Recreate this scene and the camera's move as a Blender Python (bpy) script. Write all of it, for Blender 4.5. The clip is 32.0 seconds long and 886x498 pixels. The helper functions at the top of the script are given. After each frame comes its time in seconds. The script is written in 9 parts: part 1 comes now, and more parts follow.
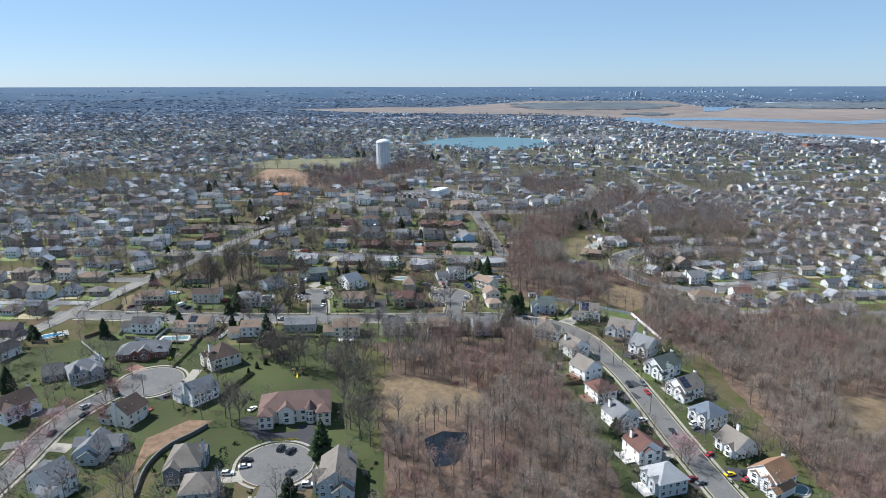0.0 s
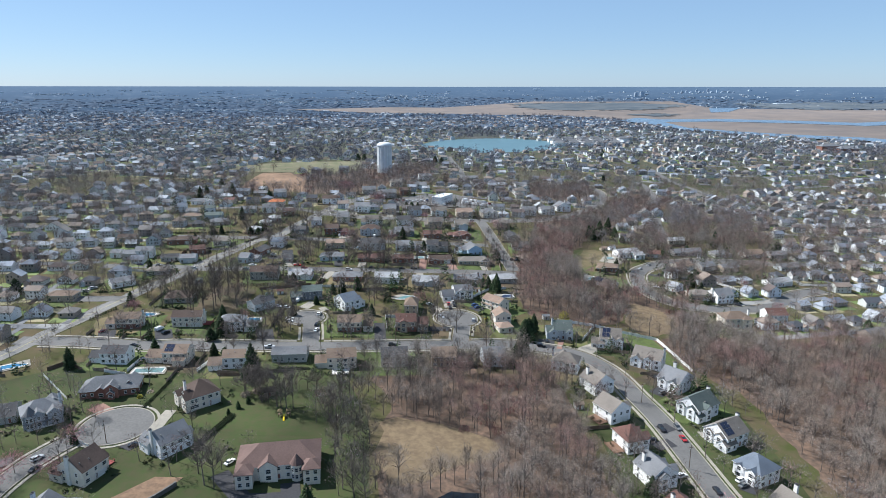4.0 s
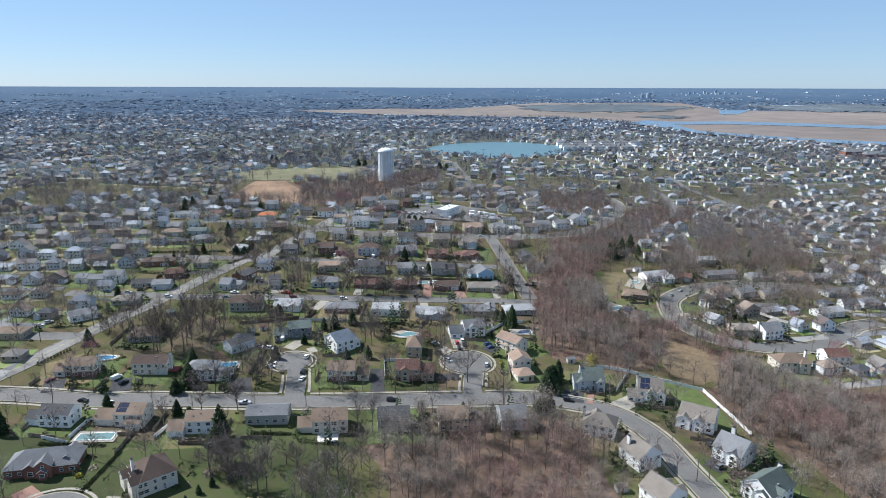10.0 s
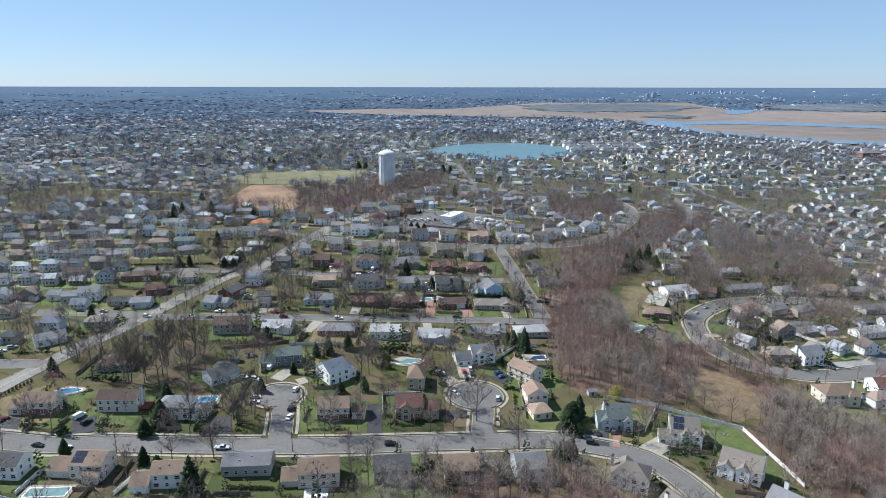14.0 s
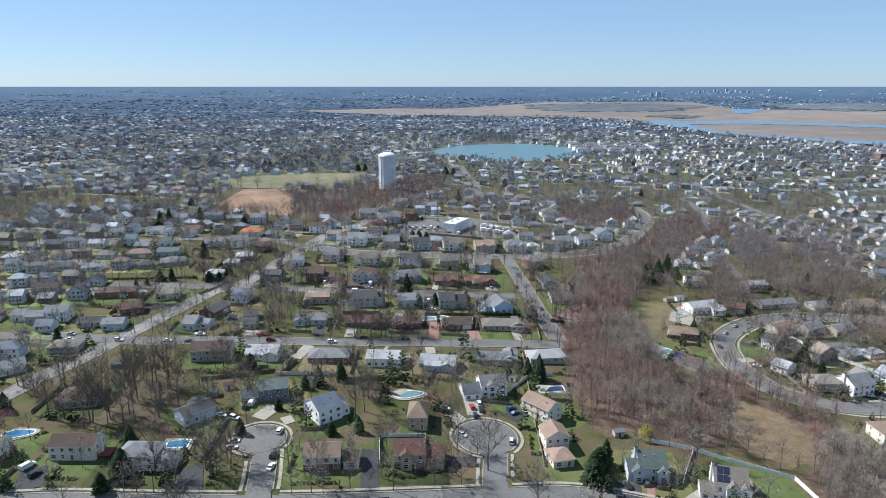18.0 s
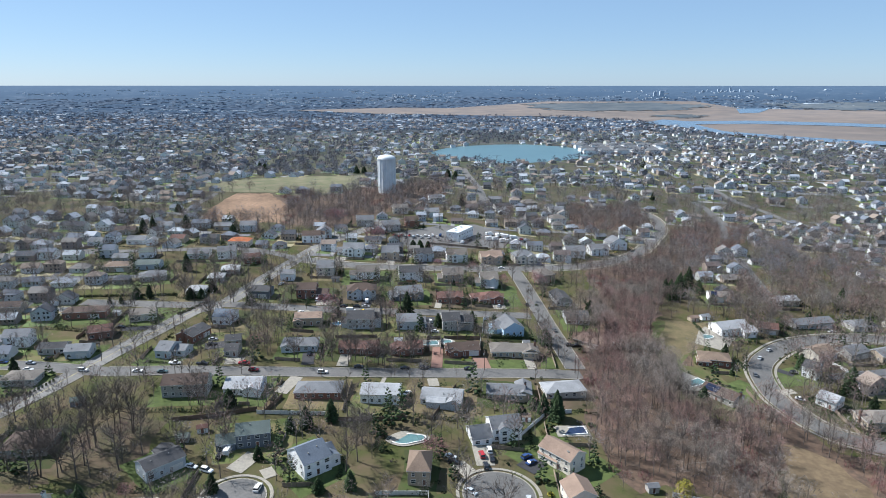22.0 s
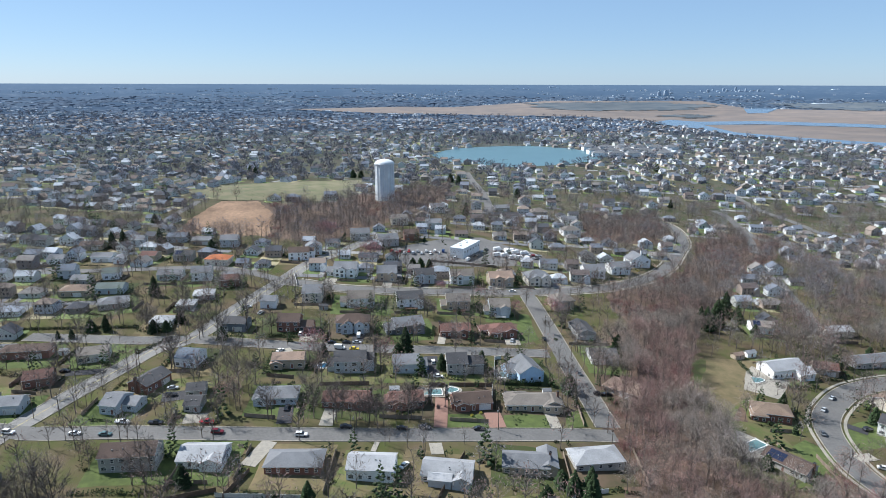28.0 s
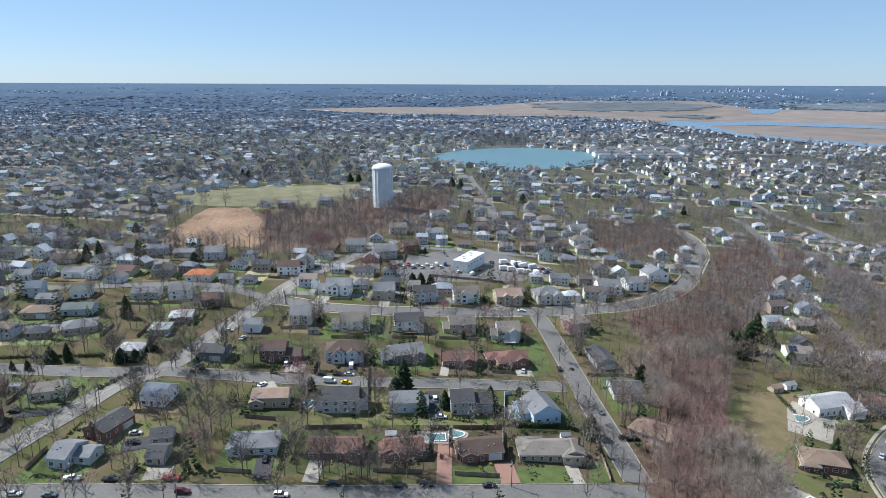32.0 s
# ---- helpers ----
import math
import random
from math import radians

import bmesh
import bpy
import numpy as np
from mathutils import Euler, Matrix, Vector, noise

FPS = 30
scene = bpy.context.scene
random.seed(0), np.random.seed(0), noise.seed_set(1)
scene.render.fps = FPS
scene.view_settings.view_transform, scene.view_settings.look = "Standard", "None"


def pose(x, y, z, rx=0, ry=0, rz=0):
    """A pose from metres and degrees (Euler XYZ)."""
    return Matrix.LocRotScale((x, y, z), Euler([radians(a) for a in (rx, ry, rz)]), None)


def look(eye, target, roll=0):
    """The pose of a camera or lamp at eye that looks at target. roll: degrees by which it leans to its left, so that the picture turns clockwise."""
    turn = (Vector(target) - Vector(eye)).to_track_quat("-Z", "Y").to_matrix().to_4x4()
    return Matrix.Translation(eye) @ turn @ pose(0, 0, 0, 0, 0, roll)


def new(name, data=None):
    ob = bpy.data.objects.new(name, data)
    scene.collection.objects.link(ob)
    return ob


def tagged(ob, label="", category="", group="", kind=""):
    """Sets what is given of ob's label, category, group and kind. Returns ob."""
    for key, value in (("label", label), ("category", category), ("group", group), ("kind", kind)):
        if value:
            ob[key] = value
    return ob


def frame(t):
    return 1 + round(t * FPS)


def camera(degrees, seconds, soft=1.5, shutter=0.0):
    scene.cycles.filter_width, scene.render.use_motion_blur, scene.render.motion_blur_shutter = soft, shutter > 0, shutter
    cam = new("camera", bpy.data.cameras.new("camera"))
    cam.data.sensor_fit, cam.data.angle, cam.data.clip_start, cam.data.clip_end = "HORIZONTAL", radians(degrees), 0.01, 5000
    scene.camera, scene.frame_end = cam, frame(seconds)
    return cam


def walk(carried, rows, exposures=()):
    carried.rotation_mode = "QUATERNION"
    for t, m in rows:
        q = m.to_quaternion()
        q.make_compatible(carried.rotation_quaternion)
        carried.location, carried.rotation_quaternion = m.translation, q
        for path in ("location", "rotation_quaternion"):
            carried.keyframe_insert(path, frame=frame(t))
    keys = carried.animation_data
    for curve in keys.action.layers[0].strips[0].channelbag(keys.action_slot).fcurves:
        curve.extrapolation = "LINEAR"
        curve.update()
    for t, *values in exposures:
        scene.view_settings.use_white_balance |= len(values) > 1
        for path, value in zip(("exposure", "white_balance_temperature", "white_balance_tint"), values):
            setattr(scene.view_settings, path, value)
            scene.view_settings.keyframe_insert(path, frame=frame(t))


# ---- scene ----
EXPOSURE = 0.80
KELVIN, TINT = 5980, 10
SKY_STRENGTH = 0.066
SUN_STRENGTH = 5.0

# ---- camera ----
cam = camera(68.33, 32.0, soft=0.9)
PATH = [
    (0, (0.068, 0.016, 130.002), (-0.291, 97.008, 105.661), -0.067),
    (1, (-0.640, 10.360, 130.244), (-1.056, 107.345, 105.879), -0.027),
    (2, (-1.330, 20.687, 130.494), (-1.804, 117.667, 106.109), 0.010),
    (3, (-1.987, 30.981, 130.756), (-2.521, 127.958, 106.363), 0.042),
    (4, (-2.593, 41.224, 131.039), (-3.190, 138.202, 106.652), 0.067),
    (5, (-3.138, 51.399, 131.348), (-3.803, 148.383, 106.983), 0.083),
    (6, (-3.649, 61.486, 131.680), (-4.384, 158.477, 107.347), 0.095),
    (7, (-4.158, 71.464, 132.031), (-4.965, 168.463, 107.729), 0.104),
    (8, (-4.700, 81.312, 132.398), (-5.580, 178.315, 108.114), 0.117),
    (9, (-5.293, 91.022, 132.768), (-6.247, 188.023, 108.481), 0.135),
    (10, (-5.907, 100.632, 133.088), (-6.938, 197.628, 108.786), 0.153),
    (11, (-6.494, 110.191, 133.299), (-7.609, 207.181, 108.975), 0.163),
    (12, (-7.010, 119.751, 133.339), (-8.220, 216.736, 108.998), 0.158),
    (13, (-7.427, 129.354, 133.172), (-8.743, 226.337, 108.826), 0.133),
    (14, (-7.792, 139.014, 132.864), (-9.217, 235.994, 108.518), 0.096),
    (15, (-8.172, 148.734, 132.504), (-9.697, 245.713, 108.159), 0.057),
    (16, (-8.631, 158.520, 132.183), (-10.237, 255.496, 107.832), 0.024),
    (17, (-9.216, 168.369, 131.970), (-10.875, 265.340, 107.601), 0.007),
    (18, (-9.886, 178.253, 131.850), (-11.578, 275.216, 107.453), 0.002),
    (19, (-10.582, 188.132, 131.788), (-12.296, 285.087, 107.358), 0.004),
    (20, (-11.242, 197.971, 131.749), (-12.979, 294.917, 107.285), 0.009),
    (21, (-11.823, 207.740, 131.704), (-13.590, 304.677, 107.209), 0.012),
    (22, (-12.342, 217.444, 131.660), (-14.143, 314.373, 107.135), 0.016),
    (23, (-12.831, 227.097, 131.629), (-14.664, 324.018, 107.075), 0.023),
    (24, (-13.324, 236.714, 131.625), (-15.180, 333.627, 107.041), 0.037),
    (25, (-13.845, 246.307, 131.656), (-15.713, 343.212, 107.039), 0.060),
    (26, (-14.392, 255.889, 131.705), (-16.261, 352.785, 107.056), 0.089),
    (27, (-14.954, 265.471, 131.752), (-16.819, 362.360, 107.073), 0.119),
    (28, (-15.518, 275.064, 131.774), (-17.379, 371.948, 107.073), 0.147),
    (29, (-16.076, 284.677, 131.756), (-17.937, 381.557, 107.042), 0.170),
    (30, (-16.628, 294.307, 131.702), (-18.492, 391.186, 106.983), 0.188),
    (31, (-17.177, 303.949, 131.626), (-19.045, 400.827, 106.906), 0.202),
    (32, (-17.723, 313.596, 131.538), (-19.597, 410.475, 106.821), 0.215),
]
walk(cam, [(t, look(eye, target, roll)) for t, eye, target, roll in PATH], [(0, EXPOSURE, KELVIN, TINT), (32, EXPOSURE, KELVIN, TINT)])

# ---- world and sun ----
SUN_FROM = Vector((-0.84, 0.36, 0.98)).normalized()   # towards the sun
world = bpy.data.worlds.new("sky")
scene.world = world
world.use_nodes = True
wn = world.node_tree
sky = wn.nodes.new("ShaderNodeTexSky")
sky.sky_type = "NISHITA"
sky.sun_disc = False
sky.sun_elevation = math.asin(SUN_FROM.z)
sky.sun_rotation = math.atan2(SUN_FROM.x, SUN_FROM.y)
sky.altitude = 120
sky.air_density, sky.dust_density, sky.ozone_density = 0.75, 0.2, 3.5
haze = wn.nodes.new("ShaderNodeMix")   # spring haze evens out the blue
haze.data_type = "RGBA"
haze.inputs[0].default_value = 0.5
haze.inputs[7].default_value = (3.5, 5.2, 7.1, 1)
wn.links.new(sky.outputs[0], haze.inputs[6])
wn.links.new(haze.outputs[2], wn.nodes["Background"].inputs[0])
wn.nodes["Background"].inputs[1].default_value = SKY_STRENGTH
sun = new("sun", bpy.data.lights.new("sun", "SUN"))
sun.data.energy, sun.data.angle, sun.data.color = SUN_STRENGTH, radians(0.6), (1.0, 0.955, 0.88)
sun.rotation_mode = "QUATERNION"
sun.rotation_quaternion = SUN_FROM.to_track_quat("Z", "Y")

# ---- materials ----
MATS = {}


def mat(name, col, col2=None, scale=3.0, rough=0.9, bump=0.0, bscale=20.0, metal=0.0, spec=0.3, vary=0.0, island=0.0, big=0.0, bands=0.0):
    """A surface of two colours mixed by noise at two scales, with fine relief. vary: change from thing to thing; island: from piece to piece;
    bands: courses a metre, for shingles and siding."""
    m = bpy.data.materials.new(name)
    m.use_nodes = True
    nt = m.node_tree
    n, l = nt.nodes, nt.links
    bs = n["Principled BSDF"]
    bs.inputs["Roughness"].default_value = rough
    bs.inputs["Metallic"].default_value = metal
    bs.inputs["Specular IOR Level"].default_value = spec
    geo = n.new("ShaderNodeNewGeometry")
    col2 = col2 or tuple(c * 0.8 for c in col)
    noi = n.new("ShaderNodeTexNoise")
    noi.inputs["Scale"].default_value = scale
    noi.inputs["Detail"].default_value = 6
    noi.inputs["Roughness"].default_value = 0.65
    l.new(geo.outputs["Position"], noi.inputs["Vector"])
    ramp = n.new("ShaderNodeValToRGB")
    ramp.color_ramp.elements[0].position, ramp.color_ramp.elements[1].position = 0.36, 0.64
    ramp.color_ramp.elements[0].color = (*col2, 1)
    ramp.color_ramp.elements[1].color = (*col, 1)
    l.new(noi.outputs["Fac"], ramp.inputs["Fac"])
    out = ramp.outputs["Color"]
    value = None
    if big:
        nb = n.new("ShaderNodeTexNoise")
        nb.inputs["Scale"].default_value = scale * 0.08
        nb.inputs["Detail"].default_value = 3
        l.new(geo.outputs["Position"], nb.inputs["Vector"])
        mp = n.new("ShaderNodeMapRange")
        mp.inputs["From Min"].default_value, mp.inputs["From Max"].default_value = 0.3, 0.7
        mp.inputs["To Min"].default_value, mp.inputs["To Max"].default_value = 1 - big, 1 + big
        l.new(nb.outputs["Fac"], mp.inputs["Value"])
        value = mp.outputs["Result"]
    for src, amount in (("Random", vary), ("Random Per Island", island)):
        if amount:
            node = n.new("ShaderNodeObjectInfo") if src == "Random" else geo
            mp = n.new("ShaderNodeMapRange")
            mp.inputs["To Min"].default_value, mp.inputs["To Max"].default_value = 1 - amount, 1 + amount
            l.new(node.outputs[src], mp.inputs["Value"])
            if value is None:
                value = mp.outputs["Result"]
            else:
                mu = n.new("ShaderNodeMath")
                mu.operation = "MULTIPLY"
                l.new(value, mu.inputs[0])
                l.new(mp.outputs["Result"], mu.inputs[1])
                value = mu.outputs[0]
    if value is not None:
        hs = n.new("ShaderNodeHueSaturation")
        l.new(out, hs.inputs["Color"])
        l.new(value, hs.inputs["Value"])
        out = hs.outputs["Color"]
    l.new(out, bs.inputs["Base Color"])
    if bump or bands:
        bn = n.new("ShaderNodeBump")
        bn.inputs["Strength"].default_value = bump or 0.4
        bn.inputs["Distance"].default_value = 0.05
        if bands:
            wv = n.new("ShaderNodeTexWave")
            wv.bands_direction = "Z"
            wv.wave_profile = "SAW"
            wv.inputs["Scale"].default_value = bands
            wv.inputs["Distortion"].default_value = 0.0
            l.new(geo.outputs["Position"], wv.inputs["Vector"])
            l.new(wv.outputs["Fac"], bn.inputs["Height"])
        else:
            nz = n.new("ShaderNodeTexNoise")
            nz.inputs["Scale"].default_value = bscale
            nz.inputs["Detail"].default_value = 4
            l.new(geo.outputs["Position"], nz.inputs["Vector"])
            l.new(nz.outputs["Fac"], bn.inputs["Height"])
        l.new(bn.outputs["Normal"], bs.inputs["Normal"])
    MATS[name] = m
    return m


def island_colours(name, cols, rough=0.85):
    """One colour out of a row for each loose piece of a mesh."""
    m = mat(name, cols[0], rough=rough)
    nt = m.node_tree
    geo = next(k for k in nt.nodes if k.type == "NEW_GEOMETRY")
    ramp = nt.nodes.new("ShaderNodeValToRGB")
    ramp.color_ramp.interpolation = "CONSTANT"
    while len(ramp.color_ramp.elements) < len(cols):
        ramp.color_ramp.elements.new(0.5)
    for k, c in enumerate(cols):
        ramp.color_ramp.elements[k].position = k / len(cols)
        ramp.color_ramp.elements[k].color = (*c, 1)
    nt.links.new(geo.outputs["Random Per Island"], ramp.inputs["Fac"])
    nt.links.new(ramp.outputs["Color"], nt.nodes["Principled BSDF"].inputs["Base Color"])
    return m


# walls
for key, c in dict(white=(0.86, 0.86, 0.86), cream=(0.72, 0.66, 0.57), tanwall=(0.42, 0.35, 0.27), bluepale=(0.50, 0.54, 0.57), blue=(0.38, 0.41, 0.45),
                   greywall=(0.40, 0.39, 0.37), slate=(0.15, 0.17, 0.20), skyblue=(0.42, 0.58, 0.74)).items():
    mat("siding_" + key, c, tuple(v * 0.88 for v in c), scale=0.8, rough=0.7, bands=1.6, bump=0.25, vary=0.06, big=0.06)
mat("siding_brick", (0.25, 0.12, 0.09), (0.17, 0.085, 0.065), scale=5, rough=0.9, bump=0.3, bscale=12, vary=0.15)
# roofs
for key, c in dict(grey=(0.215, 0.222, 0.235), greyd=(0.085, 0.085, 0.09), greyl=(0.41, 0.42, 0.435), brown=(0.12, 0.085, 0.07), brownred=(0.16, 0.085, 0.07), tan=(0.25, 0.185, 0.14),
                   tangrey=(0.23, 0.205, 0.18), tanpink=(0.36, 0.26, 0.20), pink=(0.185, 0.122, 0.106), bluegrey=(0.16, 0.19, 0.235), greenroof=(0.13, 0.16, 0.15),
                   orange=(0.50, 0.17, 0.07), orangetan=(0.38, 0.22, 0.13)).items():
    mat("shingle_" + key, tuple(v * 0.76 for v in c), tuple(v * 0.58 for v in c), scale=2.2, rough=0.92, bands=1.9, bump=0.35, vary=0.14, big=0.14)
mat("trim_white", (0.78, 0.78, 0.76), rough=0.55)
mat("pane_glass", (0.035, 0.045, 0.055), (0.02, 0.025, 0.03), scale=0.6, rough=0.08, spec=0.6)
mat("door_paint", (0.185, 0.084, 0.059), rough=0.5, vary=0.5)
mat("garage_paint", (0.72, 0.71, 0.68), rough=0.6, vary=0.1)
mat("chimney_brick", (0.227, 0.134, 0.101), (0.160, 0.092, 0.071), scale=6, bump=0.3, vary=0.2)
mat("chimney_siding", (0.70, 0.69, 0.66), rough=0.7)
mat("solar_cells", (0.012, 0.016, 0.035), (0.02, 0.025, 0.05), scale=1.5, rough=0.12, spec=0.6)
mat("deck_brown", (0.185, 0.109, 0.071), (0.134, 0.084, 0.059), scale=4, rough=0.85)
mat("deck_red", (0.252, 0.067, 0.059), rough=0.85)
mat("deck_white", (0.62, 0.60, 0.57), rough=0.8)
# ground
mat("asphalt", (0.134, 0.130, 0.125), (0.104, 0.102, 0.099), scale=0.9, rough=0.92, bump=0.15, bscale=40, big=0.10)
mat("asphalt_pale", (0.190, 0.184, 0.174), (0.145, 0.141, 0.134), scale=0.6, rough=0.92, bump=0.15, bscale=40, big=0.12)
mat("asphalt_dark", (0.046, 0.046, 0.050), (0.034, 0.034, 0.038), scale=1.2, rough=0.9, big=0.1)
mat("concrete", (0.300, 0.277, 0.232), (0.225, 0.208, 0.178), scale=0.9, rough=0.9, big=0.08)
mat("brick_paving", (0.252, 0.151, 0.118), (0.193, 0.109, 0.084), scale=5, rough=0.9)
mat("leaf_litter", (0.140, 0.092, 0.064), (0.066, 0.049, 0.038), scale=0.35, rough=1.0, bump=0.5, bscale=3, big=0.25)
mat("grove_grass", (0.092, 0.066, 0.044), (0.050, 0.048, 0.023), scale=0.10, rough=1.0, bump=0.4, bscale=3, big=0.25)
mat("meadow_grass", (0.164, 0.122, 0.073), (0.108, 0.078, 0.049), scale=0.3, rough=1.0, bump=0.4, bscale=3, big=0.15)
mat("bare_soil", (0.245, 0.158, 0.100), (0.150, 0.100, 0.066), scale=0.35, rough=1.0, bump=0.5, bscale=2, big=0.3)
mat("field_grass", (0.168, 0.148, 0.092), (0.096, 0.106, 0.052), scale=0.06, rough=1.0, big=0.15)
mat("lawn_green", (0.038, 0.056, 0.015), (0.052, 0.053, 0.022), scale=0.28, rough=1.0, bump=0.3, bscale=5, big=0.35)
# woods in the distance, given a blue cast as painted haze
mat("far_woods_haze", (0.098, 0.112, 0.122), (0.052, 0.070, 0.088), scale=0.012, rough=1.0, big=0.2)
mat("line_paint", (0.462, 0.395, 0.168), rough=0.8)
mat("lawn_bright", (0.082, 0.108, 0.032), (0.056, 0.074, 0.024), scale=0.25, rough=1.0, bump=0.3, bscale=5, big=0.15)
mat("lawn_mixed", (0.072, 0.098, 0.026), (0.125, 0.104, 0.052), scale=0.16, rough=1.0, bump=0.3, bscale=4, big=0.2)
mat("lawn_dry", (0.160, 0.123, 0.067), (0.105, 0.092, 0.045), scale=0.15, rough=1.0, bump=0.3, bscale=4, big=0.15)
mat("water_lake", (0.080, 0.150, 0.172), (0.070, 0.136, 0.158), scale=0.02, rough=0.4, spec=0.5, bump=0.15, bscale=0.35)
mat("water_dark", (0.012, 0.013, 0.015), rough=0.1, spec=0.5)
mat("pool_water", (0.05, 0.17, 0.29), (0.04, 0.15, 0.26), scale=1.0, rough=0.1, spec=0.5)
mat("pool_navy", (0.018, 0.032, 0.075), (0.014, 0.026, 0.060), scale=0.5, rough=0.4)
mat("pool_cover", (0.101, 0.185, 0.185), (0.076, 0.151, 0.160), scale=0.5, rough=0.5)
mat("marsh_reed", (0.182, 0.150, 0.130), (0.126, 0.112, 0.106), scale=0.010, rough=1.0, big=0.25)
mat("river_water", (0.11, 0.165, 0.225), (0.09, 0.14, 0.20), scale=0.02, rough=0.25)
# plants
mat("bark", (0.150, 0.126, 0.110), (0.092, 0.077, 0.066), scale=2, rough=0.95, vary=0.25)
mat("twigs", (0.285, 0.226, 0.190), (0.142, 0.109, 0.089), scale=0.13, rough=1.0, vary=0.2, island=0.2, big=0.15)
mat("twigs_mauve", (0.288, 0.194, 0.171), (0.150, 0.093, 0.083), scale=0.13, rough=1.0, vary=0.2, island=0.2, big=0.15)
mat("twigs_grey", (0.262, 0.230, 0.204), (0.156, 0.133, 0.116), scale=0.13, rough=1.0, vary=0.2, island=0.2, big=0.15)
mat("twigs_yard", (0.170, 0.143, 0.126), (0.086, 0.072, 0.063), scale=0.13, rough=1.0, vary=0.25, island=0.2, big=0.15)
mat("twigs_maroon", (0.225, 0.108, 0.104), (0.140, 0.070, 0.066), scale=0.2, rough=1.0, vary=0.2, island=0.25)
mat("twigs_red", (0.360, 0.180, 0.190), (0.230, 0.115, 0.122), scale=0.3, rough=1.0, vary=0.25, island=0.25)
# twigs_far and twigs_haze are greyed towards blue: haze painted into the twigs
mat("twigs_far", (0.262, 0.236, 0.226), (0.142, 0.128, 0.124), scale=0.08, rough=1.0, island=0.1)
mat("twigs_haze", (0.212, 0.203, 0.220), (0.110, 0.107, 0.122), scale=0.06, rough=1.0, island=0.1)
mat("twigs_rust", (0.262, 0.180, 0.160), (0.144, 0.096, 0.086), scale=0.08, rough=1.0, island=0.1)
# the farthest trees' twigs, painted bluest to stand in for haze
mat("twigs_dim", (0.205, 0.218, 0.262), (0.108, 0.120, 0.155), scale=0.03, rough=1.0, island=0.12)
# buildings near the horizon, faint blue of painted haze in the walls
mat("horizon_walls_haze", (0.54, 0.57, 0.61), (0.32, 0.36, 0.40), scale=0.05, rough=0.9, island=0.4)
mat("pylon_steel", (0.20, 0.21, 0.22), rough=0.6, metal=0.3)
mat("needles", (0.033, 0.054, 0.020), (0.017, 0.031, 0.012), scale=0.6, rough=0.95, vary=0.3, island=0.3)
mat("yellow_leaves", (0.319, 0.277, 0.042), (0.202, 0.193, 0.038), scale=1.0, rough=0.95, island=0.3)
mat("hedge_leaves", (0.036, 0.050, 0.019), (0.020, 0.029, 0.012), scale=1.5, rough=0.95, vary=0.3, island=0.3)
# man-made
mat("vinyl_white", (0.78, 0.78, 0.77), rough=0.5)
mat("timber", (0.168, 0.118, 0.084), (0.118, 0.084, 0.063), scale=3, rough=0.9, vary=0.15)
mat("pole_wood", (0.134, 0.101, 0.076), rough=0.95)
mat("tower_paint", (0.62, 0.645, 0.65), (0.50, 0.53, 0.55), scale=0.12, rough=0.5, big=0.06)
mat("metal_white", (0.76, 0.77, 0.77), (0.66, 0.67, 0.68), scale=0.4, rough=0.5, vary=0.05)
mat("vent_grey", (0.252, 0.252, 0.244), rough=0.7)
mat("rubber", (0.02, 0.02, 0.02), rough=0.8)
mat("rim_alloy", (0.45, 0.45, 0.46), rough=0.35, metal=0.8)
for key, c in dict(white=(0.75, 0.75, 0.74), black=(0.02, 0.02, 0.024), silver=(0.42, 0.44, 0.46), grey=(0.12, 0.125, 0.13), red=(0.33, 0.025, 0.03),
                   maroon=(0.12, 0.015, 0.025), blue=(0.03, 0.06, 0.16), yellow=(0.72, 0.50, 0.02), teal=(0.10, 0.17, 0.18)).items():
    mat("car_" + key, c, c, rough=0.25, spec=0.6)

# ---- building helpers ----


def gz(x, y):
    """Height of the land; far out it bends up to fit the camera's horizon."""
    x, y = np.asarray(x, float), np.asarray(y, float)
    u = 2.6 * np.tanh(x / 260) / (1 + np.exp(np.minimum((y - 1080) / 50, 50)))
    v = (y - 500) / 100
    v = np.where(v < 0, 4.5 * np.tanh(v / 4.5), 6 * np.tanh(v / 6))
    z = -4.2 - 5.65 * u + 3.33 * v - 1.29 * u * u - 0.70 * u * v - 0.217 * v * v
    d = np.hypot(x, y - 150)
    s = np.clip((d - 2600) / 2300, 0, 1.02)
    return z * (1 - np.minimum(s, 1)) + 114 * s ** 1.6


def gh(x, y):
    return float(gz(x, y))


def mesh(name, verts, faces, *mats, idx=None):
    me = bpy.data.meshes.new(name)
    me.from_pydata([tuple(v) for v in verts], [], faces)
    for m in mats:
        me.materials.append(MATS[m])
    if idx:
        me.polygons.foreach_set("material_index", idx)
    me.update()
    return me


def big_mesh(name, verts, tris, *mats, idx=None):
    """A mesh out of arrays."""
    verts, tris = np.asarray(verts, np.float32), np.asarray(tris, np.int32)
    me = bpy.data.meshes.new(name)
    k = tris.shape[1]
    me.vertices.add(len(verts))
    me.vertices.foreach_set("co", verts.ravel())
    me.loops.add(tris.size)
    me.loops.foreach_set("vertex_index", tris.ravel())
    me.polygons.add(len(tris))
    me.polygons.foreach_set("loop_start", np.arange(0, tris.size, k, dtype=np.int32))
    for m in mats:
        me.materials.append(MATS[m])
    if idx is not None:
        me.polygons.foreach_set("material_index", np.asarray(idx, np.int32))
    me.update(calc_edges=True)
    me.validate()
    return me


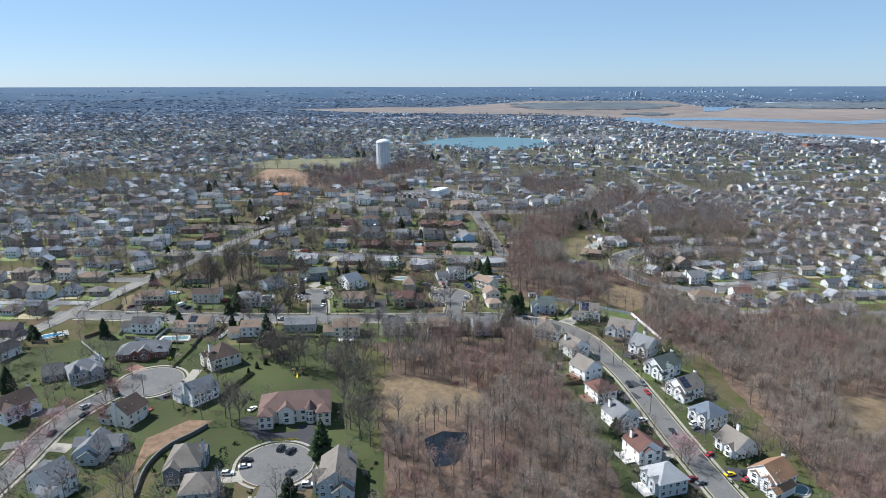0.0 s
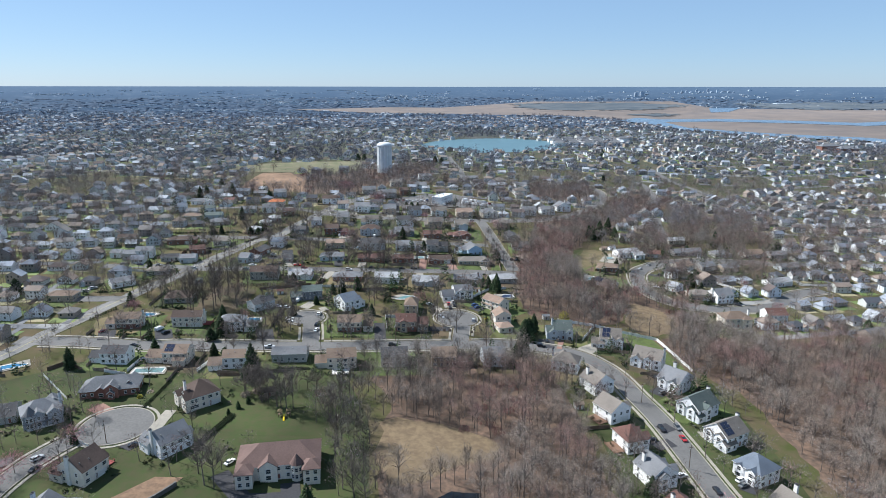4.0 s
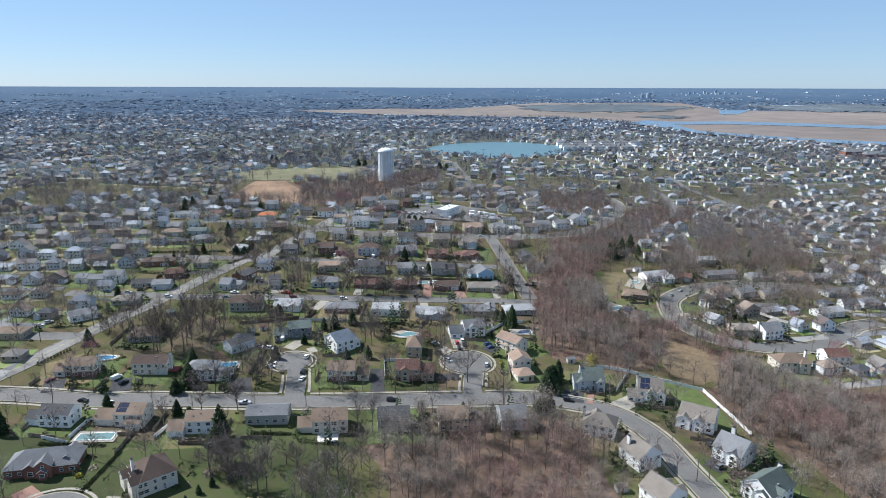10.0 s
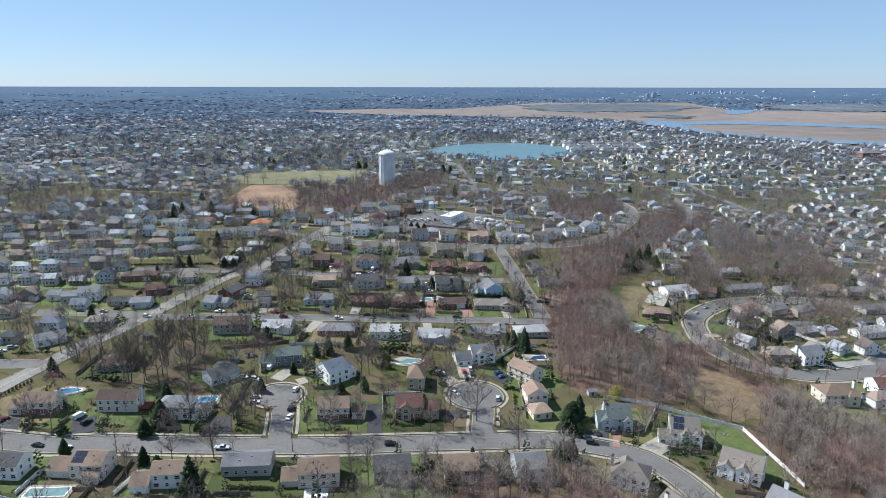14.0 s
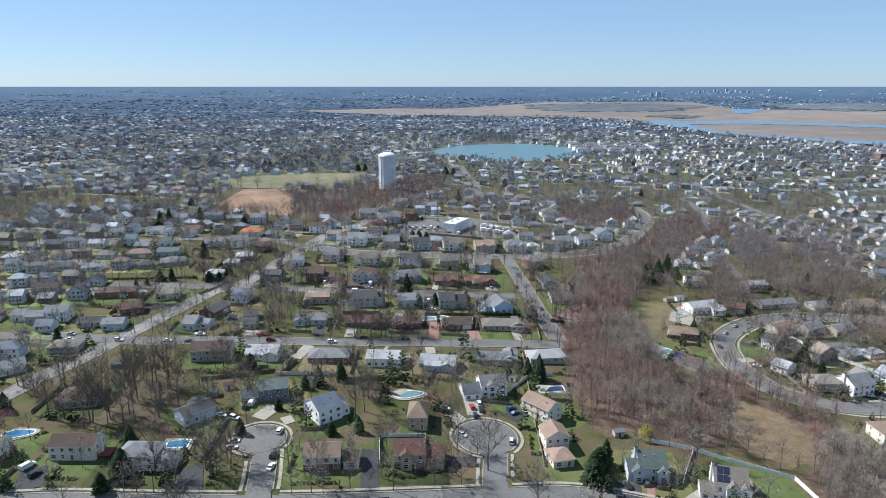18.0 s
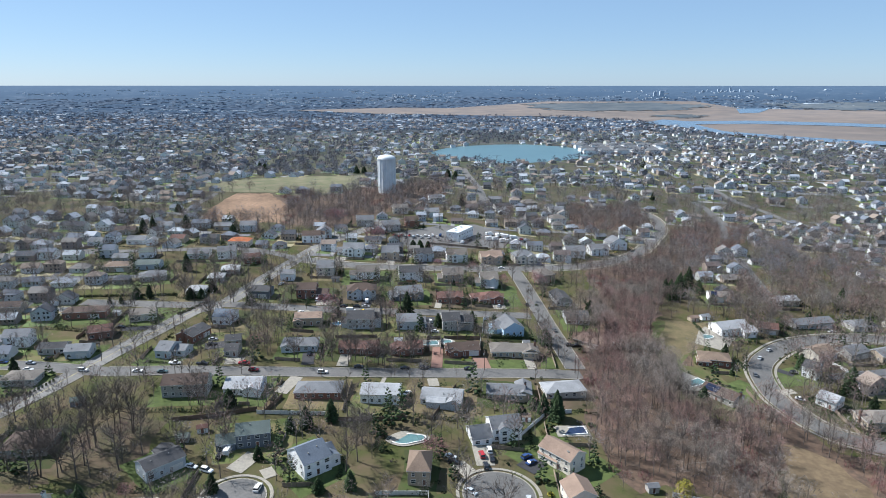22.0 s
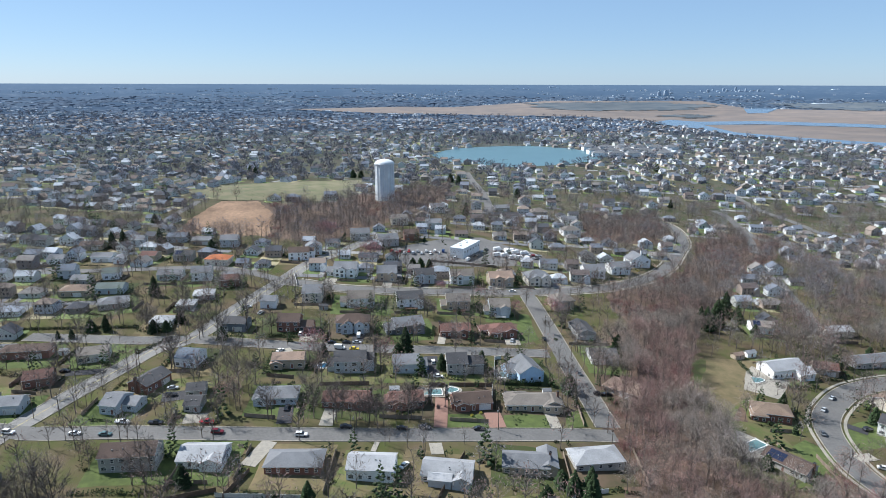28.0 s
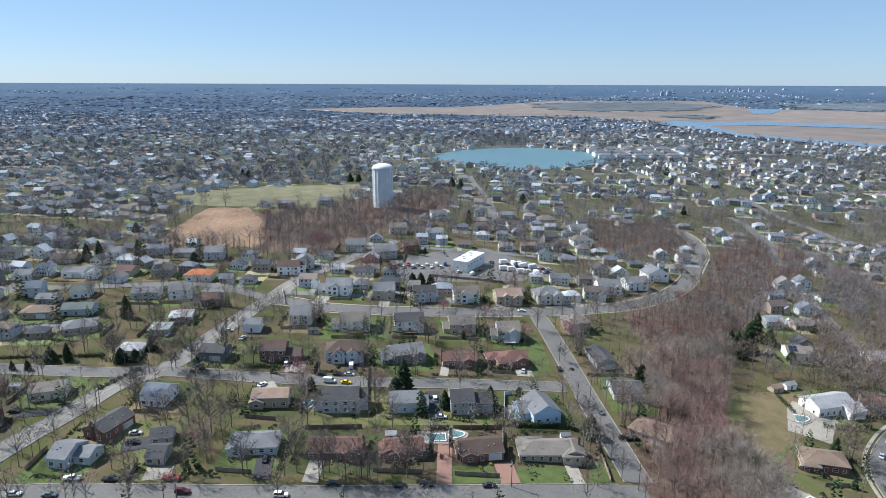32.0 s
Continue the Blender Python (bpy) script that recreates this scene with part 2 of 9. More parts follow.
def part(name, me, parent, label="", loc=(0, 0, 0), rz=0.0, scale=None):
    ob = new(name, me)
    ob.parent = parent
    ob.location = loc
    ob.rotation_euler = (0, 0, rz)
    if scale:
        ob.scale = scale
    if label:
        ob["label"] = label
    return ob


def thing(name, x, y, yaw=0.0, label="", category="", group="", kind="", dz=0.0):
    ob = new(name)
    ob.empty_display_size = 1
    ob.location = (x, y, gh(x, y) + dz)
    ob.rotation_euler = (0, 0, radians(yaw))
    return tagged(ob, label, category, group, kind)


def box(x0, x1, y0, y1, z0, z1, v=None, f=None):
    v, f = ([] if v is None else v), ([] if f is None else f)
    k = len(v)
    v += [(x0, y0, z0), (x1, y0, z0), (x1, y1, z0), (x0, y1, z0), (x0, y0, z1), (x1, y0, z1), (x1, y1, z1), (x0, y1, z1)]
    f += [(k, k + 3, k + 2, k + 1), (k + 4, k + 5, k + 6, k + 7), (k, k + 1, k + 5, k + 4), (k + 1, k + 2, k + 6, k + 5), (k + 2, k + 3, k + 7, k + 6), (k + 3, k, k + 4, k + 7)]
    return v, f


def cyl(r0, r1, z0, z1, n=12, cx=0.0, cy=0.0, v=None, f=None):
    v, f = ([] if v is None else v), ([] if f is None else f)
    k = len(v)
    for r, z in ((r0, z0), (r1, z1)):
        v += [(cx + r * math.cos(math.tau * i / n), cy + r * math.sin(math.tau * i / n), z) for i in range(n)]
    f += [(k + i, k + (i + 1) % n, k + n + (i + 1) % n, k + n + i) for i in range(n)]
    f += [tuple(k + n + i for i in range(n)), tuple(k + i for i in reversed(range(n)))]
    return v, f


CACHE = {}


def cached(key, make):
    if key not in CACHE:
        CACHE[key] = make()
    return CACHE[key]


def drape(name, poly, material, off, step=12.0, label="", category="", kind="structure"):
    """A patch of ground with a ragged or clean edge that follows the land."""
    bm = bmesh.new()
    bm.faces.new([bm.verts.new((x, y, 0)) for x, y in poly])
    xs, ys = [p[0] for p in poly], [p[1] for p in poly]
    for axis, lo, hi in ((0, min(xs), max(xs)), (1, min(ys), max(ys))):
        s = max(step, (hi - lo) / 60)
        c = lo + s
        while c < hi:
            co, no = [0, 0, 0], [0, 0, 0]
            co[axis], no[axis] = c, 1
            bmesh.ops.bisect_plane(bm, geom=bm.verts[:] + bm.edges[:] + bm.faces[:], plane_co=co, plane_no=no)
            c += s
    bmesh.ops.triangulate(bm, faces=bm.faces[:])
    for v in bm.verts:
        v.co.z = gh(v.co.x, v.co.y) + off
    bmesh.ops.recalc_face_normals(bm, faces=bm.faces[:])
    if bm.faces and sum(f.normal.z for f in bm.faces) < 0:
        bmesh.ops.reverse_faces(bm, faces=bm.faces[:])
    me = bpy.data.meshes.new(name)
    bm.to_mesh(me)
    bm.free()
    me.materials.append(MATS[material])
    return tagged(new(name, me), label, category, "", kind)


def ragged(poly, amount, seed, step=8.0):
    """The same outline, broken up into short uneven stretches."""
    r = random.Random(seed)
    out = []
    for (ax, ay), (bx, by) in zip(poly, poly[1:] + poly[:1]):
        n = max(1, int(math.hypot(bx - ax, by - ay) / step))
        for i in range(n):
            s = i / n
            out.append((ax + (bx - ax) * s + r.uniform(-amount, amount), ay + (by - ay) * s + r.uniform(-amount, amount)))
    return out


def smooth(pts, step=5.0):
    """A smooth line through points."""
    p = [Vector(q) for q in pts]
    p = [2 * p[0] - p[1]] + p + [2 * p[-1] - p[-2]]
    out = []
    for a, b, c, d in zip(p, p[1:], p[2:], p[3:]):
        n = max(1, int((c - b).length / step))
        for i in range(n):
            t = i / n
            out.append(0.5 * (2 * b + (c - a) * t + (2 * a - 5 * b + 4 * c - d) * t * t + (3 * b - a - 3 * c + d) * t ** 3))
    return out + [p[-2]]


OCCUPIED = []   # discs kept free of trees: x, y, r
ROADLINES = []


def ribbon(line, o0, o1, lift, thick=0.0):
    """Vertices and faces of a strip beside a line, between two offsets to its right."""
    v, f = [], []
    n = len(line)
    for i, q in enumerate(line):
        t = (line[min(i + 1, n - 1)] - line[max(i - 1, 0)]).normalized()
        r = Vector((t.y, -t.x))
        for o in (o0, o1):
            w = q + r * o
            z = gh(w.x, w.y)
            v.append((w.x, w.y, z + lift))
            if thick:
                v.append((w.x, w.y, z + lift - thick))
    k = 4 if thick else 2
    for i in range(n - 1):
        a, b = i * k, (i + 1) * k
        if thick:
            f += [(a, a + 2, b + 2, b), (a + 1, a, b, b + 1), (a + 2, a + 3, b + 3, b + 2)]
        else:
            f.append((a, a + 1, b + 1, b))
    return v, f


LINES = {}


def near_other_road(name, q, gap):
    for key, (w, line) in LINES.items():
        if key != name:
            for p in line:
                if (p - q).length < w / 2 + gap:
                    return True
    return any((Vector((bx, by)) - q).length < br + gap for bx, by, br in BULBS)


BULBS = []


def road(name, width, pts, kerbs=True):
    line = smooth(pts)
    LINES[name] = (width, line)
    LINES[name + "_"] = (0, []) if not kerbs else (width, [])
    ROADLINES.append((width / 2, line))


def bulb(x, y, r):
    BULBS.append((x, y, r))
    OCCUPIED.append((x, y, r + 2))


WALKED = ("road_main", "road_left", "road_court", "road_court_b", "road_close", "road_curve", "road_fourth")


def pave_roads():
    n = 0
    for name, (w, line) in list(LINES.items()):
        if name.endswith("_"):
            continue
        kerbs = LINES[name + "_"][0] > 0
        v, f = ribbon(line, -w / 2, w / 2, (0.10 if kerbs else 0.22) + 0.006 * n)
        n += 1
        tagged(new(name, mesh(name, v, f, "asphalt_pale" if name == "road_avenue" else "asphalt")), "pale worn avenue between kerbs" if name == "road_avenue" else "worn grey asphalt street between kerbs", "road", "", "structure")
        if name == "road_avenue":
            for o in (-0.25, 0.12):
                v, f = ribbon(line, o, o + 0.13, 0.118 + 0.006 * n)
                tagged(new("road_marking", mesh("road_marking", v, f, "line_paint")), "faded yellow centre line", "road marking", "", "structure")
        if not kerbs:
            continue
        for side in (-1, 1):
            run = []
            runs = [run]
            for q, nx in zip(line, line[1:] + line[-1:]):
                t = (nx - q) if (nx - q).length > 0 else (q - line[-2])
                t = t.normalized()
                edge = q + Vector((t.y, -t.x)) * side * (w / 2 + 0.3)
                if near_other_road(name, edge, 0.1):
                    if run:
                        run = []
                        runs.append(run)
                else:
                    run.append(q)
            for run in runs:
                if len(run) < 3:
                    continue
                a, b = sorted((side * w / 2, side * (w / 2 + 0.35)))
                v, f = ribbon(run, a, b, 0.26, 0.3)
                tagged(new("kerb", mesh("kerb", v, f, "concrete")), "pale concrete kerb along the street", "kerb", "street kerbs", "structure")
                if name not in WALKED:
                    continue
                a, b = sorted((side * (w / 2 + 1.3), side * (w / 2 + 2.6)))
                v, f = ribbon(run, a, b, 0.22, 0.25)
                tagged(new("pavement", mesh("pavement", v, f, "concrete")), "narrow concrete pavement along the street", "pavement", "street pavements", "structure")
    for x, y, r in BULBS:
        n += 1
        line = [(x + r * math.cos(math.tau * i / 40), y + r * math.sin(math.tau * i / 40)) for i in range(40)]
        drape("turning_circle", line, "asphalt", 0.10 + 0.006 * n, 8, "round grey asphalt end of a cul-de-sac", "road")
        ring = [Vector((x + (r + 0.2) * math.cos(math.tau * i / 48), y + (r + 0.2) * math.sin(math.tau * i / 48))) for i in range(49)]
        for a, b, nm in ((-0.2, 0.25, "kerb"), (-2.4, -1.2, "pavement")):
            run, runs = [], []
            for q in ring:
                if any((p - q).length < w / 2 + 0.5 for w, line in LINES.values() for p in line):
                    runs.append(run)
                    run = []
                else:
                    run.append(q)
            for run in runs + [run]:
                if len(run) > 2:
                    v, f = ribbon(run, -b if nm == "kerb" else 1.2, -a if nm == "kerb" else 2.4, 0.24, 0.28)
                    tagged(new(nm, mesh(nm, v, f, "concrete")), "pale concrete " + nm + " round the turning circle", nm, "", "structure")


# ---- the land ----


def axis_lines(lo, hi, dense0, dense1, step, grow=1.16):
    out = list(np.arange(dense0, dense1 + 0.1, step))
    s = step
    while out[-1] < hi:
        s = min(s * grow, 260)
        out.append(out[-1] + s)
    s = step
    while out[0] > lo:
        s = min(s * grow, 260)
        out.insert(0, out[0] - s)
    return np.array(out)


def build_ground():
    xs, ys = axis_lines(-5000, 5000, -450, 450, 12), axis_lines(-4800, 5100, 150, 1110, 12)
    X, Y = np.meshgrid(xs, ys)
    Z = gz(X, Y)
    v = np.stack([X, Y, Z], -1).reshape(-1, 3)
    nx, ny = len(xs), len(ys)
    i = (np.arange(ny - 1)[:, None] * nx + np.arange(nx - 1)).ravel()
    f = np.stack([i, i + 1, i + nx + 1, i + nx], 1)
    me = big_mesh("ground", v, f, "ground_haze_mix")
    for p in me.polygons:
        p.use_smooth = True
    tagged(new("ground", me), "patchy early spring grass and bare earth reaching to the horizon, blued far out by painted haze", "ground", "", "structure")


def ground_material():
    m = mat("ground_haze_mix", (0.062, 0.072, 0.026), (0.108, 0.082, 0.054), scale=0.06, rough=1.0, bump=0.3, bscale=4, big=0.15)
    nt = m.node_tree
    n, l = nt.nodes, nt.links
    bs = n["Principled BSDF"]
    bs.inputs["Specular IOR Level"].default_value = 0.05
    near = bs.inputs["Base Color"].links[0].from_socket
    geo = next(k for k in n if k.type == "NEW_GEOMETRY")
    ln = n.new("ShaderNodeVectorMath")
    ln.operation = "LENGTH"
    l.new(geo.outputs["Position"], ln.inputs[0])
    # distant woods and roofs as a speckle, haze painted into its bluish colours
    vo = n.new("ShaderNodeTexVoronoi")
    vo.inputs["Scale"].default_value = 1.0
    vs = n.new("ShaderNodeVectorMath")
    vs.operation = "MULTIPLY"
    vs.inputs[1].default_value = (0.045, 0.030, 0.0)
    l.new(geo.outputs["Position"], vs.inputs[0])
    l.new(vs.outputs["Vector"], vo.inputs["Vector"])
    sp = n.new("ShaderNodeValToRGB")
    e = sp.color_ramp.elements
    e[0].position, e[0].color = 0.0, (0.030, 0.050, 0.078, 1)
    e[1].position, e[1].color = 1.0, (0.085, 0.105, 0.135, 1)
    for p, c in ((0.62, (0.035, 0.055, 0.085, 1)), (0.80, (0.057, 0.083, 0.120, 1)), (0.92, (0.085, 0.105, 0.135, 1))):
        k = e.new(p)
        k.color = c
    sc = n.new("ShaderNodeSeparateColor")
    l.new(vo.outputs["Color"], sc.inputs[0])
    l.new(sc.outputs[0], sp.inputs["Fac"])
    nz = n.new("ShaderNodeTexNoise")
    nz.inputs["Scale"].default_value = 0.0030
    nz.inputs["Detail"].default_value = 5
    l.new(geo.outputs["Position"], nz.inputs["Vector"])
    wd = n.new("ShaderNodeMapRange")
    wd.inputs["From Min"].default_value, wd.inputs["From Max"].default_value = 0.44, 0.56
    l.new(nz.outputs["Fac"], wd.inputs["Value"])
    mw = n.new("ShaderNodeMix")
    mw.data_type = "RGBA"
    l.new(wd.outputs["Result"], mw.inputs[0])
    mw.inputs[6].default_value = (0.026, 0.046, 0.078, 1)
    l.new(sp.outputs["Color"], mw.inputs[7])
    # painted haze: the near colours give way to bluish ones with distance
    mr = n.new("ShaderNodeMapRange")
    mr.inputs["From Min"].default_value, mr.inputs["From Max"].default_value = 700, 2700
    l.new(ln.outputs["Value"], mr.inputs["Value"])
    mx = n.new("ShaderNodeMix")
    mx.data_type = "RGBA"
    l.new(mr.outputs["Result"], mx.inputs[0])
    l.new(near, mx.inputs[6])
    # more haze in the colour: pale blue mixed in from 3100 m out
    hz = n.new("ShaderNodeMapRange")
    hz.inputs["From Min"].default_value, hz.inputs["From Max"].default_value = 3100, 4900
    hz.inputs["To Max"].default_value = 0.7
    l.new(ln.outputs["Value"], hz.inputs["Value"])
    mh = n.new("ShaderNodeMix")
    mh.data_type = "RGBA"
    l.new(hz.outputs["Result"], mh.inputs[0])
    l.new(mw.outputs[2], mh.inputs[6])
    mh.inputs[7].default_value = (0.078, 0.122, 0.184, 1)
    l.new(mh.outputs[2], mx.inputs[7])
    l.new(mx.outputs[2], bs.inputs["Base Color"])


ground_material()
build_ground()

# ---- houses ----
DIRT = 1.6   # how far foundations reach down


def swap(vs):
    return [(-y, x, z) for x, y, z in vs]


def block_meshes(w, d, h, roof, over=0.45, pitch=0.6):
    """Walls and roof of one block of a house, its base on z = 0: two lists of (verts, faces)."""
    turn = roof == "gy"
    if turn:
        w, d = d, w
    W2, D2 = w / 2, d / 2
    v, f = [], []
    if roof == "hip":
        rise = min(D2 * pitch * 0.95, 4.8)
        box(-W2, W2, -D2, D2, -DIRT, h, v, f)
        e, zl = over, h - over * rise / D2
        rx = max(W2 - D2, 0.3)
        A = [(-W2 - e, -D2 - e), (W2 + e, -D2 - e), (W2 + e, D2 + e), (-W2 - e, D2 + e)]
        rv = [(x, y, zl + 0.22) for x, y in A] + [(-rx, 0, h + rise + 0.22), (rx, 0, h + rise + 0.22)] + [(x, y, zl) for x, y in A]
        rf = [(0, 1, 5, 4), (1, 2, 5), (2, 3, 4, 5), (3, 0, 4), (0, 6, 7, 1), (1, 7, 8, 2), (2, 8, 9, 3), (3, 9, 6, 0), (6, 9, 8, 7)]
    else:
        rise = min(D2 * pitch, 4.4)
        v += [(-W2, -D2, -DIRT), (W2, -D2, -DIRT), (W2, D2, -DIRT), (-W2, D2, -DIRT), (-W2, -D2, h), (W2, -D2, h), (W2, D2, h), (-W2, D2, h), (-W2, 0, h + rise), (W2, 0, h + rise)]
        f += [(0, 1, 5, 4), (1, 2, 6, 9, 5), (2, 3, 7, 6), (3, 0, 4, 8, 7), (4, 5, 9, 8), (6, 7, 8, 9), (0, 3, 2, 1)]
        o, s = over, rise / D2
        X = W2 + 0.3
        rv = []
        for x in (-X, X):
            rv += [(x, -D2 - o, h - o * s + 0.20), (x, 0, h + rise + 0.20), (x, D2 + o, h - o * s + 0.20), (x, -D2 - o, h - o * s + 0.01), (x, 0, h + rise + 0.01), (x, D2 + o, h - o * s + 0.01)]
        rf = [(0, 6, 7, 1), (1, 7, 8, 2), (3, 4, 10, 9), (4, 5, 11, 10), (0, 1, 4, 3), (1, 2, 5, 4), (6, 9, 10, 7), (7, 10, 11, 8), (0, 3, 9, 6), (2, 8, 11, 5)]
    if turn:
        v, rv = swap(v), swap(rv)
    return (v, f), (rv, rf), rise


def roof_mesh(name, v, f, rf):
    """A shingled roof with white boards along its eaves and rakes."""
    top = 4 if len(v) == 10 else 2
    return mesh(name, v, f, "shingle_" + rf, "trim_white", idx=[0] * top + [1] * (len(f) - top))


def window_mesh(w, h):
    """White frame with a sash bar round dark glass, in one piece on the plane y = 0, facing -y."""
    def make():
        t = 0.11
        xs = (-w / 2 - t, -w / 2, w / 2, w / 2 + t)
        zs = (-h / 2 - t, -h / 2, -0.04, 0.04, h / 2, h / 2 + t)
        v = [(x, -0.08, z) for z in zs for x in xs]
        f, ix = [], []
        for j in range(5):
            for i in range(3):
                q = [j * 4 + i, j * 4 + i + 1, j * 4 + i + 5, j * 4 + i + 4]
                if i == 1 and j in (1, 3):
                    k = len(v)
                    v += [(v[n][0], -0.02, v[n][2]) for n in q]
                    f += [(q[m], q[(m + 1) % 4], k + (m + 1) % 4, k + m) for m in range(4)] + [(k, k + 1, k + 2, k + 3)]
                    ix += [0, 0, 0, 0, 1]
                else:
                    f.append(tuple(q))
                    ix.append(0)
        c = [0, 3, 23, 20]
        k = len(v)
        v += [(v[n][0], 0.0, v[n][2]) for n in c]
        f += [(c[(m + 1) % 4], c[m], k + m, k + (m + 1) % 4) for m in range(4)]
        ix += [0] * 4
        return mesh("window", v, f, "trim_white", "pane_glass", idx=ix)
    return cached(("win", w, h), make)


def stepped(name, xs, zs, deep, *mats):
    """A leaf with sunk panels, in one piece, facing -y. deep: the (column, row) cells that lie back."""
    n = len(xs)
    v = [(x, -0.09, z) for z in zs for x in xs]
    f, ix = [], []
    for j in range(len(zs) - 1):
        for i in range(n - 1):
            q = [j * n + i, j * n + i + 1, j * n + i + n + 1, j * n + i + n]
            if (i, j) in deep:
                k = len(v)
                v += [(v[m][0], -0.03, v[m][2]) for m in q]
                f += [(q[m], q[(m + 1) % 4], k + (m + 1) % 4, k + m) for m in range(4)] + [(k, k + 1, k + 2, k + 3)]
                ix += [0, 0, 0, 0, len(mats) - 1]
            else:
                f.append(tuple(q))
                ix.append(0)
    return mesh(name, v, f, *mats, idx=ix)


def door_mesh():
    return cached("door", lambda: stepped("door", (-0.65, -0.5, 0.5, 0.65), (-0.2, 0.0, 2.1, 2.25), {(1, 1)}, "trim_white", "door_paint"))


def garage_mesh(w):
    def make():
        xs = [-w / 2 - 0.12, *(-w / 2 + i * w / 8 + o for i in range(8) for o in (0.04, w / 8 - 0.04)), w / 2 + 0.12]
        zs = [-0.2, *(0.05 + i * 0.57 + o for i in range(4) for o in (0.05, 0.52)), 2.5]
        return stepped("garage_door", xs, zs, {(1 + 2 * i, 1 + 2 * j) for i in range(8) for j in range(4)}, "garage_paint")
    return cached(("garage", w), make)


SIDES = {"s": (0, -1, 0.0), "e": (1, 0, 90.0), "n": (0, 1, 180.0), "w": (-1, 0, -90.0)}


def wall_pieces(ob, w, d, st, cx, cy, front, has_door, has_garage, skip=()):
    """Windows, a door and a garage door on the four walls of a block."""
    storeys = max(1, int(st + 0.3))
    for side, (nx, ny, rot) in SIDES.items():
        if side in skip:
            continue
        run, dist = (w, d / 2) if ny else (d, w / 2)
        n = max(1, int(run / (3.1 if ny else 4.2)))
        if ob.location.y > 620 or ob.location.x < -215:
            if side == "n":
                continue
            n = max(1, int(run / 4.6))
        for s in range(storeys):
            zc = 1.55 + s * 2.7
            for i in range(n):
                a = (i + 0.5) / n * run - run / 2
                if s == 0 and side == front:
                    if has_door and i == n // 2:
                        p = (cx + nx * (dist + 0.01) - ny * a * 1.0, cy + ny * (dist + 0.01) + nx * a, 0.1)
                        part("door", door_mesh(), ob, "", p, radians(rot))
                        continue
                    if has_garage and i >= n - 2 and n > 2:
                        if i == n - 1:
                            a -= run / n / 2
                            p = (cx + nx * (dist + 0.01) - ny * a, cy + ny * (dist + 0.01) + nx * a, 0.0)
                            part("garage_door", garage_mesh(4.8), ob, "pale panelled garage door", p, radians(rot))
                        continue
                wide = 1.7 if (i + s) % 3 == 0 and ny else 1.0
                p = (cx + nx * (dist + 0.005) - ny * a, cy + ny * (dist + 0.005) + nx * a, zc)
                part("window", window_mesh(wide, 1.3), ob, "", p, radians(rot))


HOUSE_NO = [0]
COLOUR = dict(white="white", cream="cream", tanwall="tan", bluepale="pale blue-grey", blue="grey-blue", greywall="grey", slate="dark slate", skyblue="sky blue", brick="red brick")
ROOFC = dict(grey="grey", greyd="charcoal", greyl="pale grey", brown="dark brown", brownred="red-brown", tan="tan", tangrey="taupe", tanpink="sandy", pink="rosy brown", bluegrey="blue-grey",
             greenroof="green-grey", orange="bright orange", orangetan="orange-tan")


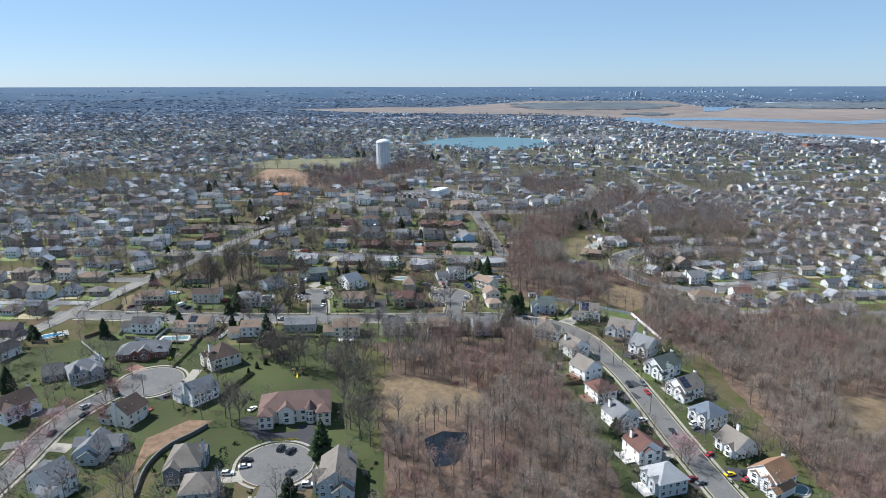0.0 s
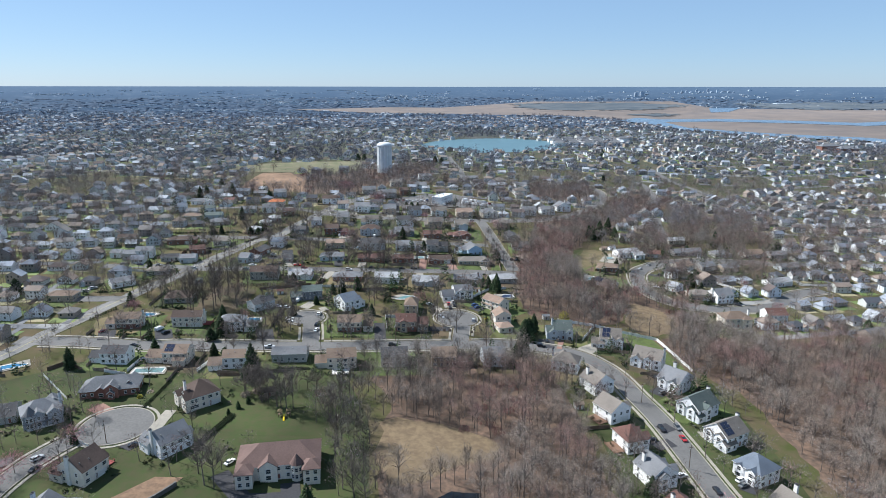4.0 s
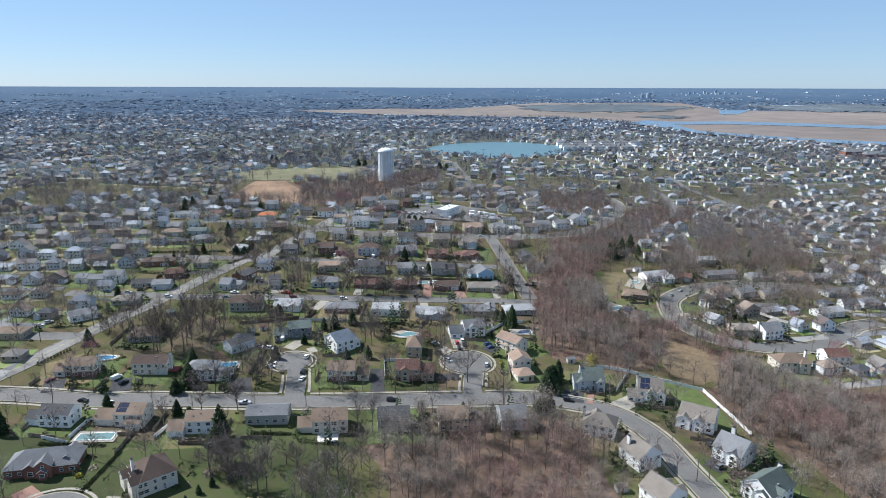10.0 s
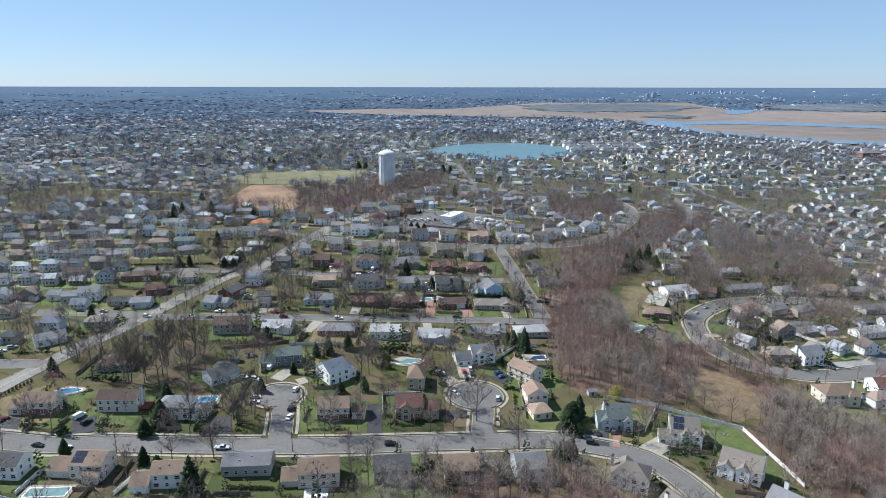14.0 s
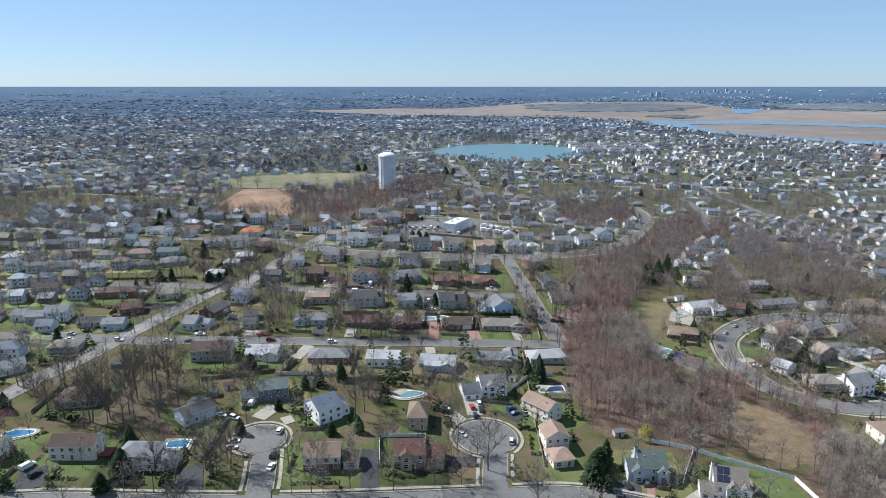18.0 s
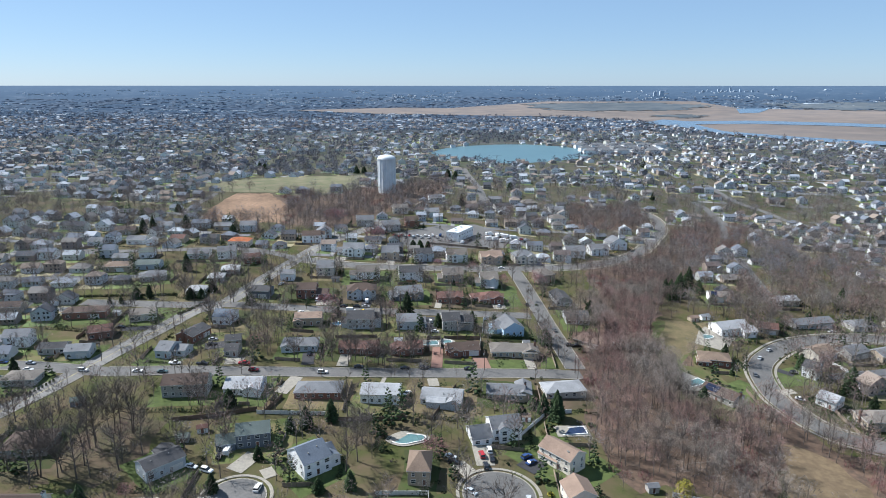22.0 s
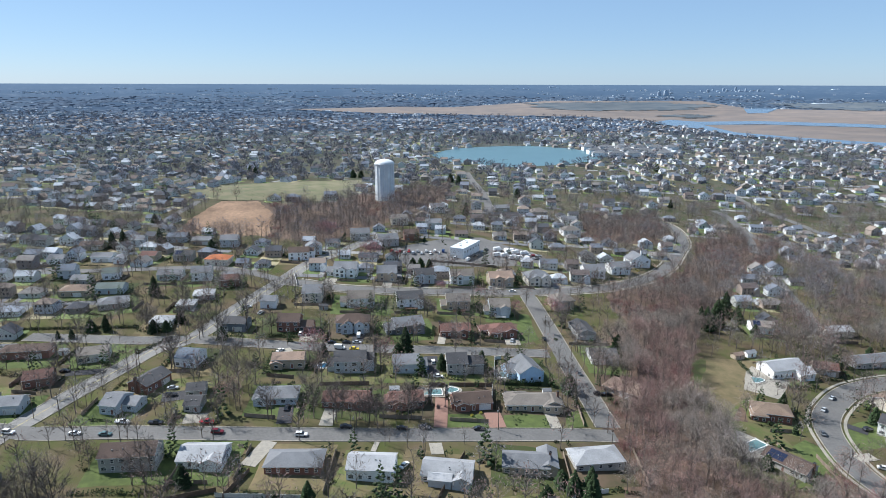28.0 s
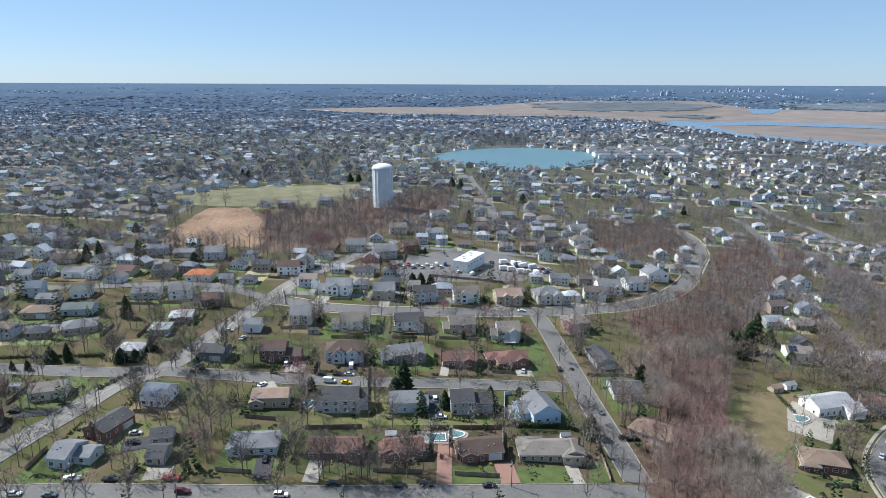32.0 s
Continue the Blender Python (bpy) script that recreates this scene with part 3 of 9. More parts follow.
def house(x, y, yaw, w, d, st, roof, wall, rf, front="s", wing=None, chimney=0, solar=False, turret=False, porch=False, entry=False, deck="", lower="", door=True, garage=False, patio=False, mansion=False, cross=0, more=()):
    HOUSE_NO[0] += 1
    r = random.Random(HOUSE_NO[0])
    w, d = max(w, 6.5), max(d, 6.5)
    siding = "" if wall == "brick" else "-sided"
    kindname = {"hip": "hipped", "gable": "gabled", "gy": "gabled"}[roof]
    label = f"{COLOUR[wall]}{siding} {'two-storey' if st >= 1.6 else 'low'} house with a {kindname} {ROOFC[rf]} shingle roof"
    ob = thing("house", x, y, yaw, label, "house", "suburban houses")
    OCCUPIED.append((x, y, max(w, d) * 0.62))
    h = 0.4 + 2.7 * st
    if y < 730:   # its plot
        c, s_ = math.cos(radians(yaw)), math.sin(radians(yaw))
        q0, q1, q2 = w / 2 + r.uniform(2.5, 5.5) + (wing[2] * 0.6 if wing else 0), d / 2 + r.uniform(7, 11), d / 2 + r.uniform(7, 11)
        q = [(a * c - b * s_ + x, a * s_ + b * c + y) for a, b in ((-q0, -q1), (q0, -q1), (q0, q2), (-q0, q2))]
        tint = "lawn_green" if x < 0 and y < 330 or x > 50 and y < 300 else r.choice(("lawn_bright", "lawn_bright", "lawn_bright", "lawn_green", "lawn_mixed", "lawn_mixed", "lawn_dry", "grove_grass"))
        drape("lawn", ragged(q, 0.5, HOUSE_NO[0], 6), tint, 0.032 + 0.004 * (HOUSE_NO[0] % 4), 10, {"lawn_green": "fresh green lawn round a house", "lawn_bright": "bright green mown lawn round a house", "lawn_mixed": "patchy green and straw-coloured lawn", "lawn_dry": "dormant straw-coloured lawn", "grove_grass": "thin brown grass strewn with leaves"}[tint], "lawn")
    pitch = 0.72 if (y < 330 or x > 50 and y < 410) and st > 1.1 else 0.56 if st >= 1.6 else 0.42
    (v, f), (rv, rfc), rise = block_meshes(w, d, h, roof, 0.5, pitch)
    part("wall", mesh("wall", v, f, "siding_" + wall), ob)
    rp = part("roof", roof_mesh("roof", rv, rfc, rf), ob)
    if lower:
        v, f = box(-w / 2 - 0.04, w / 2 + 0.04, -d / 2 - 0.04, d / 2 + 0.04, -DIRT, 2.6)
        part("lower_wall", mesh("lower_wall", v, f, "siding_" + lower), ob, "brick lower storey")
    wall_pieces(ob, w + (0.1 if lower else 0), d + (0.1 if lower else 0), st, 0, 0, front, door, garage or (not wing and r.random() < 0.5))
    for wing in ([wing] if wing else []) + list(more):
        wx, wy, ww, wd, ws = wing[:5]
        wr = wing[5] if len(wing) > 5 else ("gable" if roof != "hip" else "hip")
        hh = 0.35 + 2.6 * ws
        (v, f), (v2, f2), _ = block_meshes(ww, wd, hh, wr, 0.4, pitch)
        part("wing", mesh("wing", v, f, "siding_" + wall), ob, "", (wx, wy, 0))
        part("wing_roof", roof_mesh("wing_roof", v2, f2, rf), ob, "", (wx, wy, 0))
        wall_pieces(ob, ww, wd, ws, wx, wy, front, False, ww > 6.2, skip=("e" if wx < 0 else "w", "n" if front == "s" else "s"))
    if chimney:
        big = wall in ("white", "cream", "bluepale", "slate", "blue") and st > 1.1
        cx = chimney * (w / 2 + 0.25) if roof != "gy" else chimney * w * 0.3
        cy = 0.4 if roof != "gy" else d * 0.25
        top = h + rise + 1.0
        a = 0.75 if big else 0.5
        v, f = box(cx - 0.45, cx + 0.45, cy - a, cy + a, -DIRT, top)
        ch = part("chimney", mesh("chimney", v, f, ("siding_bluepale" if wall in ("slate", "blue", "bluepale") else "chimney_siding") if big else "chimney_brick"), ob)
        v, f = box(cx - 0.55, cx + 0.55, cy - a - 0.1, cy + a + 0.1, top, top + 0.15)
        box(cx - 0.2, cx + 0.2, cy - 0.2, cy + 0.2, top + 0.15, top + 0.5, v, f)
        part("cap", mesh("cap", v, f, "asphalt_dark"), ch)
    # vents and pipes on the roof
    D2 = d / 2
    if roof == "gable":
        s = rise / D2
        for i in range(2 if y < 540 else 0):
            px, py = r.uniform(-0.35, 0.35) * w, -r.uniform(0.25, 0.7) * D2
            pz = h + rise + py * s
            v, f = box(px - 0.18, px + 0.18, py - 0.18, py + 0.18, pz, pz + 0.55)
            part("roof_vent", mesh("roof_vent", v, f, "vent_grey"), rp)
        if solar:
            for i in range(2):
                for j in range(max(2, int(w / 5))):
                    xa = -w * 0.42 + j * 2.2 + (0.15 if i else 0)
                    ya0, ya1 = -D2 * 0.88 + i * D2 * 0.42, -D2 * 0.50 + i * D2 * 0.42
                    za0, za1 = h + rise + ya0 * s + 0.30, h + rise + ya1 * s + 0.30
                    v = [(xa, ya0, za0), (xa + 2.05, ya0, za0), (xa + 2.05, ya1, za1), (xa, ya1, za1)]
                    v += [(p, q, z - 0.08) for p, q, z in v]
                    part("solar_panel", mesh("solar_panel", v, [(0, 1, 2, 3), (4, 7, 6, 5), (0, 4, 5, 1), (1, 5, 6, 2), (2, 6, 7, 3), (3, 7, 4, 0)], "solar_cells"), rp, "black solar panel")
    if cross:   # gabled bays towards the street
        for k, (by, bw, bh) in enumerate(((-d * 0.22, d * 0.34, h - 0.1), (d * 0.24, d * 0.28, h - 0.5))):
            L = w * 0.5 + 1.3 - 0.7 * k
            (v, f), (v2, f2), _ = block_meshes(L, bw, bh, "gable", 0.35, pitch)
            bx = cross * L / 2
            part("street_bay", mesh("street_bay", v, f, "siding_" + wall), ob, "", (bx, by, 0))
            part("bay_roof", mesh("bay_roof", v2, f2, "shingle_" + rf), ob, "", (bx, by, 0))
            for zc in (1.7, 4.3):
                part("window", window_mesh(1.5, 1.5), ob, "", (cross * (L + 0.01), by, zc), radians(90 * cross))
    if entry:   # gabled bay over the entrance
        bw = 4.2 if not mansion else 6.5
        (v, f), (v2, f2), br = block_meshes(bw, D2 + 1.4, h + 0.2, "gy", 0.35, pitch)
        oy = -(D2 + 1.4) / 2
        bx = -w * 0.12
        part("entry_bay", mesh("entry_bay", v, f, "siding_" + wall), ob, "", (bx, oy, 0))
        part("entry_roof", mesh("entry_roof", v2, f2, "shingle_" + rf), ob, "", (bx, oy, 0))
        for zc in (1.6, 4.2) if st >= 1.6 else (1.6,):
            part("window", window_mesh(1.7, 1.6), ob, "", (bx, -D2 - 1.41, zc))
    if turret:
        cx = -w * 0.30 if not mansion else w * 0.22
        cy = -D2 - 0.2
        v, f = cyl(2.1, 2.1, -DIRT, h + 0.4, 12, cx, cy)
        part("turret", mesh("turret", v, f, "siding_" + wall), ob, "round corner turret")
        v, f = cyl(2.6, 0.05, h + 0.4, h + 4.2, 12, cx, cy)
        part("turret_roof", mesh("turret_roof", v, f, "shingle_" + rf), ob, "pointed cone roof")
        for a in (-130, -90, -50):
            for zc in (1.6, 4.3):
                part("window", window_mesh(1.0, 1.5), ob, "", (cx + 2.1 * math.cos(radians(a)), cy + 2.1 * math.sin(radians(a)), zc), radians(a + 90))
    if mansion:
        for sx, hw in ((-1, 6.0), (1, 6.0)):
            (v, f), (v2, f2), _ = block_meshes(hw, 7, h, "hip")
            part("wing", mesh("wing", v, f, "siding_" + wall), ob, "", (sx * (w / 2 - hw / 2), -D2 - 1, 0))
            part("wing_roof", mesh("wing_roof", v2, f2, "shingle_" + rf), ob, "", (sx * (w / 2 - hw / 2), -D2 - 1, 0))
            for i in range(2):
                for zc in (1.6, 4.3):
                    part("window", window_mesh(1.3, 1.5), ob, "", (sx * (w / 2 - hw / 2) - 1.4 + 2.8 * i, -D2 - 4.51, zc))
    if porch:
        v, f = box(-w * 0.42, w * 0.30, -D2 - 2.2, -D2, -0.6, 0.35)
        pp = part("porch", mesh("porch", v, f, "deck_white"), ob)
        v = [(-w * 0.44, -D2 - 2.5, 2.7), (w * 0.32, -D2 - 2.5, 2.7), (w * 0.32, -D2, 3.4), (-w * 0.44, -D2, 3.4)]
        v += [(p, q, z - 0.15) for p, q, z in v]
        part("porch_roof", mesh("porch_roof", v, [(0, 1, 2, 3), (4, 7, 6, 5), (0, 4, 5, 1), (1, 5, 6, 2), (2, 6, 7, 3), (3, 7, 4, 0)], "shingle_" + rf), pp)
        for i in range(5):
            px = -w * 0.40 + i * w * 0.17
            v, f = cyl(0.1, 0.1, 0.35, 2.6, 8, px, -D2 - 2.0)
            part("post", mesh("post", v, f, "trim_white"), pp)
    if deck:
        s = -1 if front == "n" or roof != "gable" else -1
        dx0, dw = (-w * 0.25, w * 0.5)
        if deck == "red" or x > 50:
            dx0, dw = (w / 2, 4.5) if deck == "red" else (-w / 2 - 5.0, 5.0)
            y0, y1 = -D2 * 0.7, D2 * 0.7
        else:
            y0, y1 = -D2 - 3.6, -D2
        v, f = box(dx0, dx0 + dw, y0, y1, 0.55, 0.75)
        dk = part("deck", mesh("deck", v, f, "deck_" + deck), ob, "raised timber deck")
        for px in (dx0 + 0.15, dx0 + dw - 0.15):
            for py in (y0 + 0.15, y1 - 0.15):
                v, f = box(px - 0.08, px + 0.08, py - 0.08, py + 0.08, -DIRT, 1.75)
                part("post", mesh("post", v, f, "deck_" + deck), dk)
        for b in ((dx0, dx0 + dw, y0, y0 + 0.06), (dx0, dx0 + 0.06, y0 + 0.08, y1), (dx0 + dw - 0.06, dx0 + dw, y0 + 0.08, y1)):
            v, f = box(*b, 1.6, 1.7)
            box(*b, 1.1, 1.16, v, f)
            part("rail", mesh("rail", v, f, "deck_" + deck), dk)
    if patio:
        c, s_ = math.cos(radians(yaw)), math.sin(radians(yaw))
        q = [(a * c - b * s_ + x, a * s_ + b * c + y) for a, b in ((-5, -D2 - 6), (3, -D2 - 6.5), (4, -D2 - 0.3), (-5, -D2 - 0.3))]
        drape("patio", q, "deck_white", 0.12, 4, "pale paved patio behind a house", "patio")
    return ob


def warehouse(x, y, yaw, w, d):
    ob = thing("warehouse", x, y, yaw, "white metal-clad commercial building with a flat white roof", "warehouse")
    OCCUPIED.append((x, y, max(w, d) * 0.7))
    h = 7.5
    v, f = box(-w / 2, w / 2, -d / 2, d / 2, -1.5, h)
    part("wall", mesh("wall", v, f, "metal_white"), ob)
    v, f = box(-w / 2 - 0.2, w / 2 + 0.2, -d / 2 - 0.2, d / 2 + 0.2, h, h + 0.35)
    rp = part("roof", mesh("roof", v, f, "tower_paint"), ob, "flat white membrane roof")
    for i in range(4):
        v, f = box(-w * 0.3 + i * w * 0.18, -w * 0.3 + i * w * 0.18 + 1.6, -1 + (i % 2) * 3, 0.6 + (i % 2) * 3, h + 0.35, h + 1.2)
        part("vent", mesh("vent", v, f, "metal_white"), rp)
    for i in range(int(d / 4.5)):
        part("loading_door", garage_mesh(3.2), ob, "", (-w / 2 - 0.01, -d / 2 + 3 + i * 4.5, 0), radians(-90))
    for i in range(int(w / 5)):
        part("window", window_mesh(1.7, 1.3), ob, "", (-w / 2 + 3 + i * 5, -d / 2 - 0.01, 4.6))
    return ob


def water_tower(x, y):
    ob = thing("water_tower", x, y, 0, "tall white fluted water standpipe with a domed roof", "water tower")
    OCCUPIED.append((x, y, 16))
    R, H, N = 9.9, 38.5, 96
    v, f = [], []
    for z in (-3, H):
        for i in range(N):
            k = i % 6
            r = R + (0.32 if k in (0, 1) else 0.0)
            v.append((r * math.cos(math.tau * i / N), r * math.sin(math.tau * i / N), z))
    f += [(i, (i + 1) % N, N + (i + 1) % N, N + i) for i in range(N)]
    part("tank", mesh("tank", v, f, "tower_paint"), ob, "white painted fluted steel wall")
    v, f = [], []
    rings = 8
    for j in range(rings):
        a = j / (rings - 1) * math.pi / 2 * 0.98
        for i in range(48):
            v.append(((R + 0.5) * math.cos(a) * math.cos(math.tau * i / 48), (R + 0.5) * math.cos(a) * math.sin(math.tau * i / 48), H + 4.6 * math.sin(a)))
    for j in range(rings - 1):
        f += [(j * 48 + i, j * 48 + (i + 1) % 48, (j + 1) * 48 + (i + 1) % 48, (j + 1) * 48 + i) for i in range(48)]
    f.append(tuple((rings - 1) * 48 + i for i in range(48)))
    dome = part("dome", mesh("dome", v, f, "tower_paint"), ob, "shallow white dome")
    for p in dome.data.polygons:
        p.use_smooth = True
    v, f = cyl(R + 0.75, R + 0.75, H - 0.5, H + 0.1, 48)
    part("rim", mesh("rim", v, f, "tower_paint"), ob)
    v, f = cyl(0.5, 0.5, H + 4.4, H + 5.6, 10)
    part("roof_hatch", mesh("roof_hatch", v, f, "metal_white"), ob)
    v, f = cyl(R + 2.5, R + 2.5, -3, 0.4, 48)
    part("plinth", mesh("plinth", v, f, "concrete"), ob)
    return ob


# ---- ground patches ----
WOODS = []
PATCH_NO = [0]


def lay(name, pts, material, off, rag, label, category):
    PATCH_NO[0] += 1
    return drape(name, ragged(pts, rag, PATCH_NO[0]) if rag else pts, material, off + 0.004 * (PATCH_NO[0] % 6), 14, label, category)


def woods_floor(pts):
    WOODS.append(pts)
    lay("woodland_floor", pts, "leaf_litter", 0.02, 2.5, "brown leaf litter under bare trees", "ground")


def grove(pts):
    WOODS.append(pts)
    lay("grove_floor", pts, "grove_grass", 0.02, 3.0, "thin grass strewn with brown leaves under tall trees", "ground")


def meadow(pts):
    CLEAR.append(pts)
    lay("meadow", pts, "meadow_grass", 0.06, 2.5, "straw-coloured dead grass clearing", "ground")


def bare_soil(pts):
    CLEAR.append(pts)
    lay("bare_soil", pts, "bare_soil", 0.06, 1.5, "bare reddish-brown soil", "ground")


def playing_field(pts):
    CLEAR.append(pts)
    lay("playing_field", pts, "field_grass", 0.06, 1.0, "yellow-green open field with faint strips", "ground")


def dry_lawn(pts):
    lay("dry_lawn", pts, "lawn_dry", 0.05, 1.0, "dormant straw-coloured lawn", "ground")


def paved_yard(pts):
    lay("paved_yard", pts, "concrete", 0.10, 0.3, "pale paved yard behind a house", "patio")


def open_yard(pts):
    CLEAR.append(pts)
    lay("lawn", pts, "lawn_mixed", 0.05, 0.8, "patchy green and straw-coloured lawn", "ground")


def common_lawn(pts):
    drape("lawn", pts, "lawn_green", 0.014, 14, "green lawns running together between houses", "ground")


def mown_lawn(pts):
    CLEAR.append(pts)
    old = pts[0][0] < 0 and pts[0][1] < 330
    lay("lawn", pts, "lawn_green" if old else "lawn_bright", 0.05, 0.6, "green lawn with straw-coloured patches" if old else "bright green mown lawn", "ground")


def parking_lot(pts):
    CLEAR.append(pts)
    lay("parking_lot", pts, "asphalt", 0.05, 0, "grey asphalt yard full of parked vehicles", "parking lot")


def lake(pts):
    CLEAR.append(pts)
    drape("lake", [(p.x, p.y) for p in smooth([*pts, pts[0]], 25)[:-1]], "water_lake", 0.15, 40, "blue-green lake among houses", "lake")


def pond(pts):
    CLEAR.append(pts)
    drape("pond", ragged(pts, 0.6, 5, 4), "water_dark", 0.16, 10, "dark woodland pond", "pond")


def marsh(pts):
    CLEAR.append(pts)
    lay("marsh", pts, "marsh_reed", 2.0, 0, "wide tan reed marsh", "marsh")


def distant_woods(pts):
    lay("distant_woods", pts, "far_woods_haze", 3.6, 45.0, "dark band of distant woods, haze painted in as a blue cast", "woods")


def river(pts):
    CLEAR.append(pts)
    lay("river", pts, "river_water", 2.8, 0, "pale blue river through the marsh", "river")


def drive(x0, y0, x1, y1, w, material="asphalt_dark", label="dark asphalt driveway"):
    PATCH_NO[0] += 1
    v, f = ribbon(smooth([(x0, y0), ((x0 + x1) / 2, (y0 + y1) / 2), (x1, y1)], 3), -w / 2, w / 2, 0.20 + 0.004 * (PATCH_NO[0] % 5))
    tagged(new("driveway", mesh("driveway", v, f, material)), label, "driveway", "driveways", "structure")
    for s in (0.15, 0.5, 0.85):
        OCCUPIED.append((x0 + (x1 - x0) * s, y0 + (y1 - y0) * s, w * 0.6 + 1))


CLEAR = []


def inside(p, poly):
    x, y = p
    hit = False
    for (ax, ay), (bx, by) in zip(poly, poly[1:] + poly[:1]):
        if (ay > y) != (by > y) and x < (bx - ax) * (y - ay) / (by - ay) + ax:
            hit = not hit
    return hit

# ---- streets ----
road('road_main', 10.5, [(-236.3, 372.2), (-210.7, 371.1), (-191.9, 369.9), (-165.6, 366.8), (-145.5, 368.2), (-99.3, 368.8), (-53.5, 371.6), (5.2, 379.1), (32.0, 382.8), (53.2, 379.9), (70.7, 373.4), (82.8, 355.7), (88.6, 331.5), (93.6, 310.0), (97.1, 283.1), (99.6, 258.5), (102.6, 233.5), (106.6, 206.1), (109.3, 190.3)])
road('road_avenue', 10.0, [(-248.3, 301.4), (-241.6, 322.1), (-234.9, 347.1), (-229.4, 363.3), (-224.8, 383.5), (-218.3, 400.6), (-213.9, 418.4), (-206.1, 441.5), (-201.4, 457.6), (-193.5, 475.7), (-183.4, 508.1), (-177.8, 526.4), (-170.9, 546.2), (-162.0, 573.0), (-149.6, 584.8), (-141.7, 619.4), (-134.2, 650.2), (-126.6, 679.4), (-118.0, 714.9), (-102.2, 748.1), (-83.8, 787.4), (-66.0, 825.2)])
road('road_second', 9.0, [(-254.6, 435.4), (-236.5, 434.5), (-208.0, 435.1)])
road('road_second_b', 8.8, [(-254.6, 500.2), (-216.3, 500.5), (-176.0, 496.3), (-146.6, 498.4), (-103.5, 500.1), (-60.2, 502.6), (-16.2, 506.8), (29.3, 512.2), (50.2, 514.1)])
road('road_third', 8.8, [(-233.4, 582.2), (-196.6, 581.0), (-170.8, 580.8), (-150.4, 583.6), (-107.2, 580.9), (-69.2, 580.8), (-18.6, 584.3), (33.1, 588.8)])
road('road_side', 10.0, [(48.3, 520.0), (45.4, 546.7), (41.8, 577.6), (38.5, 613.8), (34.5, 651.9), (31.0, 680.2)])
road('road_fourth', 10.0, [(-126.7, 677.5), (-112.0, 674.5), (-90.8, 668.0), (-51.8, 668.4), (-2.7, 675.7), (31.3, 683.1), (67.8, 696.5), (96.2, 711.8), (126.2, 738.5), (151.8, 774.3), (177.2, 826.0), (196.9, 870.3), (207.1, 925.6), (201.2, 961.5)])
road('road_curve', 11.0, [(285.0, 518.6), (258.9, 506.7), (236.4, 485.8), (213.7, 469.5), (179.0, 463.2), (152.4, 473.6), (141.9, 497.3), (142.7, 518.1), (148.2, 537.6), (160.2, 554.4), (181.5, 573.3), (213.3, 587.4), (244.6, 591.3), (280.4, 590.3)])
road('road_left', 9.0, [(-164.6, 195.1), (-163.8, 211.7), (-163.6, 224.7), (-164.2, 244.5), (-160.5, 264.2), (-152.0, 280.7), (-146.9, 284.0)])
road('road_court', 9.0, [(5.1, 378.3), (5.7, 391.6), (6.8, 406.8)])
road('road_court_b', 9.0, [(-76.7, 370.9), (-78.6, 384.5), (-82.2, 401.4)])
road('road_close', 9.0, [(-63.0, 189.3), (-63.1, 204.1), (-63.3, 217.4)])
road('road_far', 9.0, [(15.5, 922.3), (19.7, 960.7), (17.1, 1029.6), (4.9, 1143.5), (0.3, 1208.2)], kerbs=False)
road('road_field', 7.0, [(-267.6, 805.3), (-270.5, 863.1), (-271.9, 915.6)], kerbs=False)
road('road_valley', 9.0, [(301.4, 780.3), (297.2, 822.1), (301.7, 882.1), (283.6, 907.4), (281.5, 937.6), (287.9, 991.7), (282.2, 1022.4)], kerbs=False)
road('road_valley_b', 8.0, [(251.7, 845.3), (269.9, 894.7), (278.5, 936.9)], kerbs=False)
road('road_valley_c', 9.0, [(328.0, 1106.0), (338.0, 1035.0), (356.0, 985.0), (366.0, 935.0), (398.0, 912.0)], kerbs=False)
road('road_left_far', 8.0, [(-294.6, 687.4), (-259.6, 687.0), (-211.5, 695.0), (-185.0, 699.1), (-158.5, 694.0), (-129.8, 679.0)], kerbs=False)
road('road_valley_close', 8.0, [(232.8, 762.0), (224.0, 726.5), (217.7, 695.8), (211.8, 668.8), (205.5, 649.1)], kerbs=False)
bulb(-141.3, 288.6, 14.5)
bulb(3.6, 417.5, 12.6)
bulb(-86.1, 409.4, 10)
bulb(-64.9, 223.8, 14)
parking_lot([(-64.7, 766.1), (-20.2, 811.4), (6.8, 819.8), (25.6, 800.9), (47.6, 784.9), (56.0, 770.3), (47.0, 749.1), (3.0, 732.4), (-42.0, 724.4), (-61.1, 730.1)])
pave_roads()

# ---- ground cover and water ----
common_lawn([(-237.4, 316.1), (-211.4, 328.5), (-186.4, 347.4), (-143.8, 355.4), (-83.8, 350.5), (-50.7, 333.4), (-36.7, 298.9), (-26.7, 219.5), (-166.6, 216.2)])
common_lawn([(83.0, 327.2), (105.0, 352.4), (121.3, 362.8), (133.2, 348.5), (135.4, 284.5), (133.8, 223.2), (128.0, 200.1), (66.8, 195.8), (65.9, 232.4), (62.5, 299.1)])
woods_floor([(-29.0, 285.1), (-28.8, 315.4), (-47.8, 350.3), (-9.4, 363.8), (38.3, 372.3), (47.9, 352.5), (57.3, 310.8), (57.7, 266.3), (63.2, 240.1), (64.8, 203.1), (41.1, 194.1), (11.9, 192.4), (-18.7, 190.9)])
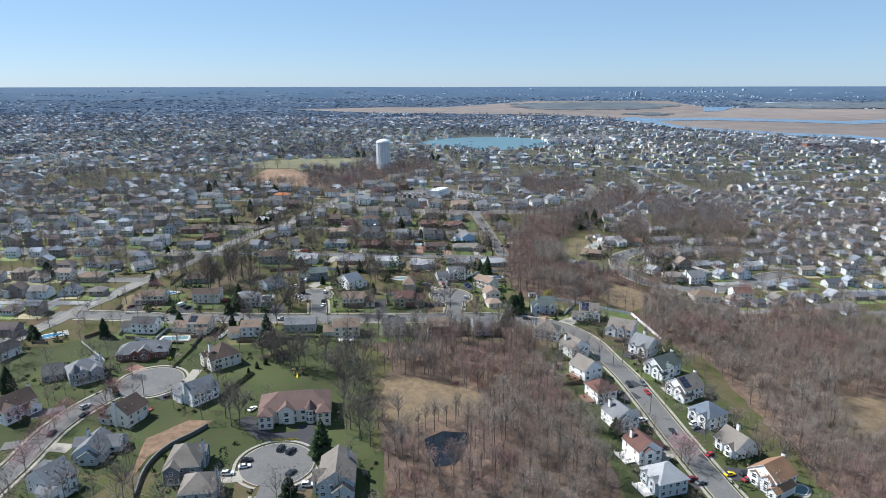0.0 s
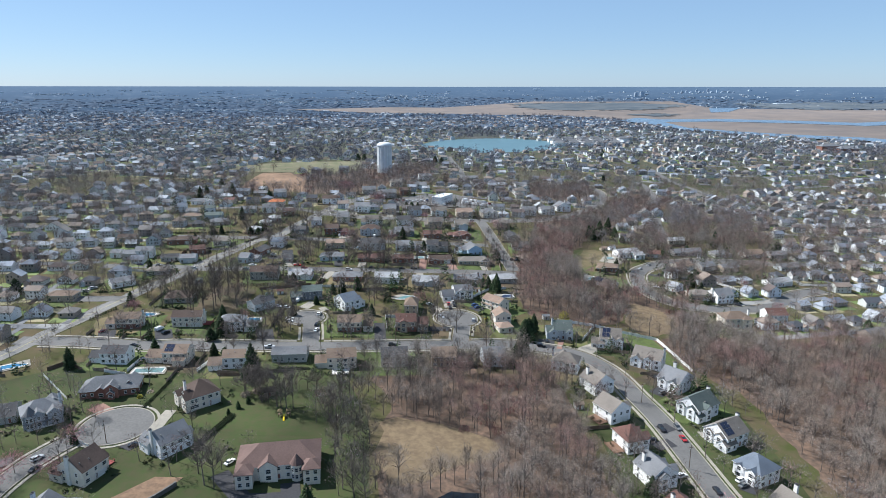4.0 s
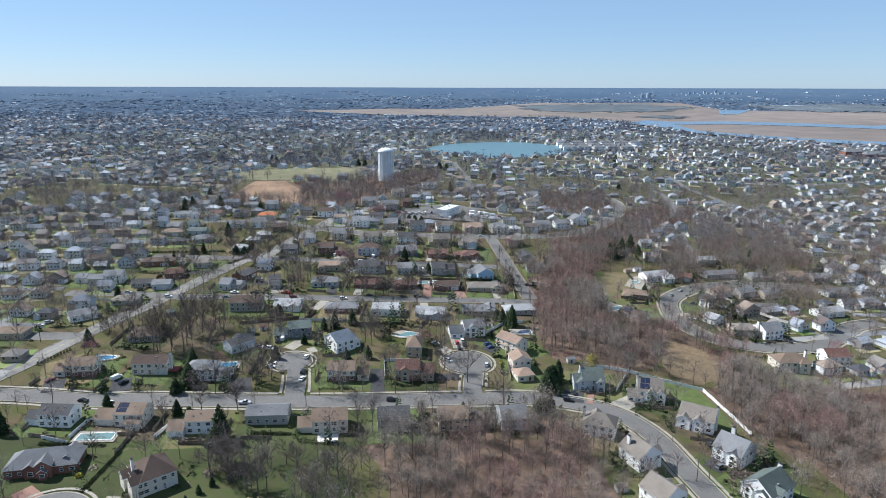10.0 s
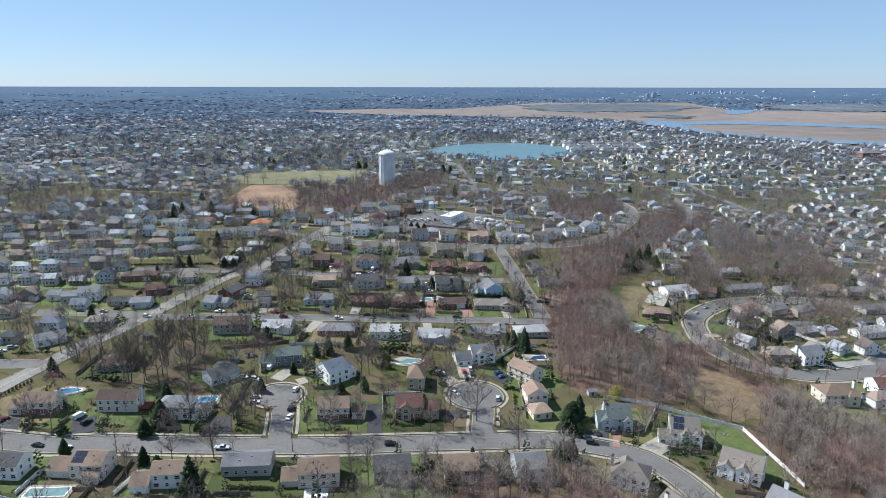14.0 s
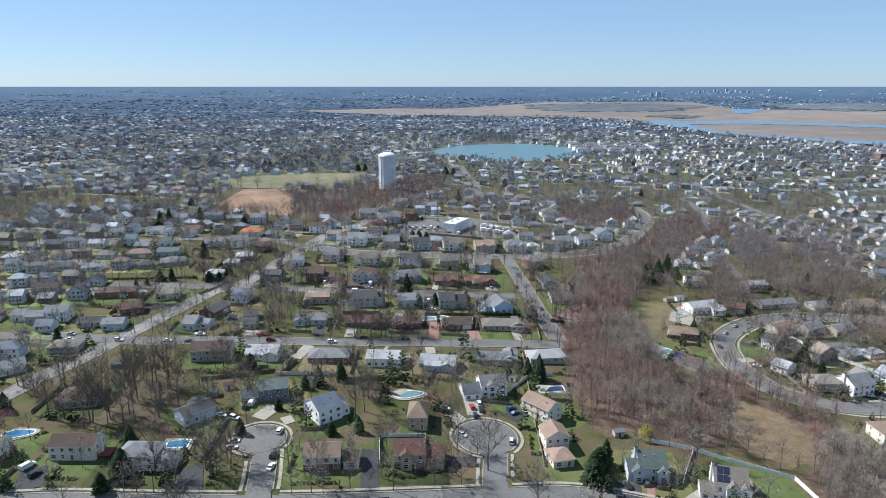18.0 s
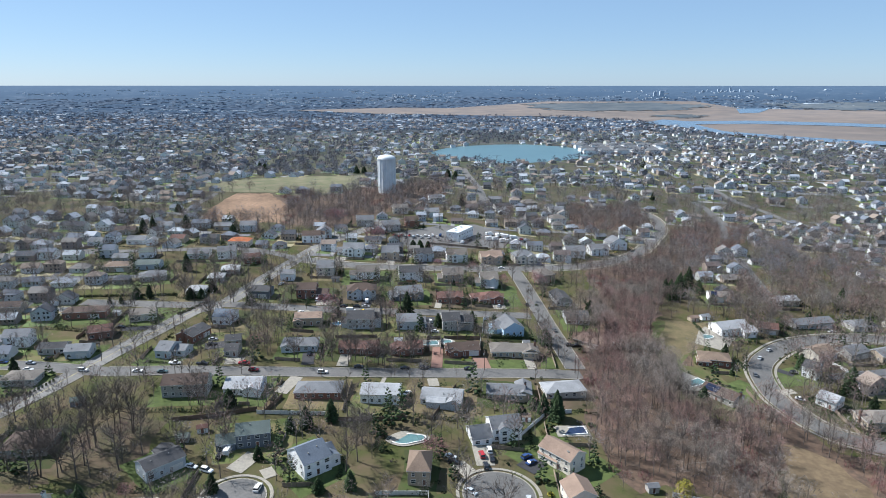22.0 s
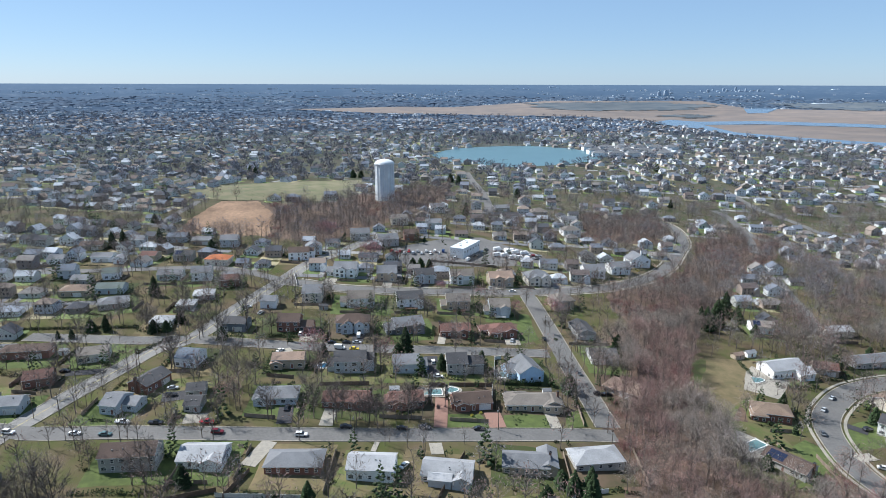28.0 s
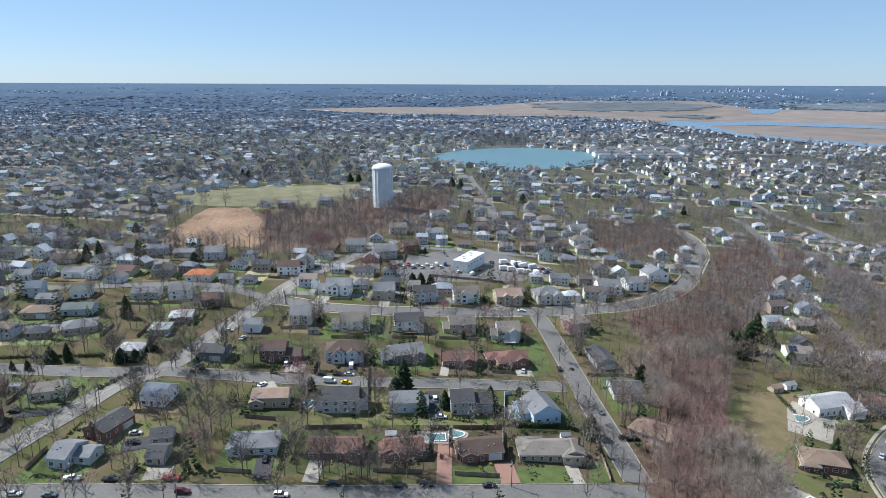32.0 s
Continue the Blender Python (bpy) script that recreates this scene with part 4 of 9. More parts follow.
woods_floor([(45.2, 493.8), (84.8, 553.0), (87.9, 436.2), (125.5, 443.3), (140.6, 402.2), (141.2, 357.5), (144.6, 328.1), (146.8, 285.7), (148.6, 251.9), (145.4, 224.1), (142.7, 201.2), (172.4, 203.2), (301.7, 384.1), (265.3, 419.4), (204.1, 411.8), (160.0, 426.4), (141.4, 471.7), (133.1, 498.3), (118.8, 526.6), (103.8, 577.5), (79.9, 636.7), (52.8, 583.3)])
woods_floor([(83.9, 670.9), (91.3, 721.2), (157.4, 750.2), (159.2, 706.7), (133.2, 649.4), (110.4, 594.1), (95.4, 545.7), (87.5, 510.7), (51.2, 499.5), (55.6, 516.0), (75.0, 555.0), (86.6, 590.1), (90.0, 633.5)])
woods_floor([(-192.6, 849.9), (-206.6, 912.6), (-150.1, 922.1), (-116.8, 991.5), (-82.7, 1009.7), (-22.3, 1114.9), (-21.3, 966.7), (-70.4, 873.8), (-87.0, 811.4), (-119.2, 773.4), (-171.4, 781.3)])
grove([(-159.6, 418.4), (-159.5, 443.1), (-144.4, 459.6), (-128.6, 453.8), (-126.6, 430.1), (-137.9, 413.0)])
grove([(-181.4, 420.3), (-182.4, 433.7), (-164.1, 431.4), (-149.6, 416.2), (-163.1, 412.2)])
woods_floor([(116.1, 963.7), (198.8, 972.2), (194.5, 884.9), (172.2, 855.4), (95.4, 833.1)])
woods_floor([(42.5, 500.7), (80.7, 617.6), (108.7, 625.2), (92.3, 488.4), (110.1, 461.0), (109.7, 428.7), (92.1, 421.6), (67.0, 428.5), (56.3, 421.2), (46.5, 437.8)])
woods_floor([(66.4, 426.0), (88.6, 418.9), (102.3, 419.1), (104.2, 405.0), (113.1, 403.2), (138.0, 410.5), (145.8, 433.9), (139.9, 462.2), (156.5, 454.4), (180.0, 421.2), (191.9, 402.0), (156.3, 346.3), (140.9, 344.8), (130.3, 361.2), (121.4, 399.3), (110.3, 411.0), (87.9, 416.6)])
woods_floor([(114.2, 694.7), (152.2, 746.8), (185.9, 812.9), (206.1, 865.9), (252.6, 920.9), (301.4, 922.3), (275.8, 846.3), (210.2, 766.5), (158.5, 676.9), (125.5, 632.2), (101.9, 627.9)])
meadow([(-31.8, 295.1), (-25.1, 302.4), (-3.7, 295.1), (14.1, 286.5), (21.4, 282.3), (18.6, 270.2), (3.6, 264.8), (-7.9, 255.0), (-23.5, 251.7), (-30.3, 270.3)])
meadow([(185.6, 294.0), (203.3, 302.7), (231.8, 302.3), (207.7, 252.6), (184.8, 255.1), (174.9, 268.0)])
meadow([(119.9, 462.6), (136.8, 458.2), (144.3, 433.7), (137.9, 413.1), (114.2, 407.4), (111.2, 429.0)])
bare_soil([(-245.9, 786.9), (-251.4, 864.7), (-251.1, 917.7), (-214.9, 922.1), (-181.6, 861.8), (-166.2, 785.1)])
playing_field([(-278.2, 931.4), (-306.2, 971.8), (-272.5, 1026.6), (-219.0, 1062.7), (-133.5, 1108.9), (-115.6, 1018.2), (-152.3, 932.6), (-216.5, 927.3), (-247.8, 923.5)])
bare_soil([(-117.6, 216.1), (-121.8, 229.3), (-123.4, 239.3), (-118.5, 246.4), (-109.1, 254.7), (-100.6, 255.0), (-103.5, 246.7), (-111.6, 237.4), (-116.0, 226.0), (-114.8, 213.2)])
dry_lawn([(-156.6, 524.2), (-151.4, 566.4), (-141.6, 572.0), (-123.6, 545.5), (-142.3, 542.2), (-146.5, 524.7)])
dry_lawn([(-177.2, 583.1), (-184.5, 613.1), (-169.3, 610.7), (-164.9, 595.3), (-163.4, 581.2)])
dry_lawn([(-196.9, 375.4), (-209.2, 401.5), (-193.8, 415.5), (-183.8, 407.4), (-175.0, 387.4), (-182.8, 375.7)])
dry_lawn([(100.0, 557.7), (119.1, 600.7), (149.5, 602.0), (132.7, 564.1), (105.4, 541.8)])
mown_lawn([(4.8, 524.5), (25.3, 526.9), (25.9, 516.4), (4.5, 514.0)])
mown_lawn([(31.7, 527.7), (37.5, 533.4), (40.3, 520.0), (30.6, 516.9)])
mown_lawn([(-18.2, 522.0), (-3.9, 523.6), (-0.4, 514.1), (-17.7, 511.7)])
mown_lawn([(23.4, 642.0), (28.1, 642.9), (30.4, 606.1), (18.4, 596.5), (17.5, 613.2)])
mown_lawn([(-115.6, 311.0), (-105.0, 324.8), (-65.4, 306.6), (-53.0, 283.6), (-84.7, 282.2), (-88.2, 266.5), (-85.3, 213.3), (-91.4, 209.8), (-100.3, 231.1), (-95.2, 256.7)])
mown_lawn([(-144.6, 267.8), (-128.3, 271.5), (-110.5, 251.8), (-113.1, 234.8), (-131.6, 242.7)])
mown_lawn([(-194.2, 257.9), (-187.3, 275.2), (-180.5, 272.6), (-177.3, 246.7), (-184.0, 242.4)])
mown_lawn([(144.4, 514.9), (154.4, 534.8), (171.4, 543.9), (165.8, 521.8)])
mown_lawn([(-178.6, 554.6), (-183.9, 572.1), (-168.4, 573.5), (-165.5, 560.8)])
mown_lawn([(91.8, 420.4), (118.7, 405.4), (125.1, 364.4), (115.5, 363.3), (99.6, 381.9)])
mown_lawn([(-35.7, 233.3), (-24.4, 233.9), (-21.6, 202.6), (-31.6, 202.1)])
paved_yard([(133.0, 585.0), (139.7, 593.9), (151.4, 577.3), (137.8, 556.8), (123.9, 565.6)])
paved_yard([(104.0, 526.2), (112.9, 517.1), (108.9, 504.5), (100.8, 502.4), (98.4, 512.5)])
open_yard([(102.4, 534.2), (121.5, 531.6), (123.7, 501.9), (112.8, 478.8), (98.3, 481.6), (93.0, 497.7)])
open_yard([(96.8, 564.2), (110.0, 596.2), (134.3, 600.9), (124.1, 562.2), (106.7, 534.8), (94.7, 527.4)])
lake([(-58.2, 1430.6), (-35.4, 1514.5), (6.9, 1568.3), (85.2, 1605.9), (161.6, 1599.0), (224.8, 1528.8), (238.2, 1404.8), (187.4, 1335.3), (110.8, 1285.2), (59.8, 1276.1), (2.3, 1318.6), (-32.8, 1345.0)])
open_yard([(163.0, 447.0), (206.0, 452.0), (198.0, 424.0), (176.0, 404.0), (158.0, 414.0)])
paved_yard([(96.5, 506.5), (108.0, 505.0), (115.0, 517.0), (103.0, 524.5)])
mown_lawn([(116.5, 512.0), (131.0, 522.0), (139.0, 512.0), (131.0, 500.0), (122.0, 503.0)])
pond([(-8.9, 243.6), (-1.1, 250.0), (9.6, 250.0), (8.7, 239.0), (4.6, 227.4), (-4.1, 225.0)])
marsh([(-728.0, 3171.4), (-273.7, 3383.4), (-39.0, 3357.7), (477.5, 3811.9), (1229.6, 3723.5), (1267.2, 3208.4), (1567.2, 3081.3), (1851.6, 2947.6), (1996.9, 2844.2), (972.3, 1416.6), (948.6, 1540.5), (819.6, 1607.6), (740.5, 1717.9), (664.7, 1888.1), (666.8, 2129.6), (629.4, 2443.6), (456.8, 2763.9), (3.8, 2873.3), (-363.2, 2973.5)])
river([(592.7, 2371.0), (715.4, 2563.0), (771.1, 2451.1), (990.3, 2500.0), (1225.4, 2369.5), (1353.6, 2248.6), (1528.8, 2347.6), (1658.7, 2370.4), (1535.3, 2198.7), (1281.6, 2078.7), (1139.7, 2208.6), (917.3, 2320.8), (726.5, 2279.3), (697.9, 1978.9), (782.6, 1811.6), (871.9, 1705.8), (996.0, 1614.1), (1025.4, 1490.4), (972.3, 1416.6), (939.6, 1526.6), (819.6, 1607.6), (740.5, 1717.9), (656.8, 1866.7), (651.0, 2101.9)])
river([(1237.6, 3213.1), (1376.7, 3190.0), (1227.8, 2959.9), (1138.1, 2934.2)])
distant_woods([(347.7, 3607.7), (916.4, 3690.1), (1207.8, 3407.8), (931.5, 3138.0), (517.8, 3123.1), (360.7, 3323.8)])
distant_woods([(1485.0, 3470.4), (1961.2, 3416.3), (2190.1, 3188.6), (2015.2, 2936.4), (1617.6, 3035.8), (1507.5, 3165.1)])
distant_woods([(762.9, 2808.1), (865.5, 2880.8), (967.1, 2802.2), (827.5, 2651.8)])

# houses round the cul-de-sacs
house(-175.3, 292.9, 37, 14.5, 11.0, 2, 'hip', 'blue', 'grey', turret=True, porch=True, front='s', chimney=1, more=((4.5, -4.5, 5.5, 6, 2, 'gy'), (-1.5, -4.8, 4, 5, 2.2, 'gy'), (5.5, 5, 6, 6, 2, 'gy')))
house(-191.7, 295.2, 23, 8.8, 14.0, 1, 'gable', 'greywall', 'greyd')
house(-157.6, 318.2, 13, 24.5, 12.0, 1.2, 'hip', 'brick', 'grey', entry=True, more=((1.5, -4.6, 5.5, 6.5, 1.7, 'gy'), (1.5, -7.6, 2.6, 3.2, 1, 'gy'), (8.5, 1, 7, 10, 1.2, 'gy')))
house(-113.6, 310.4, 42, 12.5, 14.0, 2, 'hip', 'cream', 'brown', chimney=-1, more=((-6.4, -4.4, 6, 5.2, 2, 'gable'), (-7.0, 2.6, 6, 5.0, 1.9, 'gable'), (-5.8, -0.9, 4, 3, 2.3, 'gable')))
house(-112.7, 273.4, 52, 13.2, 11.0, 2, 'gable', 'white', 'grey', chimney=-1, cross=1, more=((-5.0, 4.8, 6.5, 7, 1.5, 'gy'),))
house(-136.8, 254.8, 71, 11.6, 12.0, 2, 'gable', 'cream', 'brown', chimney=-1, deck='red', cross=1, more=((-3.5, 6.5, 6.5, 6, 1.1, 'gy'),))
house(-137.7, 229.6, 4, 11.5, 13.0, 1.2, 'gy', 'bluepale', 'grey', wing=(6.5, 4, 6, 8, 1, 'gable'), chimney=-1, more=((0.5, -5.5, 7, 6, 1.0, 'gy'), (-5.5, 3, 6, 6, 1.2, 'gable')))
house(-141.9, 207.7, 66, 10.5, 13.0, 2, 'gable', 'white', 'grey', deck='white', more=((-4.5, -5.0, 6, 7, 1.2, 'gy'), (3.5, 5.5, 5, 6, 2, 'gy')))
house(-97.9, 220.1, 8, 12.0, 16.0, 2, 'hip', 'slate', 'tangrey', chimney=1, porch=True, more=((-3.2, -6.5, 5.6, 7, 2, 'gy'), (4.6, 3.5, 5, 6, 2, 'gable')))
house(-86.9, 203.5, 9, 11.7, 12.0, 2, 'hip', 'blue', 'tangrey', solar=True, chimney=1)
house(-188.9, 259.3, 62, 15.0, 11.0, 2, 'gable', 'white', 'brown', chimney=1, more=((-4.5, -5, 6.5, 6, 2, 'gy'), (4.5, -5.5, 6, 5.5, 1.1, 'gy')))
house(-229.6, 316.0, 70, 12.5, 9.0, 1.5, 'gable', 'white', 'greyd')
house(-65.8, 262.2, 10, 30.0, 16.0, 2, 'hip', 'cream', 'pink', turret=True, entry=True, mansion=True)
house(-39.6, 213.4, 5, 12.7, 18.0, 2, 'gy', 'bluepale', 'tangrey', chimney=1, more=((-5.0, -3.0, 7, 6.5, 2, 'gable'), (2.5, -8.5, 7.5, 6, 1.2, 'gy')))

# houses south of the main street
house(-170.1, 349.1, -2, 13.4, 9.0, 2, 'gable', 'white', 'greyd', front='n', wing=(-9.5, 0.5, 7, 8, 1))
house(-139.5, 350.7, -2, 12.5, 10.0, 2, 'gable', 'cream', 'tan', front='n', solar=True, wing=(-10.5, 0.2, 9, 9.4, 1), more=((2.8, -5.6, 6, 4, 1, 'gable'),))
house(-109.0, 346.2, 6, 11.1, 9.0, 2, 'gable', 'white', 'tan', front='n', wing=(-9, -2, 6.5, 9, 1))
house(-83.4, 354.9, 5, 17.5, 10.0, 1.5, 'gable', 'greywall', 'grey', front='n')
house(-56.0, 350.1, 8, 14.5, 10.5, 2, 'gable', 'cream', 'tan', front='n', patio=True, wing=(-10.0, 0.3, 6.5, 9, 1))
house(-29.6, 353.9, 7, 13.5, 10.0, 2, 'gable', 'greywall', 'greyd', front='n')
house(-4.0, 356.1, 5, 13.0, 11.0, 2, 'gable', 'tanwall', 'tan', front='n', wing=(9.5, -0.5, 6, 9, 1))
house(21.7, 359.4, 9, 11.7, 11.0, 2, 'gable', 'bluepale', 'grey', front='n')

# houses north of the main street
house(-183.9, 393.1, 5, 13.8, 9.0, 2, 'gable', 'cream', 'tan', wing=(-9.5, 0, 6, 8, 1), chimney=1, lower='brick')
house(-151.5, 396.5, 2, 16.9, 9.0, 2, 'gable', 'cream', 'brown', chimney=1, deck='red')
house(-125.0, 391.7, -1, 14.0, 10.0, 2, 'hip', 'white', 'grey', wing=(9.5, -0.5, 8, 9, 1))
house(-58.3, 394.9, 4, 13.4, 10.0, 2, 'gable', 'cream', 'tan', wing=(10.5, 0, 5.5, 8, 1), lower='brick', door=True)
house(-26.3, 399.2, 4, 11.7, 11.0, 2, 'gable', 'tanwall', 'brownred', wing=(9.5, -0.5, 6.5, 10, 1.4), lower='brick', entry=True)
house(-65.0, 428.4, 41, 10.9, 13.0, 2, 'gable', 'white', 'bluegrey', wing=(8, 2, 4.5, 8, 1), more=((6.5, -2, 6.5, 7, 1.2, 'gy'),))
house(-89.7, 443.0, 14, 12.5, 9.0, 2, 'gable', 'slate', 'greenroof', wing=(-10, -1, 7, 8, 1))
house(-172.1, 435.6, 9, 16.3, 14.0, 1, 'hip', 'greywall', 'brown')
house(-117.4, 423.6, 48, 14.2, 9.0, 1.5, 'gable', 'bluepale', 'greyd', more=((4, 4.5, 7, 6, 1.5, 'gy'),))
house(-24.5, 426.4, -1, 7.8, 13.0, 2, 'hip', 'tanwall', 'tan')
house(7.7, 456.1, 13, 12.2, 10.0, 2, 'gable', 'white', 'grey', wing=(-10.5, -1, 8, 11, 1), entry=True)
house(28.6, 438.8, -48, 15.0, 9.0, 2, 'gable', 'cream', 'tanpink', wing=(-3, -3, 9, 4, 1))
house(30.6, 415.4, 10, 9.5, 10.0, 2, 'gy', 'cream', 'tanpink')
house(31.1, 403.8, 15, 8.5, 9.0, 1, 'hip', 'cream', 'tanpink')

# houses south of the second street
house(-129.9, 479.5, 7, 19.1, 10.0, 2, 'gable', 'greywall', 'brown', front='n')
house(-105.5, 483.4, 1, 15.9, 12.0, 1, 'gable', 'white', 'greyl', front='n', more=((4.5, -2.5, 7.5, 10, 1, 'gy'),))
house(-72.2, 481.9, 2, 19.9, 11.0, 1, 'hip', 'brick', 'grey', front='n')
house(-44.4, 480.1, -2, 16.6, 11.0, 1.5, 'gable', 'white', 'greyl', front='n')
house(-17.4, 480.8, -7, 17.9, 11.0, 1, 'gable', 'bluepale', 'greyl', front='n', wing=(-2, -5.5, 8, 5, 1), more=((5.5, -4.5, 6.5, 7, 1, 'gy'),))
house(11.0, 488.7, -4, 17.0, 10.5, 1, 'gable', 'tanwall', 'grey', front='n', chimney=1, more=((8.0, 2.0, 7, 13, 1, 'gy'),))
house(37.8, 494.7, 9, 18.5, 11.0, 1, 'hip', 'greywall', 'greyl', front='n')

# houses between the second and third streets
house(-154.1, 516.7, -7, 7.5, 12.0, 1.3, 'gable', 'bluepale', 'grey', wing=(7, 1.5, 6, 8, 1))
house(-148.8, 535.5, 72, 14.9, 10.0, 1.3, 'gable', 'brick', 'greyd', chimney=-1)
house(-140.1, 559.0, -6, 10.3, 12.0, 1.5, 'gable', 'white', 'bluegrey')
house(-122.6, 518.9, 3, 6.2, 9.0, 1, 'gable', 'greywall', 'greyd')
house(-126.2, 530.5, 14, 7.8, 8.0, 1, 'gable', 'greywall', 'greyd')
house(-91.0, 528.0, 4, 17.7, 11.0, 1, 'hip', 'bluepale', 'grey', more=((-5.6, -3.6, 6, 6.5, 1, 'gy'),))
house(-93.6, 560.0, 5, 14.8, 9.0, 1.5, 'gable', 'tanwall', 'tanpink', more=((-5.2, -3.4, 5.4, 5, 1, 'gy'),))
house(-60.9, 527.3, 2, 19.7, 10.0, 1, 'gable', 'brick', 'brownred', chimney=1, wing=(7, -2, 7, 7, 1, 'gy'), more=((6.2, -3.4, 5.6, 6, 1, 'gy'),))
house(-36.1, 529.6, 10, 14.4, 10.0, 1, 'gable', 'brick', 'brownred', wing=(-5, -1.5, 8, 8, 1, 'gy'), more=((-3.2, -3.6, 5.6, 6, 1, 'gy'),))
house(-8.1, 531.9, 10, 16.3, 11.0, 1, 'gable', 'brick', 'brown', wing=(-6, -1, 6, 6, 1, 'gy'), garage=True, more=((-4.6, -3.8, 5.4, 5.5, 1, 'gy'),))
house(17.9, 534.2, 2, 22.7, 11.0, 1, 'hip', 'tanwall', 'tangrey', wing=(9, -2, 8, 8, 1, 'gy'), garage=True, chimney=1, more=((8.0, -3.6, 7, 6.5, 1, 'hip'), (-6.0, 3.8, 9, 7, 1, 'hip')))
house(-64.4, 559.2, 6, 14.8, 11.0, 2, 'gable', 'bluepale', 'greyd', wing=(8, 1, 6, 8, 1.8), front='n', more=((-7.8, 0.4, 5.5, 8.4, 1, 'gable'),))
house(-38.4, 561.5, 6, 12.3, 10.0, 1.6, 'gable', 'bluepale', 'grey', front='n', more=((7.2, 0.2, 5.2, 8, 1, 'gable'),))
house(-14.6, 563.4, 7, 9.7, 11.0, 2, 'gable', 'greywall', 'greyd', wing=(9, 0, 7, 9, 1.6), front='n', more=((7.0, 0.0, 6.5, 9, 1.2, 'gable'),))
house(18.5, 562.6, 16, 11.8, 15.0, 1.6, 'gy', 'skyblue', 'grey', wing=(-6, 4, 6, 9, 1), front='n', more=((-7.4, 1.5, 5.5, 9, 1.2, 'gable'),))
house(60.2, 587.6, 1, 13.7, 14.0, 1, 'gable', 'white', 'greyd')
house(62.5, 553.7, -39, 14.3, 12.0, 1, 'hip', 'tanwall', 'tan', more=((7.5, 0.0, 8, 11, 1, 'hip'),))
house(-131.3, 600.0, -4, 12.1, 10.0, 1.5, 'gable', 'slate', 'greyd')

# houses north of the third street
house(-103.5, 601.8, 2, 11.9, 10.0, 2, 'gable', 'brick', 'brown', wing=(9, -1, 8, 8, 1))
house(-70.3, 604.9, 7, 17.5, 11.0, 2, 'hip', 'bluepale', 'brown', entry=True, garage=True, more=((3.6, -4.8, 5, 5, 1.9, 'gy'), (-3.8, -4.8, 4.6, 5, 1.7, 'gy')))
house(-41.2, 607.5, 19, 15.9, 11.0, 1.6, 'gable', 'slate', 'grey', wing=(-9, 0, 7, 9, 1), more=((5.0, -4.4, 5.6, 5, 1.4, 'gy'),))
house(-15.4, 606.8, 5, 16.1, 11.0, 1.2, 'gable', 'brick', 'brownred', chimney=-1, door=True, more=((4.2, -3.8, 6, 6, 1.2, 'gy'),))
house(10.3, 611.0, 12, 14.0, 12.0, 1.2, 'hip', 'brick', 'brownred', wing=(-8, 3, 8, 8, 1), door=True, garage=True, more=((-5.2, -3.2, 6, 7.5, 1.1, 'hip'), (3.8, -4.2, 5, 5, 1.4, 'gy')))
house(-100.5, 646.6, 3, 11.4, 12.0, 2, 'gable', 'cream', 'grey', front='n')
house(-71.0, 641.4, 5, 15.5, 11.0, 2, 'gable', 'white', 'tangrey', wing=(-8, -0.5, 8, 8, 1.2), deck='brown', front='n')
house(-42.5, 645.1, 9, 15.5, 11.0, 2, 'gable', 'white', 'greyd', deck='brown', front='n', more=((4.6, -4.4, 5.4, 5, 1.7, 'gy'),))
house(-13.9, 646.4, 7, 13.9, 11.0, 2, 'gable', 'tanwall', 'tangrey', deck='brown', front='n', more=((-7.4, 0.2, 5.5, 8, 1, 'gable'),))
house(10.7, 642.0, 4, 12.0, 12.0, 2, 'gable', 'bluepale', 'tangrey', front='n', deck='white', more=((2.6, -5.0, 5, 5, 2, 'gy'), (-6.6, 0, 5, 8, 1, 'gable')))
house(50.3, 661.4, 12, 13.0, 12.0, 2, 'hip', 'tanwall', 'tangrey', more=((-4.0, -5.0, 5.4, 5, 1.8, 'gy'),))
house(55.8, 619.8, 7, 10.0, 18.0, 1.2, 'gy', 'greywall', 'greyd')

# houses round the fourth street
house(-88.6, 695.2, 1, 15.3, 12.0, 2, 'gable', 'white', 'grey', wing=(-9, 0, 7, 8, 1.2), entry=True, more=((4.4, -5.0, 5.4, 5, 1.8, 'gy'),))
house(-60.9, 691.7, 7, 13.1, 12.0, 2, 'gable', 'tanwall', 'grey', garage=True, more=((3.2, -5.0, 5.4, 5, 1.8, 'gy'),))
house(-36.4, 691.6, 7, 13.4, 11.0, 2, 'gable', 'bluepale', 'greyd', entry=True, garage=True, more=((-4.2, -4.6, 5, 5, 1.7, 'gy'),))
house(-11.1, 695.2, 8, 15.5, 11.0, 2, 'gable', 'white', 'tangrey', entry=True)
house(14.7, 696.9, 10, 16.1, 11.0, 2, 'gable', 'tanwall', 'tanpink', entry=True, more=((4.8, -4.6, 5.6, 5, 1.7, 'gy'),))
house(40.3, 706.0, 11, 16.1, 13.0, 2, 'hip', 'cream', 'grey', entry=True, more=((4.6, -5.4, 6, 6, 2, 'gy'), (-5, -5.0, 5, 5, 1.6, 'gy')))
house(84.7, 734.1, 9, 15.4, 11.0, 2, 'gable', 'white', 'grey', more=((4.4, -4.6, 5.2, 5, 1.7, 'gy'),))
house(106.7, 748.4, 10, 16.1, 10.0, 2, 'gable', 'white', 'grey', more=((-4.8, -4.2, 5.4, 5, 1.7, 'gy'),))
house(127.8, 774.3, 13, 16.1, 13.0, 2, 'gy', 'white', 'grey', chimney=1)
house(-127.6, 727.5, 8, 14.5, 10.0, 2, 'gable', 'white', 'brown', wing=(8, 2, 5, 7, 2))
